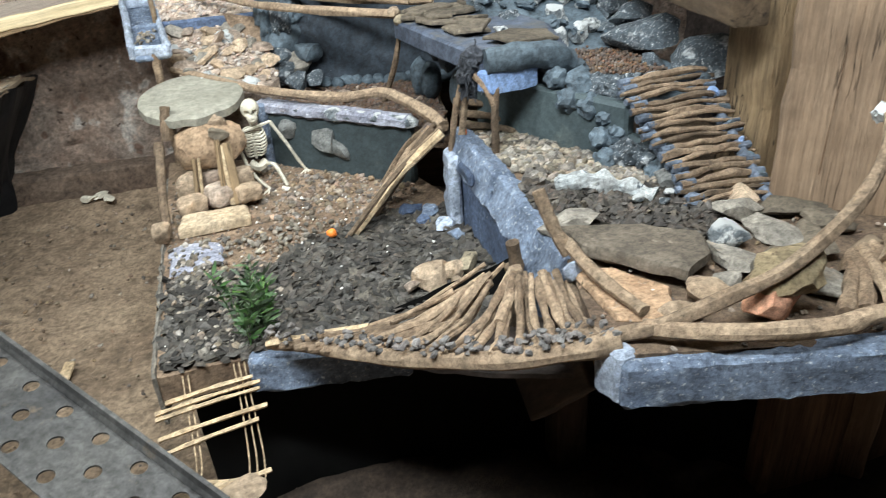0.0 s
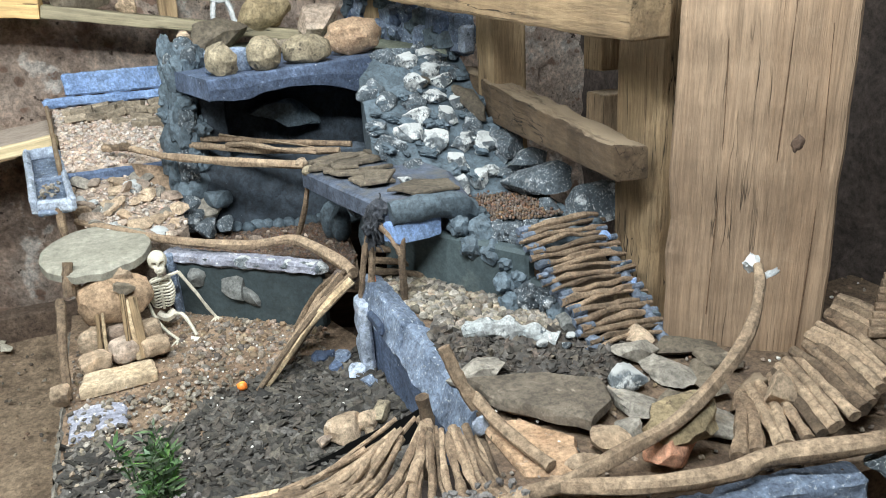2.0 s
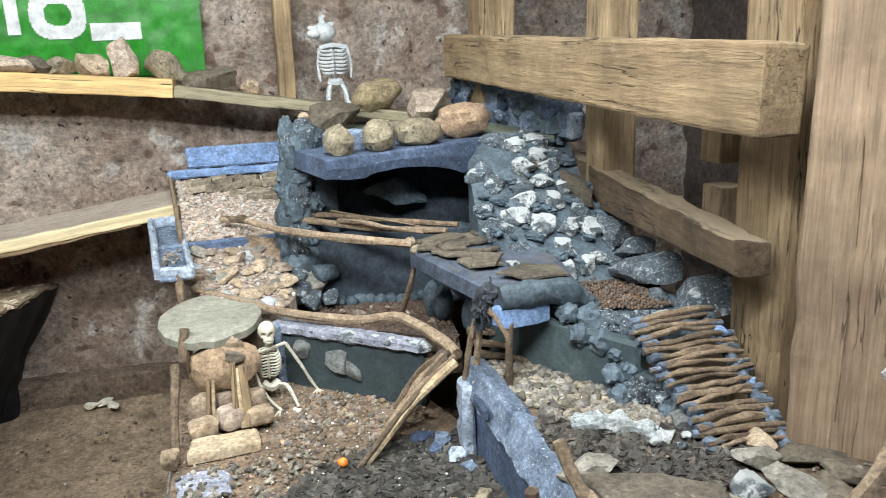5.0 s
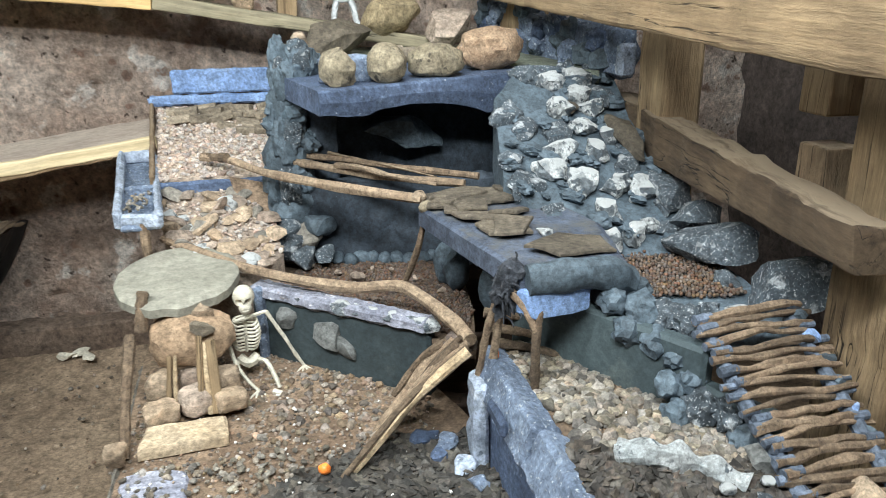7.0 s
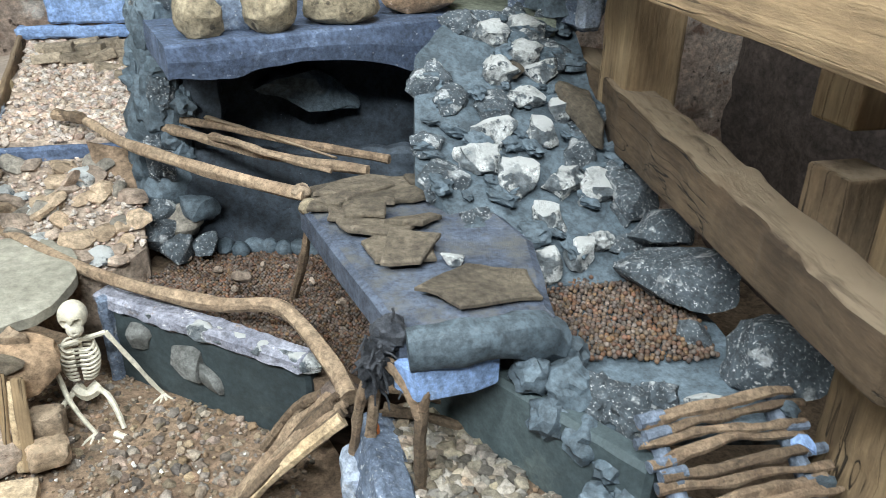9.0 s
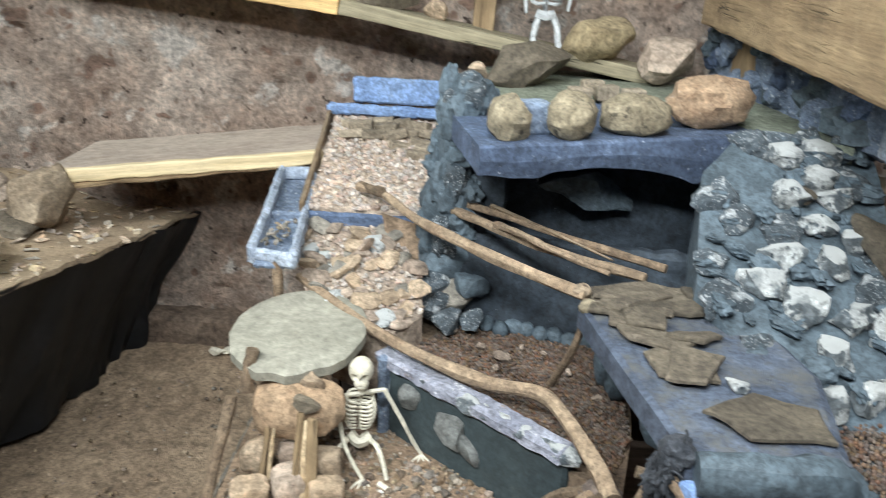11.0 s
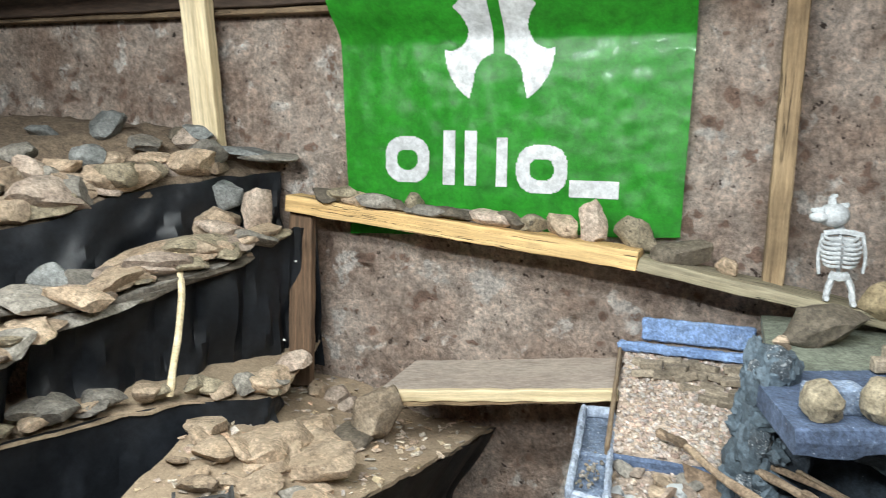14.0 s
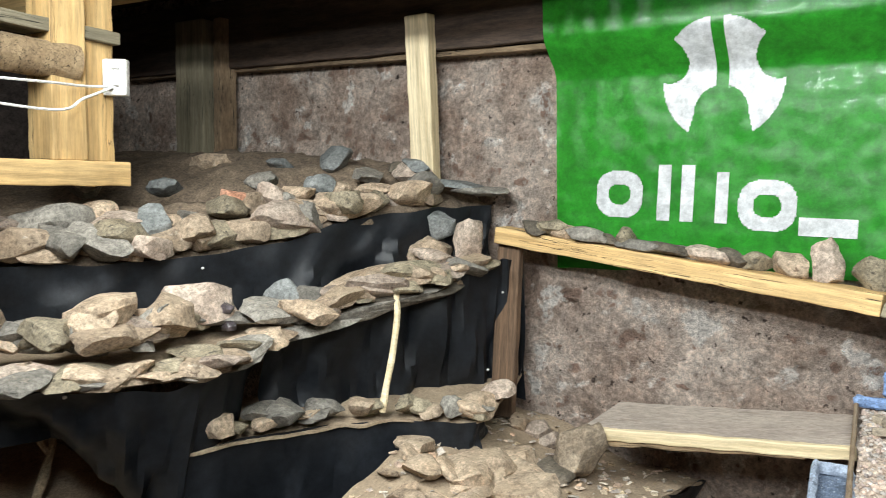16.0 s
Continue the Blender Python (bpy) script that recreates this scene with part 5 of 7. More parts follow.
single("bark_shard", tube_bm([(0.22, 1.98, 0.765), (0.32, 1.89, 0.755), (0.42, 1.80, 0.742)], 0.011, 0.005, 14, 6, 0.2, flat=0.4), OLDTIMBER, "dark reddish split bark shard", "bark")
single("forked_twig", tube_bm([(0.225, 1.915, 0.752), (0.265, 1.850, 0.762), (0.330, 1.790, 0.752), (0.405, 1.735, 0.744)], 0.0065, 0.0045, 17, 8, 0.3), DRIFT, "thin forked twig lying across the span branches", "twig", "span branches")
single("rail_stub", tube_bm([(-0.065, 2.16, 0.735), (-0.03, 2.12, 0.74), (-0.005, 2.085, 0.745)], 0.009, 0.012, 15, 8), STICK, "short branch stub beside the span", "branch")
single("prop_stick", tube_bm([(0.362, 1.655, 0.70), (0.352, 1.69, 0.62), (0.335, 1.775, 0.505)], 0.006, 0.007, 16), STICK, "thin prop stick under the deck corner", "stick", "prop sticks")

# ---- course: lower pellet bed, low wall ----
PEL = [(0.05, 1.90), (0.10, 2.0), (0.20, 2.02), (0.50, 1.93), (0.46, 1.66), (0.42, 1.50), (0.36, 1.53), (0.06, 1.80)]
single("pellet_bed", terrain_bm(PEL, lambda x, y: 0.503 + 0.01 * nz(x, y, 0, 12), 0.02, 0.03, 0.003, 17), DIRT, "dirt bed under the lower clay pellets", "bed")
bed_of_balls("clay_pellets", [(0.08, 1.86), (0.16, 1.99), (0.48, 1.92), (0.45, 1.62), (0.41, 1.53), (0.35, 1.58)], lambda x, y: 0.507 + 0.01 * nz(x, y, 0, 12), 0.0064, PELLET, "small round brown clay pellets in the lower bed", "pellets", 19)
for k, (x, y, s) in enumerate(((0.25, 1.84, 0.034), (0.215, 1.875, 0.02), (0.29, 1.88, 0.018), (0.24, 1.80, 0.018), (0.41, 1.72, 0.018), (0.33, 1.86, 0.014), (0.16, 1.93, 0.016), (0.37, 1.80, 0.016))):
    rock((x, y, 0.522), (s, s * 0.8, s * 0.7), 560 + k, PINKSTONE, "small pale pink pebble among the pellets", k * 40, name="pebble", category="pebble", group="pebbles among the pellets", sub=2)
lowwall = thing("low_wall", "grey teal painted foam wall capped with frosty stones", "wall", (0.18, 1.68, 0.36))
foam("face", (0.035, 1.800, 0.345), (0.350, 1.545, 0.345), 0.03, 0.195, TEAL, parent=lowwall, seed=101)
foam("cap", (0.035, 1.797, 0.525), (0.345, 1.540, 0.52), 0.042, 0.026, LILAC, "lilac grey dusty cap", parent=lowwall, seed=102, rough=0.004)
foam("end_post", (0.038, 1.775, 0.36), (0.052, 1.763, 0.36), 0.03, 0.19, BLUE, "pale blue end post", parent=lowwall, seed=103)
for k, (f, s) in enumerate(((0.30, 0.03), (0.36, 0.022), (0.55, 0.045), (0.62, 0.04), (0.70, 0.035), (0.80, 0.04), (0.90, 0.035), (0.98, 0.045))):
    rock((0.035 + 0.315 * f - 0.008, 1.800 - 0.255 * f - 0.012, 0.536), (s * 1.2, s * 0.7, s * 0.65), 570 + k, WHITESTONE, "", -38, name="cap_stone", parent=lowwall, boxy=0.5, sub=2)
for k, (f, z, s) in enumerate(((0.44, 0.475, 0.075), (0.54, 0.455, 0.065), (0.22, 0.49, 0.055))):
    rock((0.035 + 0.315 * f - 0.010, 1.800 - 0.255 * f - 0.014, z), (s, 0.03, s * 0.8), 580 + k, BLUEGREY, "", -38, 0, 20, name="stuck_stone", parent=lowwall, sub=2, rough=0.25)
single("bent_branch", tube_bm([(-0.15, 1.955, 0.605), (-0.06, 1.865, 0.595), (0.03, 1.79, 0.580), (0.13, 1.72, 0.572), (0.223, 1.672, 0.567), (0.30, 1.635, 0.578), (0.335, 1.58, 0.575), (0.372, 1.475, 0.565), (0.385, 1.42, 0.555)], 0.009, 0.0135, 21, 10, 0.15), DRIFT, "long bent grey brown branch lying on the low wall", "branch")

# ---- course: lower terrace ----
def terr_z(x, y):
    return 0.383 + 0.012 * max(0, (y - 1.35)) * 2 + 0.006 * nz(x, y, 0, 9)


TERR = [(-0.20, 1.88), (-0.20, 1.00), (-0.06, 1.005), (0.18, 0.955), (0.30, 0.90), (0.40, 0.90), (0.40, 1.42), (0.36, 1.56), (0.03, 1.82)]
terrace = single("terrace", terrain_bm(TERR, terr_z, 0.016, 0.05, 0.004, 23), DIRT, "gravel strewn brown dirt terrace of the course", "terrace")
scatter("slate_chips", "chip", 3000, over([(-0.19, 1.30), (-0.19, 1.01), (-0.06, 1.015), (0.18, 0.97), (0.30, 0.92), (0.39, 0.95), (0.39, 1.40), (0.25, 1.42), (0.10, 1.36), (-0.02, 1.27)], terr_z, 0.005), (0.010, 0.034), CHIP, "loose dark grey slate chips", "slate chips", 24, 17)
scatter("brown_gravel", "pebble", 2400, over([(-0.19, 1.80), (-0.19, 1.22), (0.05, 1.28), (0.30, 1.40), (0.35, 1.54), (0.05, 1.78)], terr_z, 0.001), (0.003, 0.011), GRAVEL, "loose brown gravel on the terrace", "gravel", 25)
scatter("brown_pebbles", "pebble", 230, over([(-0.02, 1.74), (0.00, 1.45), (0.25, 1.42), (0.34, 1.53), (0.06, 1.76)], terr_z, 0.002), (0.008, 0.026), GRAVEL, "larger brown pebbles along the low wall", "pebbles", 26)
scatter("white_crumbs", "pebble", 120, over([(-0.19, 1.7), (-0.19, 1.05), (0.3, 1.1), (0.33, 1.5)], terr_z, 0.007), (0.002, 0.009), WHITEBITS, "scattered white crumbs on the terrace", "crumbs", 27)
scatter("beige_grit", "pebble", 420, over([(-0.19, 1.42), (-0.19, 1.02), (-0.04, 1.02), (0.02, 1.10), (-0.02, 1.30), (0.18, 1.40), (0.30, 1.42)], terr_z, 0.008), (0.005, 0.019), BEIGEGRAVEL, "beige gravel mixed into the slate chips", "gravel", 28)
single("foam_patch", slab_bm([(-0.19, 1.42), (-0.09, 1.41), (-0.085, 1.33), (-0.19, 1.31)], 0.012, 5, 0.010), LILAC, "pale lilac painted foam patch in the gravel", "patch", matrix=Matrix.Translation((0, 0, 0.392)))
foam("terrace_edge", (-0.203, 1.80, 0.29), (-0.203, 1.00, 0.29), 0.008, 0.10, GREYSTONE, "whitish chipped side edge of the terrace", "edge", seed=104, rough=0.004)
foam("front_edge", (-0.062, 1.0, 0.325), (0.185, 0.955, 0.325), 0.03, 0.065, BLUE, "blue painted foam front edge of the terrace", "edge", seed=105, rough=0.004)
under = thing("support_frame", "dark frame and posts that carry the terrace", "frame", (0.1, 1.4, 0))
beam("joist", (-0.17, 1.84, 0.30), (0.42, 1.60, 0.30), 0.04, 0.07, DARKWOOD, parent=under, seed=1)
beam("leg", (-0.15, 1.80, 0.0), (-0.15, 1.80, 0.33), 0.05, 0.05, DARKWOOD, parent=under, seed=2)
beam("leg", (0.42, 1.60, 0.0), (0.42, 1.60, 0.33), 0.05, 0.05, DARKWOOD, parent=under, seed=3)
beam("back_panel", (-0.15, 1.86, 0.17), (0.75, 1.86, 0.17), 0.02, 0.34, DARKWOOD, parent=under, seed=4)

# shelter of stones and sticks
single("capstone", slab_bm(oval(0.115, 0.135, 30, 4, 0.10), 0.024, 14, 0.0025), GREENSLATE, "round flat grey green slate laid as a roof", "slate", matrix=pose(-0.108, 1.775, 0.590, 5, 2, -12))
rock((-0.066, 1.655, 0.552), (0.050, 0.022, 0.040), 601, SANDSTONE, "small pale stone at the slate edge", 0)
rock((-0.085, 1.655, 0.508), (0.165, 0.10, 0.105), 602, mat("ochre_sandstone", (0.34, 0.225, 0.14), (0.44, 0.31, 0.205), 10, 90, 0.9, 0.5, (0.25, 0.155, 0.095), 0.35), "rounded ochre sandstone under the slate", 4, cuts=4, boxy=0.5)
for k, (x, y, z, a, b, c, m) in enumerate(((-0.145, 1.62, 0.435, 0.06, 0.05, 0.06, SANDSTONE), (-0.03, 1.605, 0.435, 0.06, 0.05, 0.06, SANDSTONE), (-0.085, 1.625, 0.43, 0.06, 0.05, 0.07, PINKSTONE), (-0.02, 1.56, 0.42, 0.06, 0.05, 0.045, SANDSTONE), (-0.14, 1.555, 0.415, 0.07, 0.05, 0.045, SANDSTONE), (-0.085, 1.575, 0.42, 0.06, 0.07, 0.05, PINKSTONE))):
    rock((x, y, z), (a, b, c), 610 + k, m, "squared ochre stone block of the shelter", 5 * k, name="stone_block", category="stone", group="shelter stones", boxy=0.97, cuts=3, rough=0.10)
single("base_slab", slab_bm([(-0.165, 1.525), (-0.03, 1.535), (-0.025, 1.465), (-0.17, 1.455)], 0.022, 6, 0.005), mat("cream_slab", (0.55, 0.42, 0.28), (0.66, 0.53, 0.38), 9, 90, 0.9, 0.4), "flat cream stone slab before the shelter", "slab", matrix=Matrix.Translation((0, 0, 0.408)))
for k, (p0, p1, w) in enumerate((((-0.128, 1.575, 0.40), (-0.123, 1.605, 0.50), 0.010), ((-0.118, 1.572, 0.40), (-0.110, 1.603, 0.50), 0.008), ((-0.072, 1.555, 0.40), (-0.066, 1.60, 0.535), 0.011), ((-0.058, 1.552, 0.40), (-0.058, 1.60, 0.52), 0.011), ((-0.044, 1.550, 0.40), (-0.048, 1.60, 0.525), 0.018))):
    beam("wood_strip", p0, p1, w, 0.007, PALESTICK if k % 2 else OAK, "upright wooden strip leaning on the shelter", "strip", seed=k, group="shelter strips")
single("side_pole", tube_bm([(-0.195, 1.47, 0.385), (-0.192, 1.55, 0.46), (-0.185, 1.63, 0.535)], 0.010, 0.010, 4, 8), STICK, "leaning bare pole at the shelter side", "pole")
single("side_pole", tube_bm([(-0.170, 1.655, 0.53), (-0.165, 1.665, 0.57), (-0.160, 1.672, 0.60)], 0.012, 0.011, 5, 8), STICK, "short stump standing by the slate", "pole")
rock((-0.058, 1.612, 0.542), (0.045, 0.03, 0.03), 620, SLATE, "dark lump on top of the strips", 0)
rock((-0.198, 1.44, 0.415), (0.035, 0.03, 0.05), 621, SANDSTONE, "pale stone by the terrace corner", 0)

# leaning bundle of sticks
for k, (a, b, r0, r1, m) in enumerate((((0.372, 1.385, 0.562), (0.150, 1.322, 0.392), 0.007, 0.005, STICK), ((0.378, 1.405, 0.560), (0.205, 1.395, 0.395), 0.007, 0.005, DRIFT), ((0.368, 1.415, 0.566), (0.255, 1.445, 0.40), 0.006, 0.005, STICK), ((0.37, 1.375, 0.560), (0.165, 1.335, 0.388), 0.012, 0.008, PALESTICK), ((0.375, 1.40, 0.555), (0.19, 1.37, 0.390), 0.009, 0.006, STICK), ((0.365, 1.41, 0.555), (0.235, 1.42, 0.392), 0.010, 0.007, STICK),
                                     ((0.36, 1.43, 0.55), (0.255, 1.47, 0.40), 0.009, 0.007, DRIFT), ((0.355, 1.45, 0.545), (0.27, 1.52, 0.41), 0.008, 0.007, STICK), ((0.36, 1.44, 0.53), (0.215, 1.44, 0.385), 0.007, 0.006, DRIFT), ((0.37, 1.42, 0.55), (0.20, 1.395, 0.39), 0.008, 0.005, DRIFT), ((0.35, 1.46, 0.535), (0.285, 1.50, 0.42), 0.008, 0.006, DRIFT), ((0.365, 1.40, 0.54), (0.225, 1.405, 0.388), 0.006, 0.005, STICK), ((0.37, 1.39, 0.55), (0.18, 1.345, 0.395), 0.008, 0.006, STICK))):
    mid = (Vector(a) + Vector(b)) / 2 + Vector((0.005, 0.012, 0.012))
    single("leaning_stick", tube_bm([a, mid, b], r0, r1, 30 + k, 8, 0.2), m, "bare stick leaning against the blue beam", "stick", "leaning sticks")
rock((0.375, 1.45, 0.535), (0.06, 0.05, 0.05), 630, mat("dark_burr", (0.10, 0.075, 0.065), (0.17, 0.13, 0.11), 20, 120, 0.9, 0.7), "dark burr at the joint of the branches", 0, cuts=3, rough=0.3)
single("toy_cone", rock_bm((0.022, 0.018, 0.02), 5, 4, 2), ORANGE, "bright orange plastic toy scrap in the chips", "toy", matrix=pose(0.124, 1.345, 0.398))
single("toy_cone", rock_bm((0.016, 0.013, 0.03), 6, 4, 2), ORANGE, "bright orange plastic toy scrap by the posts", "toy", matrix=pose(0.402, 1.335, 0.568))

# ---- course: blue beam, posts under the deck, gravel lane, mulch ----
beamwall = thing("blue_beam", "blue grey painted foam beam along the gravel lane", "beam", (0.4, 1.1, 0.36))
foam("beam", (0.392, 1.375, 0.500), (0.392, 1.13, 0.495), 0.045, 0.07, BLUE, "", parent=beamwall, seed=111, rough=0.003, roll=-18)
foam("beam", (0.398, 1.14, 0.490), (0.392, 0.845, 0.475), 0.055, 0.07, BLUE, "frost speckled front beam", parent=beamwall, seed=112, rough=0.004, roll=-24)
# darker blue puts the shade below the beam into this face
foam("lower_face", (0.398, 1.36, 0.36), (0.402, 0.92, 0.36), 0.02, 0.14, NAVY, "lower face, blue darkened for its shade", parent=beamwall, seed=113)
# raised dark bar, its colour stands for the shade in a slot
foam("notch", (0.366, 1.245, 0.527), (0.366, 1.170, 0.525), 0.012, 0.026, NAVY, "dark bar drawn for the shaded slot", parent=beamwall, seed=114)
foam("end_block", (0.378, 1.365, 0.375), (0.372, 1.30, 0.375), 0.024, 0.16, PALEBLUE, "pale blue upright end", parent=beamwall, seed=115, rough=0.004)
for k, (x, y, s) in enumerate(((0.30, 1.40, 0.05), (0.335, 1.37, 0.05), (0.345, 1.31, 0.055), (0.31, 1.34, 0.035), (0.355, 1.25, 0.04))):
    rock((x, y, 0.395), (s, s * 0.8, s * 0.5), 640 + k, (NAVY, BLUE, PALEBLUE, NAVY, BLUE)[k], "blue painted filler lump at the beam foot", k * 30, name="foot_lump", category="lump", group="foot lumps", sub=2, rough=0.25)
for k, (pts, r) in enumerate((([(0.378, 1.345, 0.53), (0.386, 1.325, 0.62), (0.398, 1.305, 0.69)], 0.0062), ([(0.395, 1.335, 0.53), (0.401, 1.32, 0.62), (0.405, 1.30, 0.695)], 0.0066), ([(0.443, 1.262, 0.53), (0.440, 1.257, 0.61), (0.443, 1.26, 0.650)], 0.0072), ([(0.441, 1.258, 0.640), (0.428, 1.272, 0.672), (0.412, 1.295, 0.695)], 0.0055), ([(0.442, 1.258, 0.640), (0.447, 1.262, 0.668), (0.455, 1.268, 0.692)], 0.005))):
    single("prop_stick", tube_bm(pts, r, r * 1.1, 120 + k, 8, 0.2), STICK, "bare upright stick holding the deck corner", "stick", "prop sticks")
for k, (a, b) in enumerate((((0.415, 1.40, 0.585), (0.52, 1.36, 0.565)), ((0.41, 1.42, 0.605), (0.53, 1.40, 0.575)), ((0.42, 1.37, 0.57), (0.52, 1.33, 0.553)))):
    single("lying_stick", tube_bm([a, tuple((Vector(a) + Vector(b)) / 2 + Vector((0, 0, 0.004))), b], 0.008, 0.006, 130 + k), STICK, "brown stick lying behind the posts", "stick", "lying sticks")


def shelf_h(x, y):
    return 0.545 + 0.012 * max(0, (0.9 - y)) + 0.005 * nz(x, y, 0, 11)


RIGHT = [(0.410, 1.40), (0.47, 1.42), (0.64, 1.12), (0.70, 1.00), (0.80, 0.93), (1.25, 0.95), (1.25, 0.62), (0.80, 0.51), (0.70, 0.525), (0.38, 0.615), (0.355, 0.66), (0.40, 0.84)]
single("upper_terrace", terrain_bm(RIGHT, shelf_h, 0.016, 0.05, 0.004, 33), DIRT, "brown dirt terrace beside the timber post", "terrace")
LANE = [(0.415, 1.38), (0.47, 1.40), (0.63, 1.12), (0.66, 1.03), (0.53, 1.03), (0.45, 1.12)]
scatter("beige_gravel", "pebble", 560, over(LANE, shelf_h, 0.005), (0.015, 0.031), BEIGEGRAVEL, "angular beige gravel filling the lane", "gravel", 34)
scatter("beige_gravel_fine", "pebble", 350, over([(0.52, 1.12), (0.63, 1.12), (0.68, 1.00), (0.60, 0.99)], shelf_h, 0.006), (0.010, 0.020), BEIGEGRAVEL, "beige gravel thinning out to the mulch", "gravel", 35)
MUL = [(0.425, 1.10), (0.52, 1.04), (0.66, 1.00), (0.70, 0.90), (0.62, 0.82), (0.46, 0.93), (0.425, 0.98)]
scatter("bark_mulch", "chip", 1900, over(MUL, shelf_h, 0.007), (0.010, 0.030), MULCH, "dark shredded bark mulch", "mulch", 36, 25)
rngw = random.Random(6)
single("white_ridge", tube_bm([(0.480, 1.058, 0.556), (0.505, 1.040, 0.566), (0.540, 1.020, 0.568), (0.575, 0.995, 0.566), (0.605, 0.965, 0.556)], 0.014, 0.012, 650, 12, 0.5, 10, 0.004), mat("white_crust", (0.40, 0.44, 0.46), (0.62, 0.64, 0.65), 24, 120, 0.95, 1.0, (0.30, 0.37, 0.42), 0.4, pit=(((0.10, 0.12, 0.14), 50, 0.62),)), "crusted white painted putty ridge along the mulch", "ridge")
for k, (x, y, s, m) in enumerate(((0.655, 0.995, 0.055, BLUEGREY), (0.625, 0.955, 0.02, WHITESTONE), (0.57, 0.955, 0.022, WHITESTONE), (0.60, 0.93, 0.018, FROST))):
    rock((x, y, 0.565), (s, s * 0.9, s * 0.6), 660 + k, m, "stone lying in the bark mulch", k * 40, group="mulch stones", sub=2)

# stick ladder
ladder = thing("stick_ladder", "rough ramp of dry twigs tied over two poles", "ladder", (0.72, 1.03, 0.6))
part("pole", tube_bm([(0.655, 1.165, 0.668), (0.650, 1.05, 0.612), (0.655, 0.915, 0.545)], 0.010, 0.010, 140, 8), BLUESTICK, ladder)
part("pole", tube_bm([(0.795, 1.165, 0.664), (0.785, 1.04, 0.610), (0.770, 0.90, 0.545)], 0.010, 0.010, 141, 8), BLUESTICK, ladder)
rngp = random.Random(9)
for k in range(20):
    f = k / 19
    y, z = 1.165 - 0.255 * f, 0.680 - 0.125 * f
    xl, xr = 0.640 - 0.005 * f + rngp.uniform(-0.014, 0.006), 0.815 - 0.015 * f + rngp.uniform(-0.012, 0.012)
    dy = rngp.uniform(-0.010, 0.010)
    r = rngp.uniform(0.0040, 0.0072)
    rung = part("rung", tube_bm([(xl, y + dy, z + 0.002), ((xl + xr) / 2, y + rngp.uniform(-0.005, 0.005), z + 0.006), (xr, y - dy, z)], r, r * 0.8, 150 + k, 8, 0.34, 6, 0.006), STICK, ladder)
    part("painted_end", tube_bm([(xl - 0.001, y + dy, z + 0.002), (xl + 0.012, y + dy * 0.85, z + 0.003), (xl + 0.026, y + dy * 0.7, z + 0.0035)], r * 1.1, r * 1.07, 170 + k, 8, 0.1), BLUESTICK, rung, "blue sprayed twig end")
    if k % 2 == 0:
        part("painted_end", tube_bm([(xr - 0.024, y - dy * 0.7, z + 0.001), (xr - 0.01, y - dy * 0.85, z), (xr + 0.001, y - dy, z)], r * 0.98, r * 0.9, 190 + k, 8, 0.1), BLUESTICK, rung, "blue sprayed twig end")
for k in range(7):
    f = k / 6
    rock((0.800 - 0.015 * f, 1.15 - 0.20 * f, 0.675 - 0.105 * f), (0.018, 0.026, 0.018), 670 + k, BLUESTRIP if k % 3 == 1 else LUMP, "", k * 40, name="glue_lump", parent=ladder, sub=2, rough=0.25)
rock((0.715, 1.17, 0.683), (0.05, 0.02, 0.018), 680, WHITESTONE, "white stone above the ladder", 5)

# flat stones and slabs before the post
single("big_slate", slab_bm([(0.405, 0.905), (0.50, 0.875), (0.575, 0.800), (0.560, 0.745), (0.500, 0.715), (0.455, 0.765), (0.415, 0.835)], 0.020, 9, 0.009, 0.003), mat("brown_flagstone", (0.165, 0.135, 0.105), (0.25, 0.21, 0.165), 8, 80, 0.85, 0.8, (0.11, 0.09, 0.07), 0.4, pit=(((0.33, 0.28, 0.22), 26, 0.64),)), "large flat brown slate slab", "slate", matrix=Matrix.Translation((0.0, 0, 0.583)) @ Matrix.Rotation(radians(-3), 4, "X") @ Matrix.Translation((0, 0, 0.038)))
FLAT = [(0.430, 0.920, 0.085, 0.06, GREYSTONE, 0.03), (0.62, 0.795, 0.055, 0.05, WHITESTONE, 0.035), (0.60, 0.745, 0.10, 0.07, GREYSTONE, 0.018), (0.52, 0.685, 0.06, 0.045, SANDSTONE, 0.02), (0.555, 0.70, 0.055, 0.04, GREYSTONE, 0.02), (0.64, 0.715, 0.07, 0.05, SLATE, 0.018), (0.70, 0.80, 0.10, 0.07, GREYSTONE, 0.02),
        (0.76, 0.85, 0.10, 0.07, SLATE, 0.02), (0.69, 0.865, 0.09, 0.06, GREYSTONE, 0.025), (0.73, 0.75, 0.10, 0.06, SLATE, 0.018), (0.66, 0.66, 0.08, 0.06, GREYSTONE, 0.018), (0.47, 0.665, 0.06, 0.03, SANDSTONE, 0.018), (0.76, 0.70, 0.12, 0.03, OLDTIMBER, 0.018), (0.72, 0.90, 0.07, 0.05, SANDSTONE, 0.025), (0.78, 0.79, 0.08, 0.06, SLATE, 0.02)]
for k, (x, y, w, d, m, h) in enumerate(FLAT):
    rock((x, y, 0.553 + h * 0.4), (w, d, h * 1.3), 690 + k, m, "flat grey brown stone paving the terrace", k * 47, rngw.gauss(0, 5), rngw.gauss(0, 5), "paving_stone", "stone", "paving stones", 8)
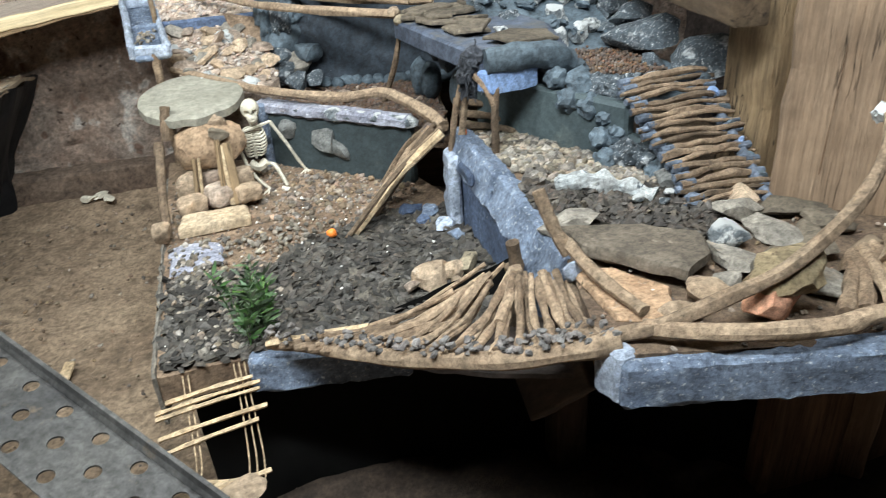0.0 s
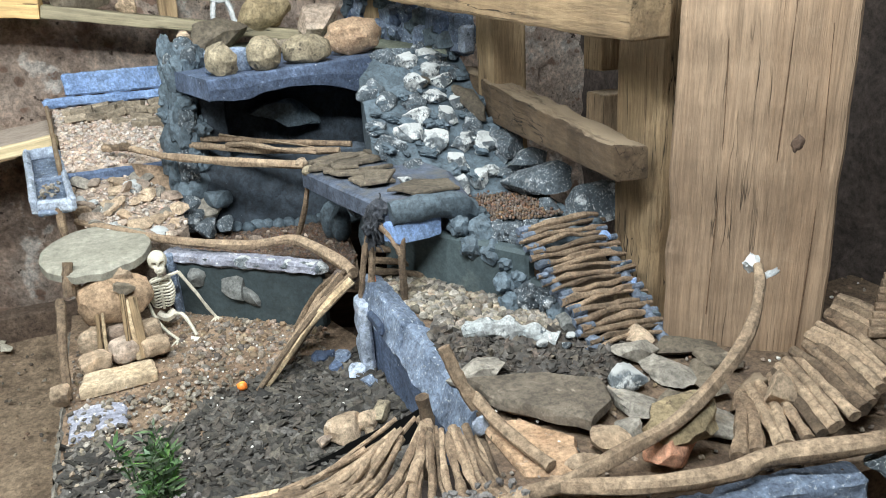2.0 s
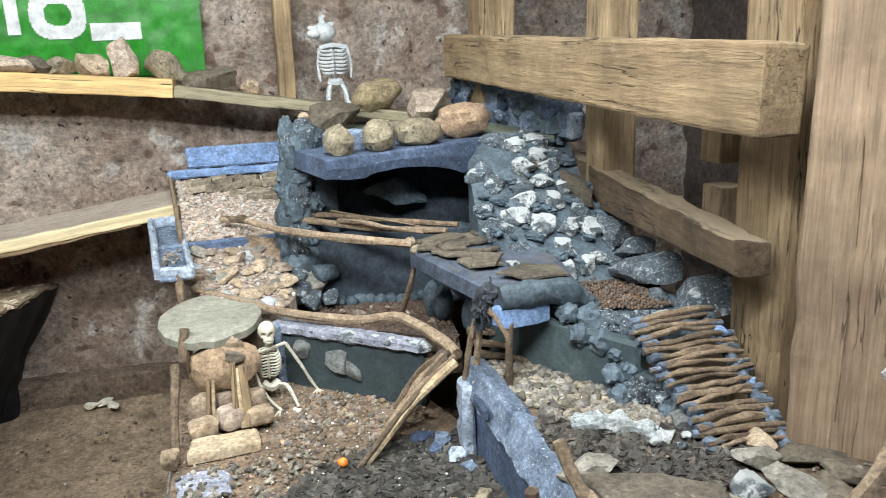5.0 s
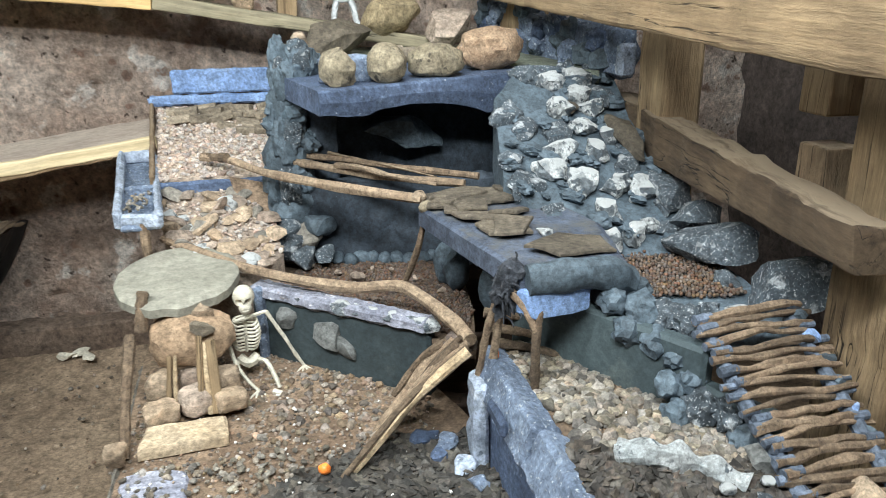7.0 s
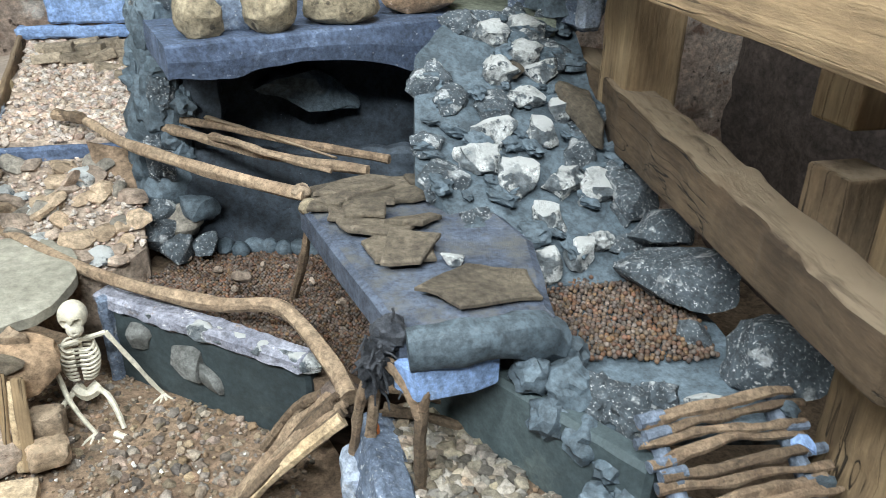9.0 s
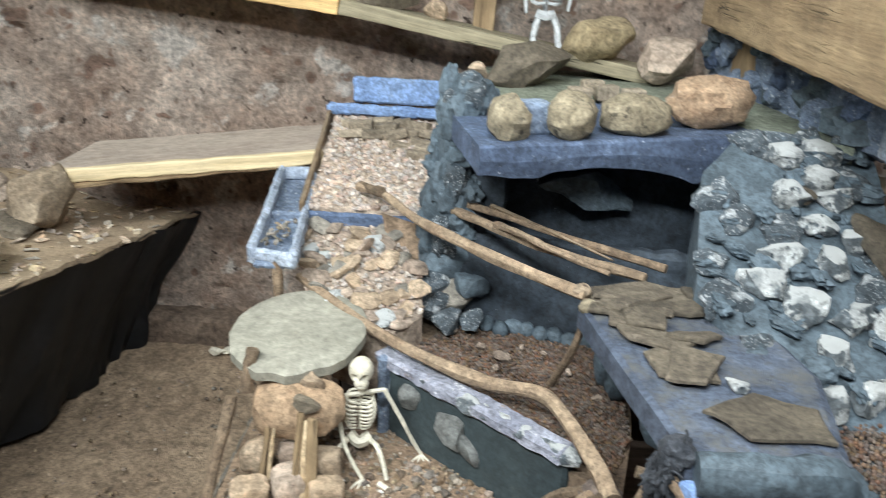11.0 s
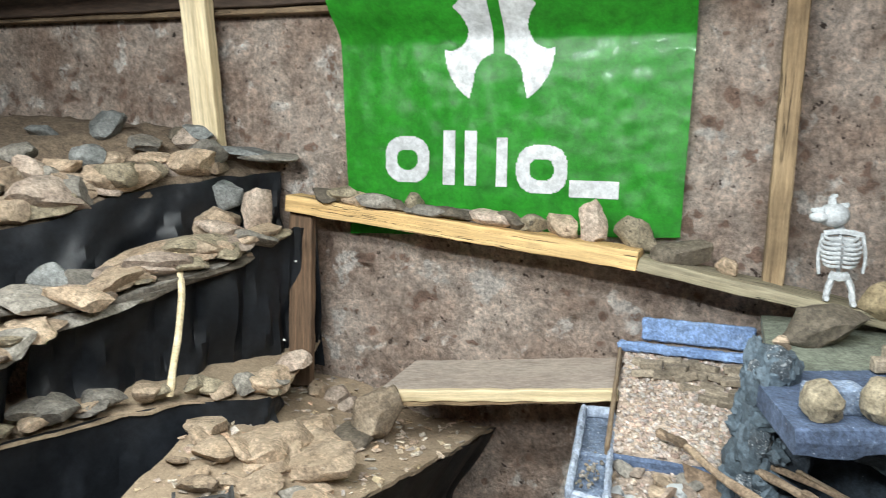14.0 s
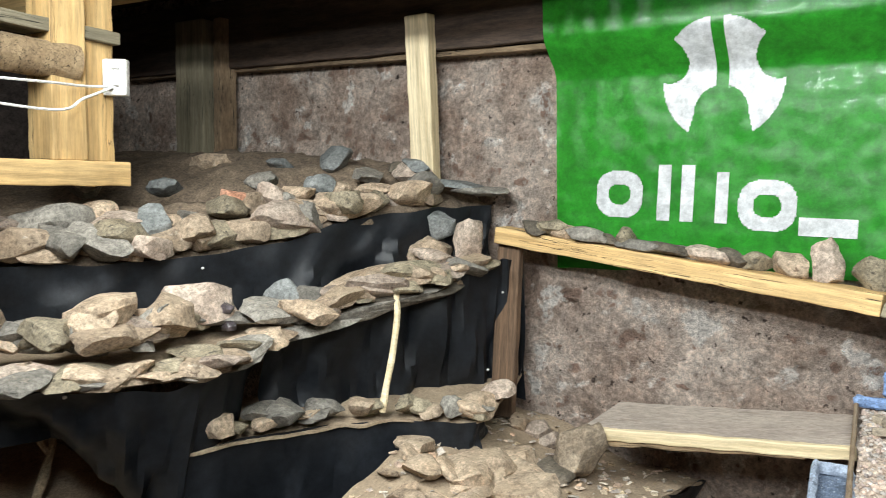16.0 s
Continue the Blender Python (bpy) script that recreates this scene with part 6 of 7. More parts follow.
single("rust_patch", slab_bm([(0.385, 0.82), (0.44, 0.79), (0.49, 0.72), (0.45, 0.66), (0.39, 0.68)], 0.01, 3, 0.006), mat("ochre_sand", (0.28, 0.175, 0.105), (0.38, 0.26, 0.17), 9, 110, 0.95, 0.5, (0.68, 0.63, 0.58), 0.35), "ochre and white stained sand patch", "patch", matrix=Matrix.Translation((0, 0, 0.557)))
rock((0.560, 0.618, 0.578), (0.085, 0.05, 0.045), 720, REDROCK, "broken red brick lump by the rail", 10, name="brick_lump", category="brick")
rock((0.588, 0.642, 0.605), (0.095, 0.07, 0.055), 721, YELLOWROCK, "yellow sponge like stone on the brick", 10, rough=0.2)
rock((0.745, 0.632, 0.60), (0.05, 0.045, 0.055), 722, SANDSTONE, "small orange brown cobble on the sticks", 10)
scatter("terrace_grit", "pebble", 500, over(RIGHT, shelf_h, 0.003), (0.004, 0.012), GRAVEL, "fine brown grit on the upper terrace", "gravel", 37)
scatter("terrace_white_grit", "pebble", 90, over(RIGHT, shelf_h, 0.008), (0.003, 0.009), WHITEBITS, "white crumbs on the upper terrace", "crumbs", 38)
for k, (pts, r, m) in enumerate((([(0.362, 0.862, 0.655), (0.372, 0.845, 0.615), (0.390, 0.82, 0.572)], 0.0085, DRIFT), ([(0.338, 0.90, 0.56), (0.345, 0.90, 0.50), (0.345, 0.90, 0.40)], 0.010, STICK))):
    single("peg", tube_bm(pts, r, r * 1.2, 210 + k), m, "short bare peg at the beam end", "stick", "pegs")
rock((0.385, 0.80, 0.555), (0.03, 0.03, 0.04), 725, PALEBLUE, "pale blue filler lump at the beam end", 0, sub=2)

# front fan of sticks and its rim
fan = thing("stick_fan", "fan of bare sticks laid from beam to curved rim", "stick ramp", (0.25, 0.8, 0.45))
RIM = [(-0.02, 0.985, 0.415), (0.06, 0.90, 0.44), (0.14, 0.80, 0.475), (0.23, 0.71, 0.512), (0.31, 0.665, 0.535), (0.375, 0.64, 0.553)]
rim_line = smooth_line(RIM, 12)
part("rim", tube_bm(RIM, 0.010, 0.014, 220, 10, 0.2), DRIFT, fan, "curved grey rim branch")
rngf = random.Random(12)
for k in range(38):
    f = 0.12 + 0.88 * k / 37
    e = rim_line[min(len(rim_line) - 1, int(f * (len(rim_line) - 1)))] + Vector((rngf.uniform(-0.008, 0.008), rngf.uniform(-0.004, 0.004), 0.012))
    root = Vector((0.338 + 0.045 * max(0, f - 0.7) / 0.3, 0.880 - 0.07 * max(0, f - 0.7) / 0.3 + rngf.uniform(-0.01, 0.01), 0.535 + rngf.uniform(-0.010, 0.014)))
    if f < 0.5:
        root = Vector((0.325 + rngf.uniform(-0.02, 0.015), 0.90 + rngf.uniform(-0.01, 0.03), 0.50 + 0.04 * f + rngf.uniform(-0.01, 0.01)))
    start = root.lerp(e, rngf.uniform(0.0, 0.42) ** 1.5)
    sag = Vector((0, 0, -0.022 + rngf.uniform(-0.006, 0.008)))
    r = rngf.uniform(0.0036, 0.0064)
    part("stick", tube_bm([start, start.lerp(e, 0.5) + sag, e], r, r * rngf.uniform(0.75, 1.2), 230 + k, 8, 0.3, 6, 0.004), rngf.choice([STICK, DRIFT, DRIFT]), fan)
part("stick", tube_bm([(0.345, 0.93, 0.50), (0.33, 0.86, 0.53), (0.27, 0.77, 0.520)], 0.009, 0.008, 262, 8, 0.2), DRIFT, fan, "thick dark stick")
part("stick", tube_bm([(0.39, 0.83, 0.585), (0.40, 0.76, 0.572), (0.42, 0.67, 0.565)], 0.009, 0.008, 263, 8, 0.2), DRIFT, fan)
for k in range(5):
    part("flat_stick", tube_bm([(-0.03 + 0.02 * k, 0.975 - 0.02 * k, 0.42 + 0.006 * k), (0.04 + 0.02 * k, 0.95 - 0.02 * k, 0.435 + 0.006 * k), (0.12 + 0.03 * k, 0.92 - 0.02 * k, 0.45 + 0.008 * k)], 0.006, 0.008, 264 + k, 7, 0.2), PALESTICK if k == 0 else STICK, fan)
scatter("rim_crumbs", "pebble", 200, lambda r: tuple(r.choice(rim_line) + Vector((r.gauss(0, 0.010), r.gauss(0.008, 0.008), 0.012 + abs(r.gauss(0, 0.006))))), (0.006, 0.016), mat("grey_glue_crumbs", (0.10, 0.09, 0.085), (0.20, 0.185, 0.18), 20, 120, 0.8, 0.4, vary=0.4, island=True), "grey glue and grit along the rim", "grit", 39)
single("fan_base", terrain_bm([(0.04, 0.99), (0.12, 0.90), (0.20, 0.80), (0.28, 0.73), (0.38, 0.68), (0.40, 0.84), (0.38, 0.95)], lambda x, y: 0.385 + max(0, min(1, (1.0 - y) / 0.35)) * 0.10, 0.02, 0.008, 0.004, 41), DARKWALL, "dirt ramp under the fan of sticks", "ramp")
front = thing("front_foam", "blue painted foam front edge of the upper terrace", "edge", (0.5, 0.57, 0.48))
foam("face", (0.365, 0.622, 0.480), (0.76, 0.512, 0.490), 0.04, 0.065, BLUE, "", parent=front, seed=121, rough=0.004)
foam("corner", (0.362, 0.66, 0.478), (0.372, 0.615, 0.478), 0.03, 0.075, PALEBLUE, "pale blue corner", parent=front, seed=122, rough=0.003)
beam("brace", (0.36, 0.70, 0.505), (0.345, 0.86, 0.32), 0.03, 0.10, DARKWOOD, "dark brace below", parent=front, seed=123)
for k, (x, y, s, m) in enumerate(((0.36, 1.115, 0.06, SANDSTONE), (0.262, 1.098, 0.085, SANDSTONE), (0.225, 1.085, 0.04, PINKSTONE), (0.335, 1.125, 0.055, OLIVE), (0.30, 1.07, 0.03, SANDSTONE))):
    rock((x if k else 0.30, y, 0.405), (s, s * 0.62, s * 0.5), 730 + k, m, "pale stone lying by the sticks", k * 20, group="terrace stones")
beam("under_post", (0.90, 0.80, 0.0), (0.90, 0.80, 0.50), 0.30, 0.05, BROWNBOARD, "wide dark brown board standing under the terrace", "board", seed=124)
beam("under_post", (0.47, 0.98, 0.0), (0.47, 0.98, 0.50), 0.06, 0.06, DARKWOOD, "dark post under the terrace", "post", seed=125)
# added curtain: blocks light and paints the void under the terrace black
single("sheet", curtain_bm([(-0.17, 1.10, 0.36), (0.10, 1.06, 0.37), (0.36, 1.03, 0.45), (0.55, 0.98, 0.52), (0.80, 0.80, 0.52)], [0.36, 0.37, 0.45, 0.52, 0.52], 0.02, 12), VOIDBLACK, "added black curtain for the shade beneath the terrace front", "sheet")

# branches at the post
single("hook_branch", tube_bm([(0.375, 0.645, 0.560), (0.417, 0.628, 0.572), (0.49, 0.620, 0.597), (0.566, 0.616, 0.622), (0.652, 0.631, 0.668), (0.705, 0.655, 0.698), (0.733, 0.675, 0.735), (0.752, 0.70, 0.755)], 0.0105, 0.007, 270, 10, 0.14), DRIFT, "long curved bare branch rising to the post", "branch")
rock((0.757, 0.716, 0.752), (0.026, 0.026, 0.03), 740, GREYBONE, "white glue blob fixing the branch to the post", 0, name="glue_blob", category="glue", rough=0.35)
rock((0.772, 0.70, 0.738), (0.04, 0.012, 0.008), 741, GREYBONE, "pale glue string beside the blob", 20, name="glue_blob", category="glue", rough=0.35)
single("rail_branch", tube_bm([(0.40, 0.638, 0.568), (0.46, 0.595, 0.575), (0.524, 0.561, 0.582), (0.60, 0.552, 0.578), (0.655, 0.550, 0.582), (0.756, 0.504, 0.598), (0.86, 0.49, 0.605)], 0.010, 0.013, 271, 10, 0.16), DRIFT, "long grey rail branch along the front edge", "branch")
bridge = thing("stick_bridge", "curved bridge of thick dry sticks behind the rail", "bridge", (0.85, 0.6, 0.58))
rngv = random.Random(15)
for k in range(20):
    f = k / 19
    far = Vector((0.715 + 0.27 * f, 0.675 + 0.03 * f + 0.05 * f * f, 0.572 + 0.06 * f))
    near = Vector((0.635 + 0.36 * f, 0.575 - 0.045 * math.sin(f * 2.4) + 0.12 * f * f, 0.572 + 0.045 * f))
    r = rngv.uniform(0.007, 0.0105)
    part("stick", tube_bm([near + Vector((rngv.uniform(-0.01, 0.01), 0, 0)), near.lerp(far, 0.5) + Vector((0, 0, 0.008)), far + Vector((rngv.uniform(-0.01, 0.01), 0, 0.004))], r, r * 0.85, 280 + k, 8, 0.22), rngv.choice([STICK, DRIFT]), bridge)
for k in range(9):
    f = k / 8
    a, b = Vector((0.93 + 0.14 * f, 0.66 + 0.09 * f, 0.63 + 0.035 * f)), Vector((1.0 + 0.16 * f, 0.60 + 0.07 * f, 0.625 + 0.03 * f))
    part("stick", tube_bm([a, (a + b) / 2 + Vector((0, 0, 0.006)), b], 0.008, 0.007, 300 + k, 8, 0.22), STICK, bridge)
rock((0.80, 0.50, 0.575), (0.10, 0.05, 0.035), 742, FROST, "white flecked dark lump under the rail", 10)
rock((0.86, 0.505, 0.60), (0.05, 0.04, 0.04), 743, SANDSTONE, "brown knot of glue at the rail end", 10)

# added mound whose dark colour stands for the shaded floor at the terrace
single("soil_mound", terrain_bm([(-0.15, 1.04), (-0.02, 0.93), (0.1, 0.8), (0.3, 0.6), (0.6, 0.4), (1.3, 0.3), (1.3, 1.0), (0.5, 1.1)], lambda x, y: 0.035 + 0.02 * nz(x, y, 0, 7), 0.03, 0.05, 0.012, 43), SHADEDIRT, "low dirt mound darkened for the floor's shade before the terrace", "soil", kind="structure")

# added patch, painted dark as the shade seen through the ramp's holes
single("soil_patch", terrain_bm([(-0.95, 1.5), (-0.55, 1.12), (-0.25, 0.85), (-0.12, 0.6), (-0.35, 0.3), (-1.4, 0.7), (-1.4, 1.4)], lambda x, y: 0.022 + 0.015 * nz(x, y, 0, 7), 0.03, 0.04, 0.010, 44), SHADEDIRT, "dirt patch darkened for the shade under the steel ramp", "soil", kind="structure")

# plastic plant
plant = thing("plastic_plant", "small dark green plastic bush in the slate chips", "plant", (-0.045, 1.05, 0.39))
bmp = bmesh.new()
rngq = random.Random(3)
stems = []
for k in range(16):
    b0 = Vector((-0.045 + rngq.uniform(-0.03, 0.035), 1.06 + rngq.uniform(-0.035, 0.045), 0.39))
    t0 = b0 + Vector((rngq.uniform(-0.035, 0.02), rngq.uniform(-0.02, 0.03), rngq.uniform(0.045, 0.105)))
    stems.append((b0, t0))
    tube_bm([b0, (b0 + t0) / 2 + Vector((rngq.uniform(-0.006, 0.006), 0, 0.004)), t0], 0.0013, 0.0008, k, 5, 0.1, 3, 0, bmp)
part("stems", bmp, LEAF, plant)
bml = bmesh.new()
for b0, t0 in stems:
    for j in range(26):
        c = b0.lerp(t0, 0.2 + 0.8 * j / 25)
        d = Vector((rngq.gauss(0, 1), rngq.gauss(0, 1), rngq.uniform(0.1, 1.2))).normalized()
        s = d.cross(Vector((rngq.gauss(0, 1), rngq.gauss(0, 1), rngq.gauss(0, 1)))).normalized()
        ln, wd = rngq.uniform(0.016, 0.034), rngq.uniform(0.0022, 0.0040)
        n = d.cross(s) * 0.0012
        q = [c, c + d * ln * 0.5 + s * wd + n, c + d * ln, c + d * ln * 0.5 - s * wd + n]
        bml.faces.new([bml.verts.new(p) for p in q])
tagged(part("leaves", bml, LEAF, plant), kind="stuff")

# rope bridge and steel ramp
rope = thing("rope_bridge", "twine bridge with split pale wood rungs", "rope bridge", (-0.12, 0.93, 0.35))
for x0, x1 in ((-0.163, -0.150), (-0.155, -0.143), (-0.086, -0.078), (-0.078, -0.068), (-0.070, -0.058)):
    part("twine", tube_bm([(x0, 1.005, 0.378), (x0 + 0.003, 0.95, 0.355), (x1 - 0.003, 0.86, 0.325), (x1, 0.76, 0.365)], 0.0012, 0.0012, 1, 6, 0.05), TWINE, rope)
for k, (y, z, xl, xr, dz) in enumerate(((0.968, 0.366, -0.190, -0.060, 0.004), (0.955, 0.362, -0.205, -0.050, 0.006), (0.945, 0.358, -0.205, -0.052, 0.005), (0.918, 0.344, -0.203, -0.045, 0.006), (0.897, 0.336, -0.198, -0.060, 0.008), (0.800, 0.338, -0.185, -0.07, -0.02), (0.79, 0.340, -0.17, -0.055, 0.0), (0.775, 0.350, -0.165, -0.05, 0.006))):
    part("rung", tube_bm([(xl, y - 0.006, z - dz), ((xl + xr) / 2, y, z + 0.002), (xr, y + 0.006, z + dz)], 0.0055, 0.0048, 320 + k, 6, 0.25, flat=0.6), PALESTICK, rope)
rock((-0.095, 0.735, 0.372), (0.07, 0.05, 0.02), 744, SANDSTONE, "flat orange sandstone at the ramp end", 10)


def ramp_bm():
    """A pressed steel plank with rows of round holes, along local x, width 0.16."""
    length, w = 1.42, 0.12
    bm = bmesh.new()
    holes = []
    cell = 0.0385
    n = int(length / cell)
    for i in range(n):
        for j in range(3):
            cx, cy = (i + 0.5) * cell, (j - 1) * cell
            ring, outer = [], []
            for k in range(12):
                a = 2 * math.pi * (k + 0.5) / 12
                c, s = math.cos(a), math.sin(a)
                m = max(abs(c), abs(s))
                r = 0.011 if (i + j) % 2 == 0 else 0.0
                outer.append(bm.verts.new((cx + c / m * cell / 2, cy + s / m * cell / 2, 0)))
                if r:
                    ring.append(bm.verts.new((cx + c * r, cy + s * r, 0)))
            if ring:
                for k in range(12):
                    bm.faces.new((outer[k], outer[(k + 1) % 12], ring[(k + 1) % 12], ring[k]))
            else:
                bm.faces.new(outer)
    L = n * cell
    for s in (-1, 1):
        q = [bm.verts.new(p) for p in ((0, s * 0.0575, 0), (L, s * 0.0575, 0), (L, s * 0.061, 0.02), (0, s * 0.061, 0.02))]
        bm.faces.new(q)
        q2 = [bm.verts.new(p) for p in ((0, s * 0.061, 0.02), (L, s * 0.061, 0.02), (L, s * 0.067, 0.02), (0, s * 0.067, 0.02))]
        bm.faces.new(q2)
    bmesh.ops.remove_doubles(bm, verts=bm.verts, dist=0.0004)
    bmesh.ops.solidify(bm, geom=bm.faces[:], thickness=0.003)
    return bm


single("steel_ramp", ramp_bm(), STEEL, "dusty perforated steel plank used as a ramp", "ramp", "", "", False, along((-1.025, 1.718, 0.600), (-0.168, 0.682, 0.385)))
for k, (x, y) in enumerate(((-0.56, 2.58), (-0.52, 2.60), (-0.49, 2.56))):
    rock((x, y, 0.055), (0.06, 0.03, 0.02), 750 + k, BONE, "white plaster scrap on the dirt floor", k * 50, name="scrap", category="scrap", sub=2, rough=0.3)
for k, (x, y) in enumerate(((0.18, 0.98), (0.30, 1.02), (0.42, 1.0), (0.06, 1.05), (0.5, 1.06))):
    rock((x, y, 0.012), (0.035, 0.02, 0.012), 760 + k, BONE, "white scrap lying on the floor under the terrace", k * 60, name="scrap", category="scrap", sub=2, rough=0.3)
beam("wood_chip", (-0.52, 1.52, 0.02), (-0.50, 1.64, 0.03), 0.025, 0.008, PALESTICK, "split wood scrap on the dirt floor", "scrap", seed=5)

# ---- left: rock tiers on black tarp ----
def table_z(x, y):
    k = max(0, min(1, (2.7 - y) / 1.0))
    mound = 0.10 * max(0, min(1, (-0.86 - x) / 0.28)) * max(0, min(1, (y - 1.62) / 0.25))
    return 0.462 + 0.108 * k + mound + 0.012 * nz(x, y, 0, 6)


TABLE = [(-0.62, 2.68), (-0.775, 1.70), (-1.0, 1.52), (-1.22, 1.46), (-1.20, 1.95), (-1.30, 2.10), (-1.35, 2.68)]
single("sand_table", terrain_bm(TABLE, table_z, 0.022, 0.012, 0.008, 51), SAND, "sand covered lowest tier of the rock garden", "table")
scatter("sand_crumbs", "chip", 500, over(TABLE, table_z, 0.004), (0.006, 0.030), mat("sand_flakes", (0.42, 0.32, 0.225), (0.52, 0.41, 0.30), 20, 120, 0.95, 0.4, vary=0.3, island=True), "flaky sandstone crumbs on the sand", "crumbs", 52, 14)
single("tarp", curtain_bm([(-0.615, 2.69, 0.460), (-0.66, 2.40, 0.488), (-0.72, 2.05, 0.53), (-0.775, 1.71, 0.568)], [0.44, 0.48, 0.5, 0.5], 0.05, 3, lean=0.22), TARP, "black tarp hanging from the lowest tier", "tarp")
single("tarp", curtain_bm([(-0.78, 1.70, 0.545), (-0.95, 1.62, 0.545), (-1.15, 1.55, 0.56), (-1.5, 1.45, 0.60)], 0.52, 0.06, 4, lean=0.15), TARP, "black tarp hanging in the dark under the ramp", "tarp")
beam("front_board", (-1.30, 1.47, 0.535), (-0.775, 1.70, 0.548), 0.03, 0.05, PALEPINE, "pale pine front board of the lowest tier", "board", seed=131)

T1 = [(-1.20, 2.50), (-1.07, 2.12), (-1.28, 1.945), (-1.42, 1.70), (-1.50, 1.45), (-1.75, 1.40), (-1.75, 2.68), (-1.25, 2.68)]
single("tier", terrain_bm(T1, lambda x, y: 0.705 + 0.01 * nz(x, y, 0, 8), 0.025, 0.008, 0.008, 53), SAND, "dusty middle tier ledge", "tier")
T2 = [(-1.29, 2.60), (-1.37, 2.30), (-1.45, 2.10), (-1.54, 1.75), (-1.42, 1.42), (-1.52, 1.18), (-1.75, 0.95), (-2.3, 0.95), (-2.3, 2.68), (-1.30, 2.68)]


def t2_z(x, y):
    return 0.92 + 0.12 * max(0, min(1, (y - 1.5) / 0.9)) + 0.012 * nz(x, y, 0, 8)


single("tier", terrain_bm(T2, t2_z, 0.025, 0.008, 0.008, 54), SAND, "dusty stone covered upper tier ledge", "tier")
T3 = [(-1.40, 2.68), (-1.46, 2.50), (-1.60, 2.22), (-1.78, 1.88), (-1.92, 1.52), (-2.10, 1.25), (-2.9, 1.25), (-3.6, 2.68)]


def t3_z(x, y):
    d = nearest(x, y, T3[:6] + [(-2.9, 1.25)])[0]
    edge = float(np.interp(y, (1.4, 1.8, 2.25, 2.5), (1.115, 1.13, 1.24, 1.27)))
    return edge + 0.10 * min(1, d / 0.18) + 0.18 * min(0.5, d) + 0.015 * nz(x, y, 0, 7)


single("tier", terrain_bm(T3, t3_z, 0.03, 0.008, 0.02, 55), DUST, "dusty top tier reaching the concrete wall", "tier")
single("tarp", curtain_bm([(-1.12, 2.19, 0.700), (-1.10, 2.09, 0.700), (-1.29, 1.935, 0.705), (-1.43, 1.69, 0.710), (-1.52, 1.40, 0.71)], [0.06, 0.15, 0.24, 0.32, 0.42], 0.03, 5), TARP, "black tarp face below the middle tier", "tarp")
single("tarp", curtain_bm([(-1.245, 2.62, 1.12), (-1.275, 2.50, 1.10), (-1.37, 2.26, 1.045), (-1.47, 2.05, 1.00), (-1.56, 1.75, 0.955)], [0.50, 0.46, 0.38, 0.33, 0.28], 0.06, 6), TARP, "black tarp face with soft folds below the upper tier", "tarp")
single("tarp", curtain_bm([(-1.56, 1.76, 0.93), (-1.43, 1.42, 0.895), (-1.53, 1.17, 0.91), (-1.76, 0.93, 0.92), (-2.2, 0.85, 0.93)], [0.42, 0.42, 0.17, 0.08, 0.06], 0.07, 7, lean=0.12), TARP, "black tarp sagging below the stone ledge", "tarp")
single("tarp", curtain_bm([(-1.39, 2.64, 1.285), (-1.455, 2.49, 1.275), (-1.59, 2.22, 1.245), (-1.765, 1.86, 1.15), (-1.905, 1.50, 1.125), (-2.12, 1.2, 1.12)], [0.20, 0.22, 0.22, 0.24, 0.24, 0.25], 0.045, 8), TARP, "black tarp face below the top tier", "tarp")
single("tarp", curtain_bm([(-3.5, 2.655, 1.42), (-2.6, 2.655, 1.42), (-1.75, 2.655, 1.41)], 0.12, 0.008, 9), TARP, "black tarp strip behind the top tier", "tarp")
beam("brown_board", (-1.215, 2.46, 0.60), (-1.28, 2.60, 1.20), 0.085, 0.03, BROWNBOARD, "leaning brown board at the tier end", "board", seed=133)
for k, (x, y, z) in enumerate(((-1.262, 2.518, 1.0), (-1.27, 2.45, 0.75), (-1.53, 1.175, 0.90), (-1.48, 1.30, 0.885), (-1.66, 1.05, 0.915), (-1.675, 2.05, 1.15), (-1.81, 1.74, 1.10))):
    single("tack", rock_bm((0.010, 0.010, 0.008), k, 2, 2), WHITEPLASTIC, "small white tack in the tarp", "tack", "tarp tacks", matrix=pose(x, y, z))


def row_of_rocks(line, count, size, kinds, label, seed, spread=0.03, up=0.4, stack=1, group="", flat=(0.35, 0.75)):
    """Stones set along a ledge line, more than one high where stacked."""
    rng = random.Random(seed)
    pts = smooth_line(line, 20)
    for k in range(count):
        f = (k + rng.uniform(0.1, 0.9)) / count
        p = pts[int(f * (len(pts) - 1))]
        s = rng.uniform(*size) * 1.2
        m = rng.choice(kinds)
        flatness = rng.uniform(*flat)
        lift = rng.randrange(stack) * s * 0.5
        rock((p.x + rng.gauss(0, spread), p.y + rng.gauss(0, spread), p.z + s * flatness * up + lift), (s * rng.uniform(1.0, 1.4), s, s * flatness), seed * 100 + k, m, label, rng.uniform(0, 360), rng.gauss(0, 9), rng.gauss(0, 9), "stone", "stone", group, 8, 3, 0.10, rng.choice((0.0, 0.3, 0.6)))


WARM = [SANDSTONE, SANDSTONE, PINKSTONE, SANDSTONE, SANDSTONE, OLIVE, GREYSTONE]
MIXED = [SANDSTONE, PINKSTONE, SANDSTONE, GREYSTONE, SANDSTONE, OLIVE, SANDSTONE, PINKSTONE, SANDSTONE]
row_of_rocks([(-1.52, 2.46, 1.285), (-1.65, 2.17, 1.245), (-1.82, 1.84, 1.155), (-1.96, 1.48, 1.135), (-2.12, 1.2, 1.13)], 32, (0.075, 0.15), MIXED, "natural stone lining the top tier edge", 81, 0.018, 0.45, 1, "top tier stones")
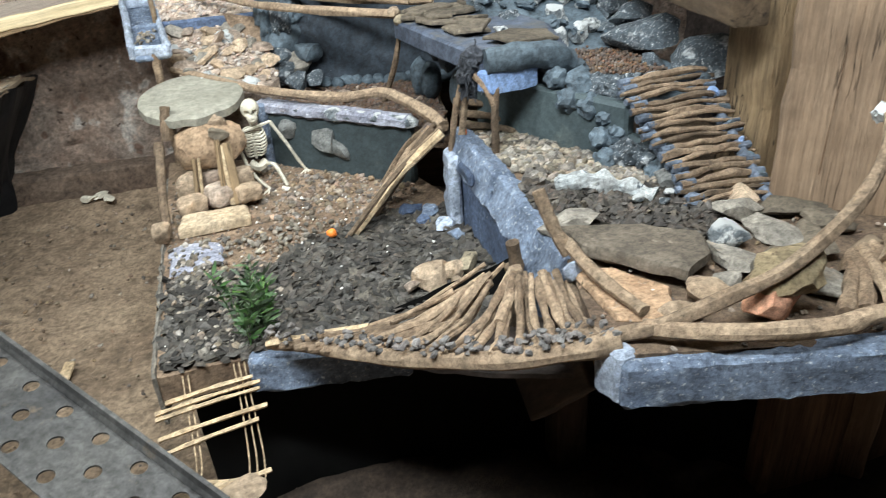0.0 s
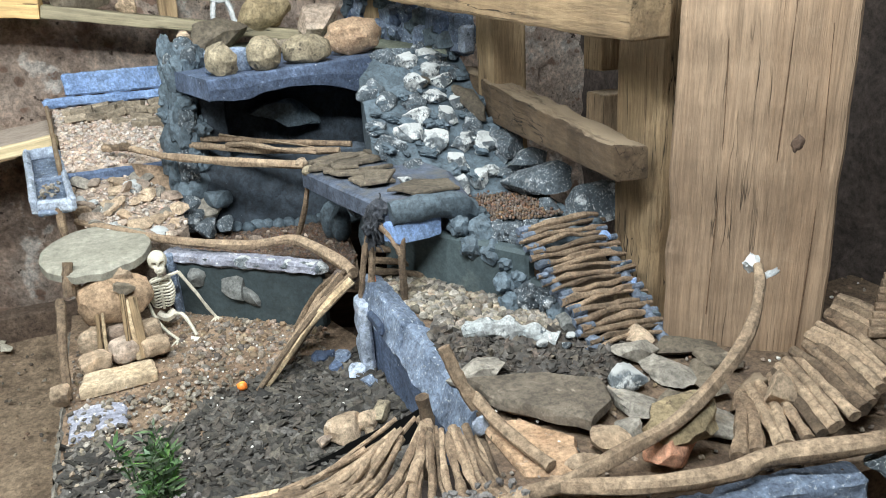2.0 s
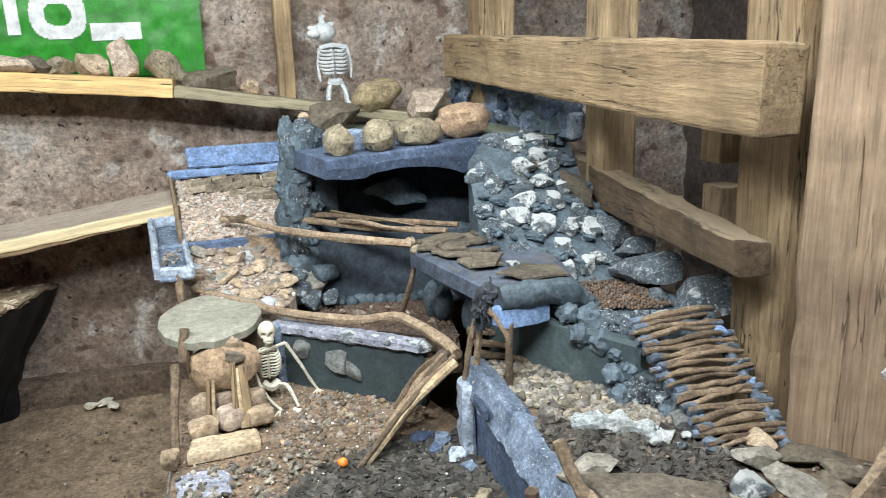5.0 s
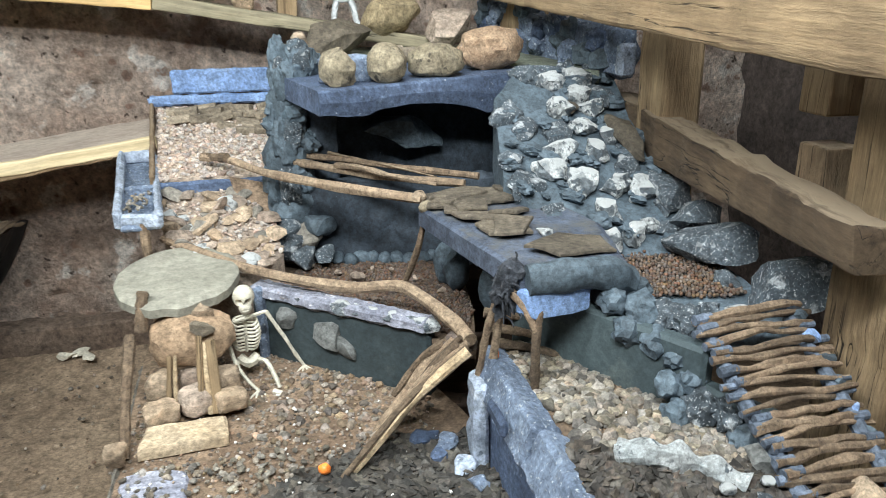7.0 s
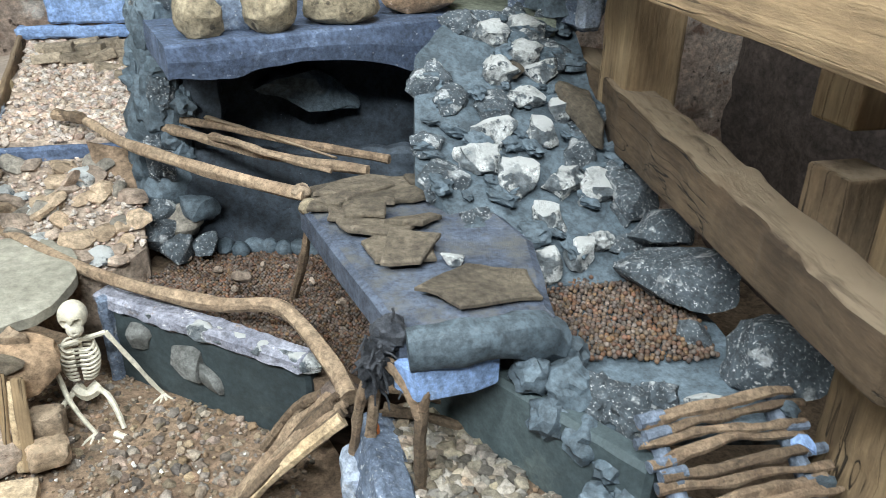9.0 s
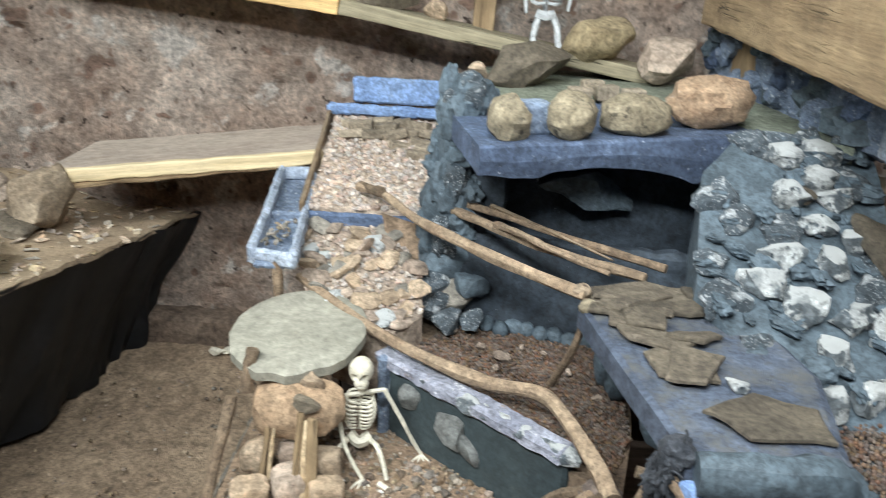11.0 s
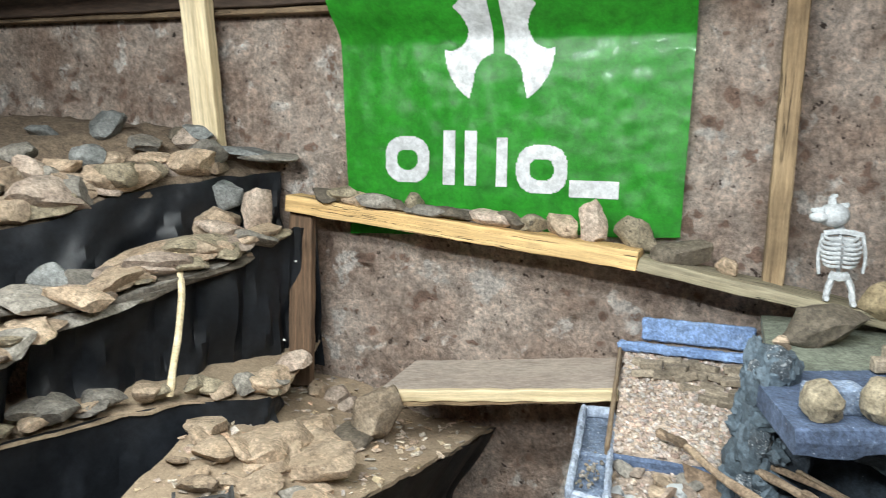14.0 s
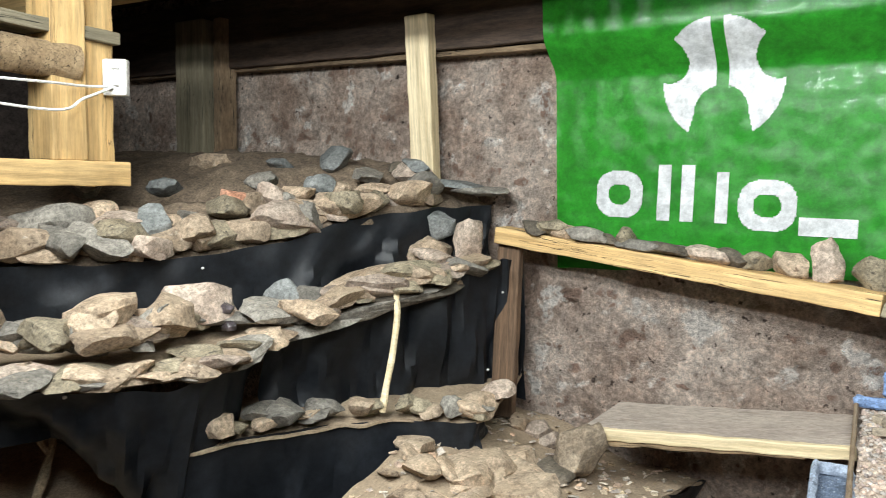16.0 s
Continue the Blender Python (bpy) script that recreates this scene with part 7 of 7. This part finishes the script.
row_of_rocks([(-1.58, 2.46, 1.32), (-1.74, 2.13, 1.295), (-1.90, 1.86, 1.225), (-2.05, 1.50, 1.21), (-2.2, 1.2, 1.2)], 18, (0.06, 0.11), MIXED, "natural stone behind the top tier edge", 82, 0.03, 0.4, 1, "top tier stones")
row_of_rocks([(-1.75, 2.50, 1.37), (-1.95, 2.15, 1.33), (-2.12, 1.8, 1.30), (-2.3, 1.5, 1.28)], 4, (0.08, 0.13), [GREYSTONE, BLUEGREY, OLIVE], "grey stone on the top tier", 83, 0.05, 0.35, 1, "top tier stones")
row_of_rocks([(-1.34, 2.45, 1.08), (-1.42, 2.20, 1.05), (-1.50, 1.98, 1.0), (-1.57, 1.76, 0.965)], 24, (0.08, 0.14), WARM, "angular stone on the upper tier", 84, 0.025, 0.4, 1, "upper tier stones", (0.2, 0.45))
row_of_rocks([(-1.52, 1.70, 0.94), (-1.45, 1.42, 0.915), (-1.53, 1.2, 0.925), (-1.72, 1.0, 0.935)], 26, (0.07, 0.13), WARM, "dusty sandstone piece on the sagging ledge", 85, 0.022, 0.28, 1, "ledge stones", (0.2, 0.42))
row_of_rocks([(-1.66, 1.66, 0.97), (-1.60, 1.42, 0.97), (-1.66, 1.22, 0.98), (-1.82, 1.05, 0.98)], 24, (0.08, 0.15), WARM + [GREYSTONE], "piled stone behind the ledge", 86, 0.035, 0.42, 1, "ledge stones")
row_of_rocks([(-1.13, 2.16, 0.71), (-1.12, 2.10, 0.715), (-1.30, 1.955, 0.725), (-1.43, 1.72, 0.73), (-1.50, 1.50, 0.73)], 20, (0.05, 0.09), [SANDSTONE, SANDSTONE, OLIVE, GREYSTONE], "sandy stone along the middle tier edge", 87, 0.012, 0.35, 1, "middle tier stones")
for k, (x, y, z, w, d, h, m, yaw) in enumerate(((-1.53, 2.45, 1.225, 0.19, 0.12, 0.12, BLUEGREY, 20), (-1.40, 2.60, 1.335, 0.22, 0.13, 0.03, GREYSTONE, 15), (-1.50, 2.57, 1.355, 0.26, 0.14, 0.03, BLUEGREY, 20), (-1.66, 2.52, 1.39, 0.15, 0.11, 0.10, PINKSTONE, 0), (-1.36, 2.46, 1.165, 0.11, 0.10, 0.15, PINKSTONE, 30),
                                               (-1.50, 2.42, 1.13, 0.20, 0.14, 0.12, SANDSTONE, 40), (-1.40, 2.30, 1.055, 0.20, 0.10, 0.10, BLUEGREY, 50), (-1.62, 1.885, 1.01, 0.16, 0.10, 0.12, BLUEGREY, 10), (-1.57, 2.36, 1.20, 0.07, 0.06, 0.05, REDROCK, 0), (-1.90, 1.92, 1.275, 0.11, 0.08, 0.10, REDROCK, 30), (-1.77, 2.16, 1.34, 0.12, 0.1, 0.09, BLUEGREY, 0),
                                               (-1.93, 1.66, 1.215, 0.12, 0.10, 0.13, BLUEGREY, 50), (-2.08, 1.45, 1.22, 0.20, 0.12, 0.13, GREYSTONE, 60), (-1.64, 1.30, 1.0, 0.16, 0.12, 0.10, GREYSTONE, 60), (-1.15, 2.30, 0.735, 0.11, 0.10, 0.07, PINKSTONE, 10))):
    rock((x, y, z), (w, d, h), 860 + k, m, "broken flat slate block on the tier" if m is BLUEGREY else "angular natural rock on the tier", yaw, 4, 4, "stone", "stone", "tier rocks", 9, 3, 0.08, 0.25)
for k, (p0, p1, w, m) in enumerate((((-1.33, 2.33, 1.045), (-1.50, 1.88, 0.965), 0.12, SLATE), ((-1.35, 2.28, 1.02), (-1.52, 1.80, 0.945), 0.11, GREYSTONE), ((-1.40, 2.25, 1.075), (-1.56, 1.92, 1.01), 0.13, SANDSTONE), ((-1.47, 2.30, 1.10), (-1.60, 2.0, 1.03), 0.12, SANDSTONE), ((-1.44, 2.05, 0.975), (-1.53, 1.72, 0.925), 0.10, GREYSTONE), ((-1.50, 1.66, 0.925), (-1.44, 1.42, 0.905), 0.10, SANDSTONE), ((-1.46, 1.40, 0.915), (-1.56, 1.14, 0.92), 0.11, SANDSTONE), ((-1.60, 1.10, 0.93), (-1.82, 0.97, 0.935), 0.11, SANDSTONE))):
    length = (Vector(p1) - Vector(p0)).length
    single("stone_ledge", rock_bm((length, w, 0.045), 880 + k, 6, 4, 0.10, 0.7), m, "long thin layered slab laid along the tier", "slab", "ledge slabs", matrix=along(p0, p1) @ pose(length / 2, 0, 0))
row_of_rocks([(-1.62, 2.60, 1.40), (-2.0, 2.45, 1.40), (-2.5, 2.3, 1.38)], 5, (0.07, 0.11), [GREYSTONE, BLUEGREY, SANDSTONE, SLATE], "grey dusty stone at the back of the top tier", 88, 0.05, 0.3, 1, "top tier stones")
for k, (x, y, z, w, d, h, m, yaw) in enumerate(((-1.43, 2.36, 1.125, 0.20, 0.13, 0.035, PINKSTONE, 70), (-1.38, 2.20, 1.085, 0.15, 0.10, 0.03, SANDSTONE, 55), (-1.44, 2.10, 1.07, 0.13, 0.10, 0.03, SANDSTONE, 60), (-1.47, 1.98, 1.03, 0.17, 0.10, 0.028, SANDSTONE, 65), (-1.52, 1.82, 0.985, 0.19, 0.10, 0.028, GREYSTONE, 70), (-1.70, 2.10, 1.275, 0.20, 0.10, 0.03, SANDSTONE, 60))):
    rock((x, y, z), (w, d, h * 1.4), 920 + k, m, "flat dusty slab lying on the tier stones", yaw, 6, 12, "stone", "stone", "tier slabs", 9, 3, 0.07, 0.5)
single("ledge_stick", tube_bm([(-1.325, 2.36, 1.04), (-1.40, 2.15, 1.015), (-1.49, 1.86, 0.955)], 0.010, 0.008, 340), DRIFT, "bare stick lying along the stone ledge", "stick")
single("bent_stick", tube_bm([(-1.455, 2.15, 1.085), (-1.415, 2.13, 1.06), (-1.355, 2.07, 0.98), (-1.325, 2.015, 0.88), (-1.305, 1.96, 0.78), (-1.300, 1.940, 0.725)], 0.009, 0.010, 341, 10), PALEPINE, "pale bent stick leaning between two tiers", "stick")
rngz = random.Random(44)
for k in range(11):
    rock((-1.60 + rngz.uniform(-0.05, 0.05), 1.52 + rngz.uniform(-0.17, 0.14), 0.99 + rngz.uniform(-0.02, 0.05)), (0.04, 0.035, 0.035), 900 + k, CRYSTAL, "glossy dark crystal cluster between stones", k * 40, name="crystal", category="crystal", group="crystals", sub=2, rough=0.3)
rock((-0.875, 2.335, 0.605), (0.150, 0.12, 0.180), 930, mat("rust_grey_rock", (0.22, 0.165, 0.115), (0.36, 0.29, 0.215), 12, 90, 0.85, 0.6, (0.12, 0.075, 0.045), 0.45), "squarish rust and grey rock on the sand", 35, 0, -6, boxy=0.85, cuts=5, rough=0.16)
for k, (x, y, s, h, m) in enumerate(((-0.90, 1.98, 0.15, 0.08, SANDSTONE), (-1.0, 1.93, 0.10, 0.07, SANDSTONE), (-1.03, 2.05, 0.14, 0.07, SANDSTONE), (-1.10, 1.85, 0.09, 0.06, SANDSTONE), (-0.97, 2.12, 0.12, 0.05, SANDSTONE), (-1.02, 2.42, 0.06, 0.06, PINKSTONE), (-1.08, 2.45, 0.07, 0.05, PINKSTONE), (-1.14, 2.43, 0.06, 0.06, SANDSTONE), (-1.06, 1.75, 0.08, 0.05, SANDSTONE), (-0.87, 1.86, 0.06, 0.05, GREYSTONE), (-0.93, 2.27, 0.12, 0.04, SLATE), (-1.18, 1.95, 0.11, 0.05, SANDSTONE))):
    rock((x, y, table_z(x, y) + h * 0.25), (s * 1.5, s * 1.15, h * 1.0), 940 + k, m, "dusty sandstone chunk on the lowest tier", k * 43, 9 - k % 5 * 4, k % 4 * 5 - 6, "stone", "stone", "sand table stones", 8, 3, 0.10, 0.7)
rngy = random.Random(61)
for k in range(26):
    x, y, z = over([(-0.84, 2.10), (-0.82, 1.80), (-0.98, 1.62), (-1.18, 1.58), (-1.12, 2.1), (-1.0, 2.35)], table_z)(rngy)
    s = rngy.uniform(0.04, 0.11)
    rock((x, y, z + 0.006), (s * 1.4, s, s * rngy.uniform(0.2, 0.5)), 960 + k, SANDSTONE, "flat broken sandstone shard half buried in sand", rngy.uniform(0, 360), rngy.gauss(0, 14), rngy.gauss(0, 14), "stone", "stone", "sand table stones", 7, 3, 0.10, 0.7)
ant = bmesh.new()
tube_bm([(-1.92, 1.30, 0.52), (-1.97, 1.37, 0.62), (-2.02, 1.41, 0.72), (-2.03, 1.42, 0.80)], 0.014, 0.006, 1, 8, 0.15, 6, 0, ant)
tube_bm([(-1.97, 1.37, 0.62), (-2.01, 1.35, 0.67), (-2.06, 1.31, 0.70), (-2.12, 1.25, 0.72)], 0.011, 0.005, 2, 8, 0.15, 6, 0, ant)
tube_bm([(-1.99, 1.39, 0.66), (-2.03, 1.38, 0.71), (-2.05, 1.37, 0.76)], 0.008, 0.004, 3, 8, 0.15, 6, 0, ant)
single("antler", ant, ANTLER, "weathered brown branching antler under the ledge", "antler")
single("under_ledge", terrain_bm([(-1.55, 0.9), (-1.55, 1.6), (-2.6, 1.6), (-2.6, 0.9)], lambda x, y: 0.50, 0.05, 0.03, 0.02, 57), SAND, "dim dusty shelf beneath the sagging ledge", "shelf")
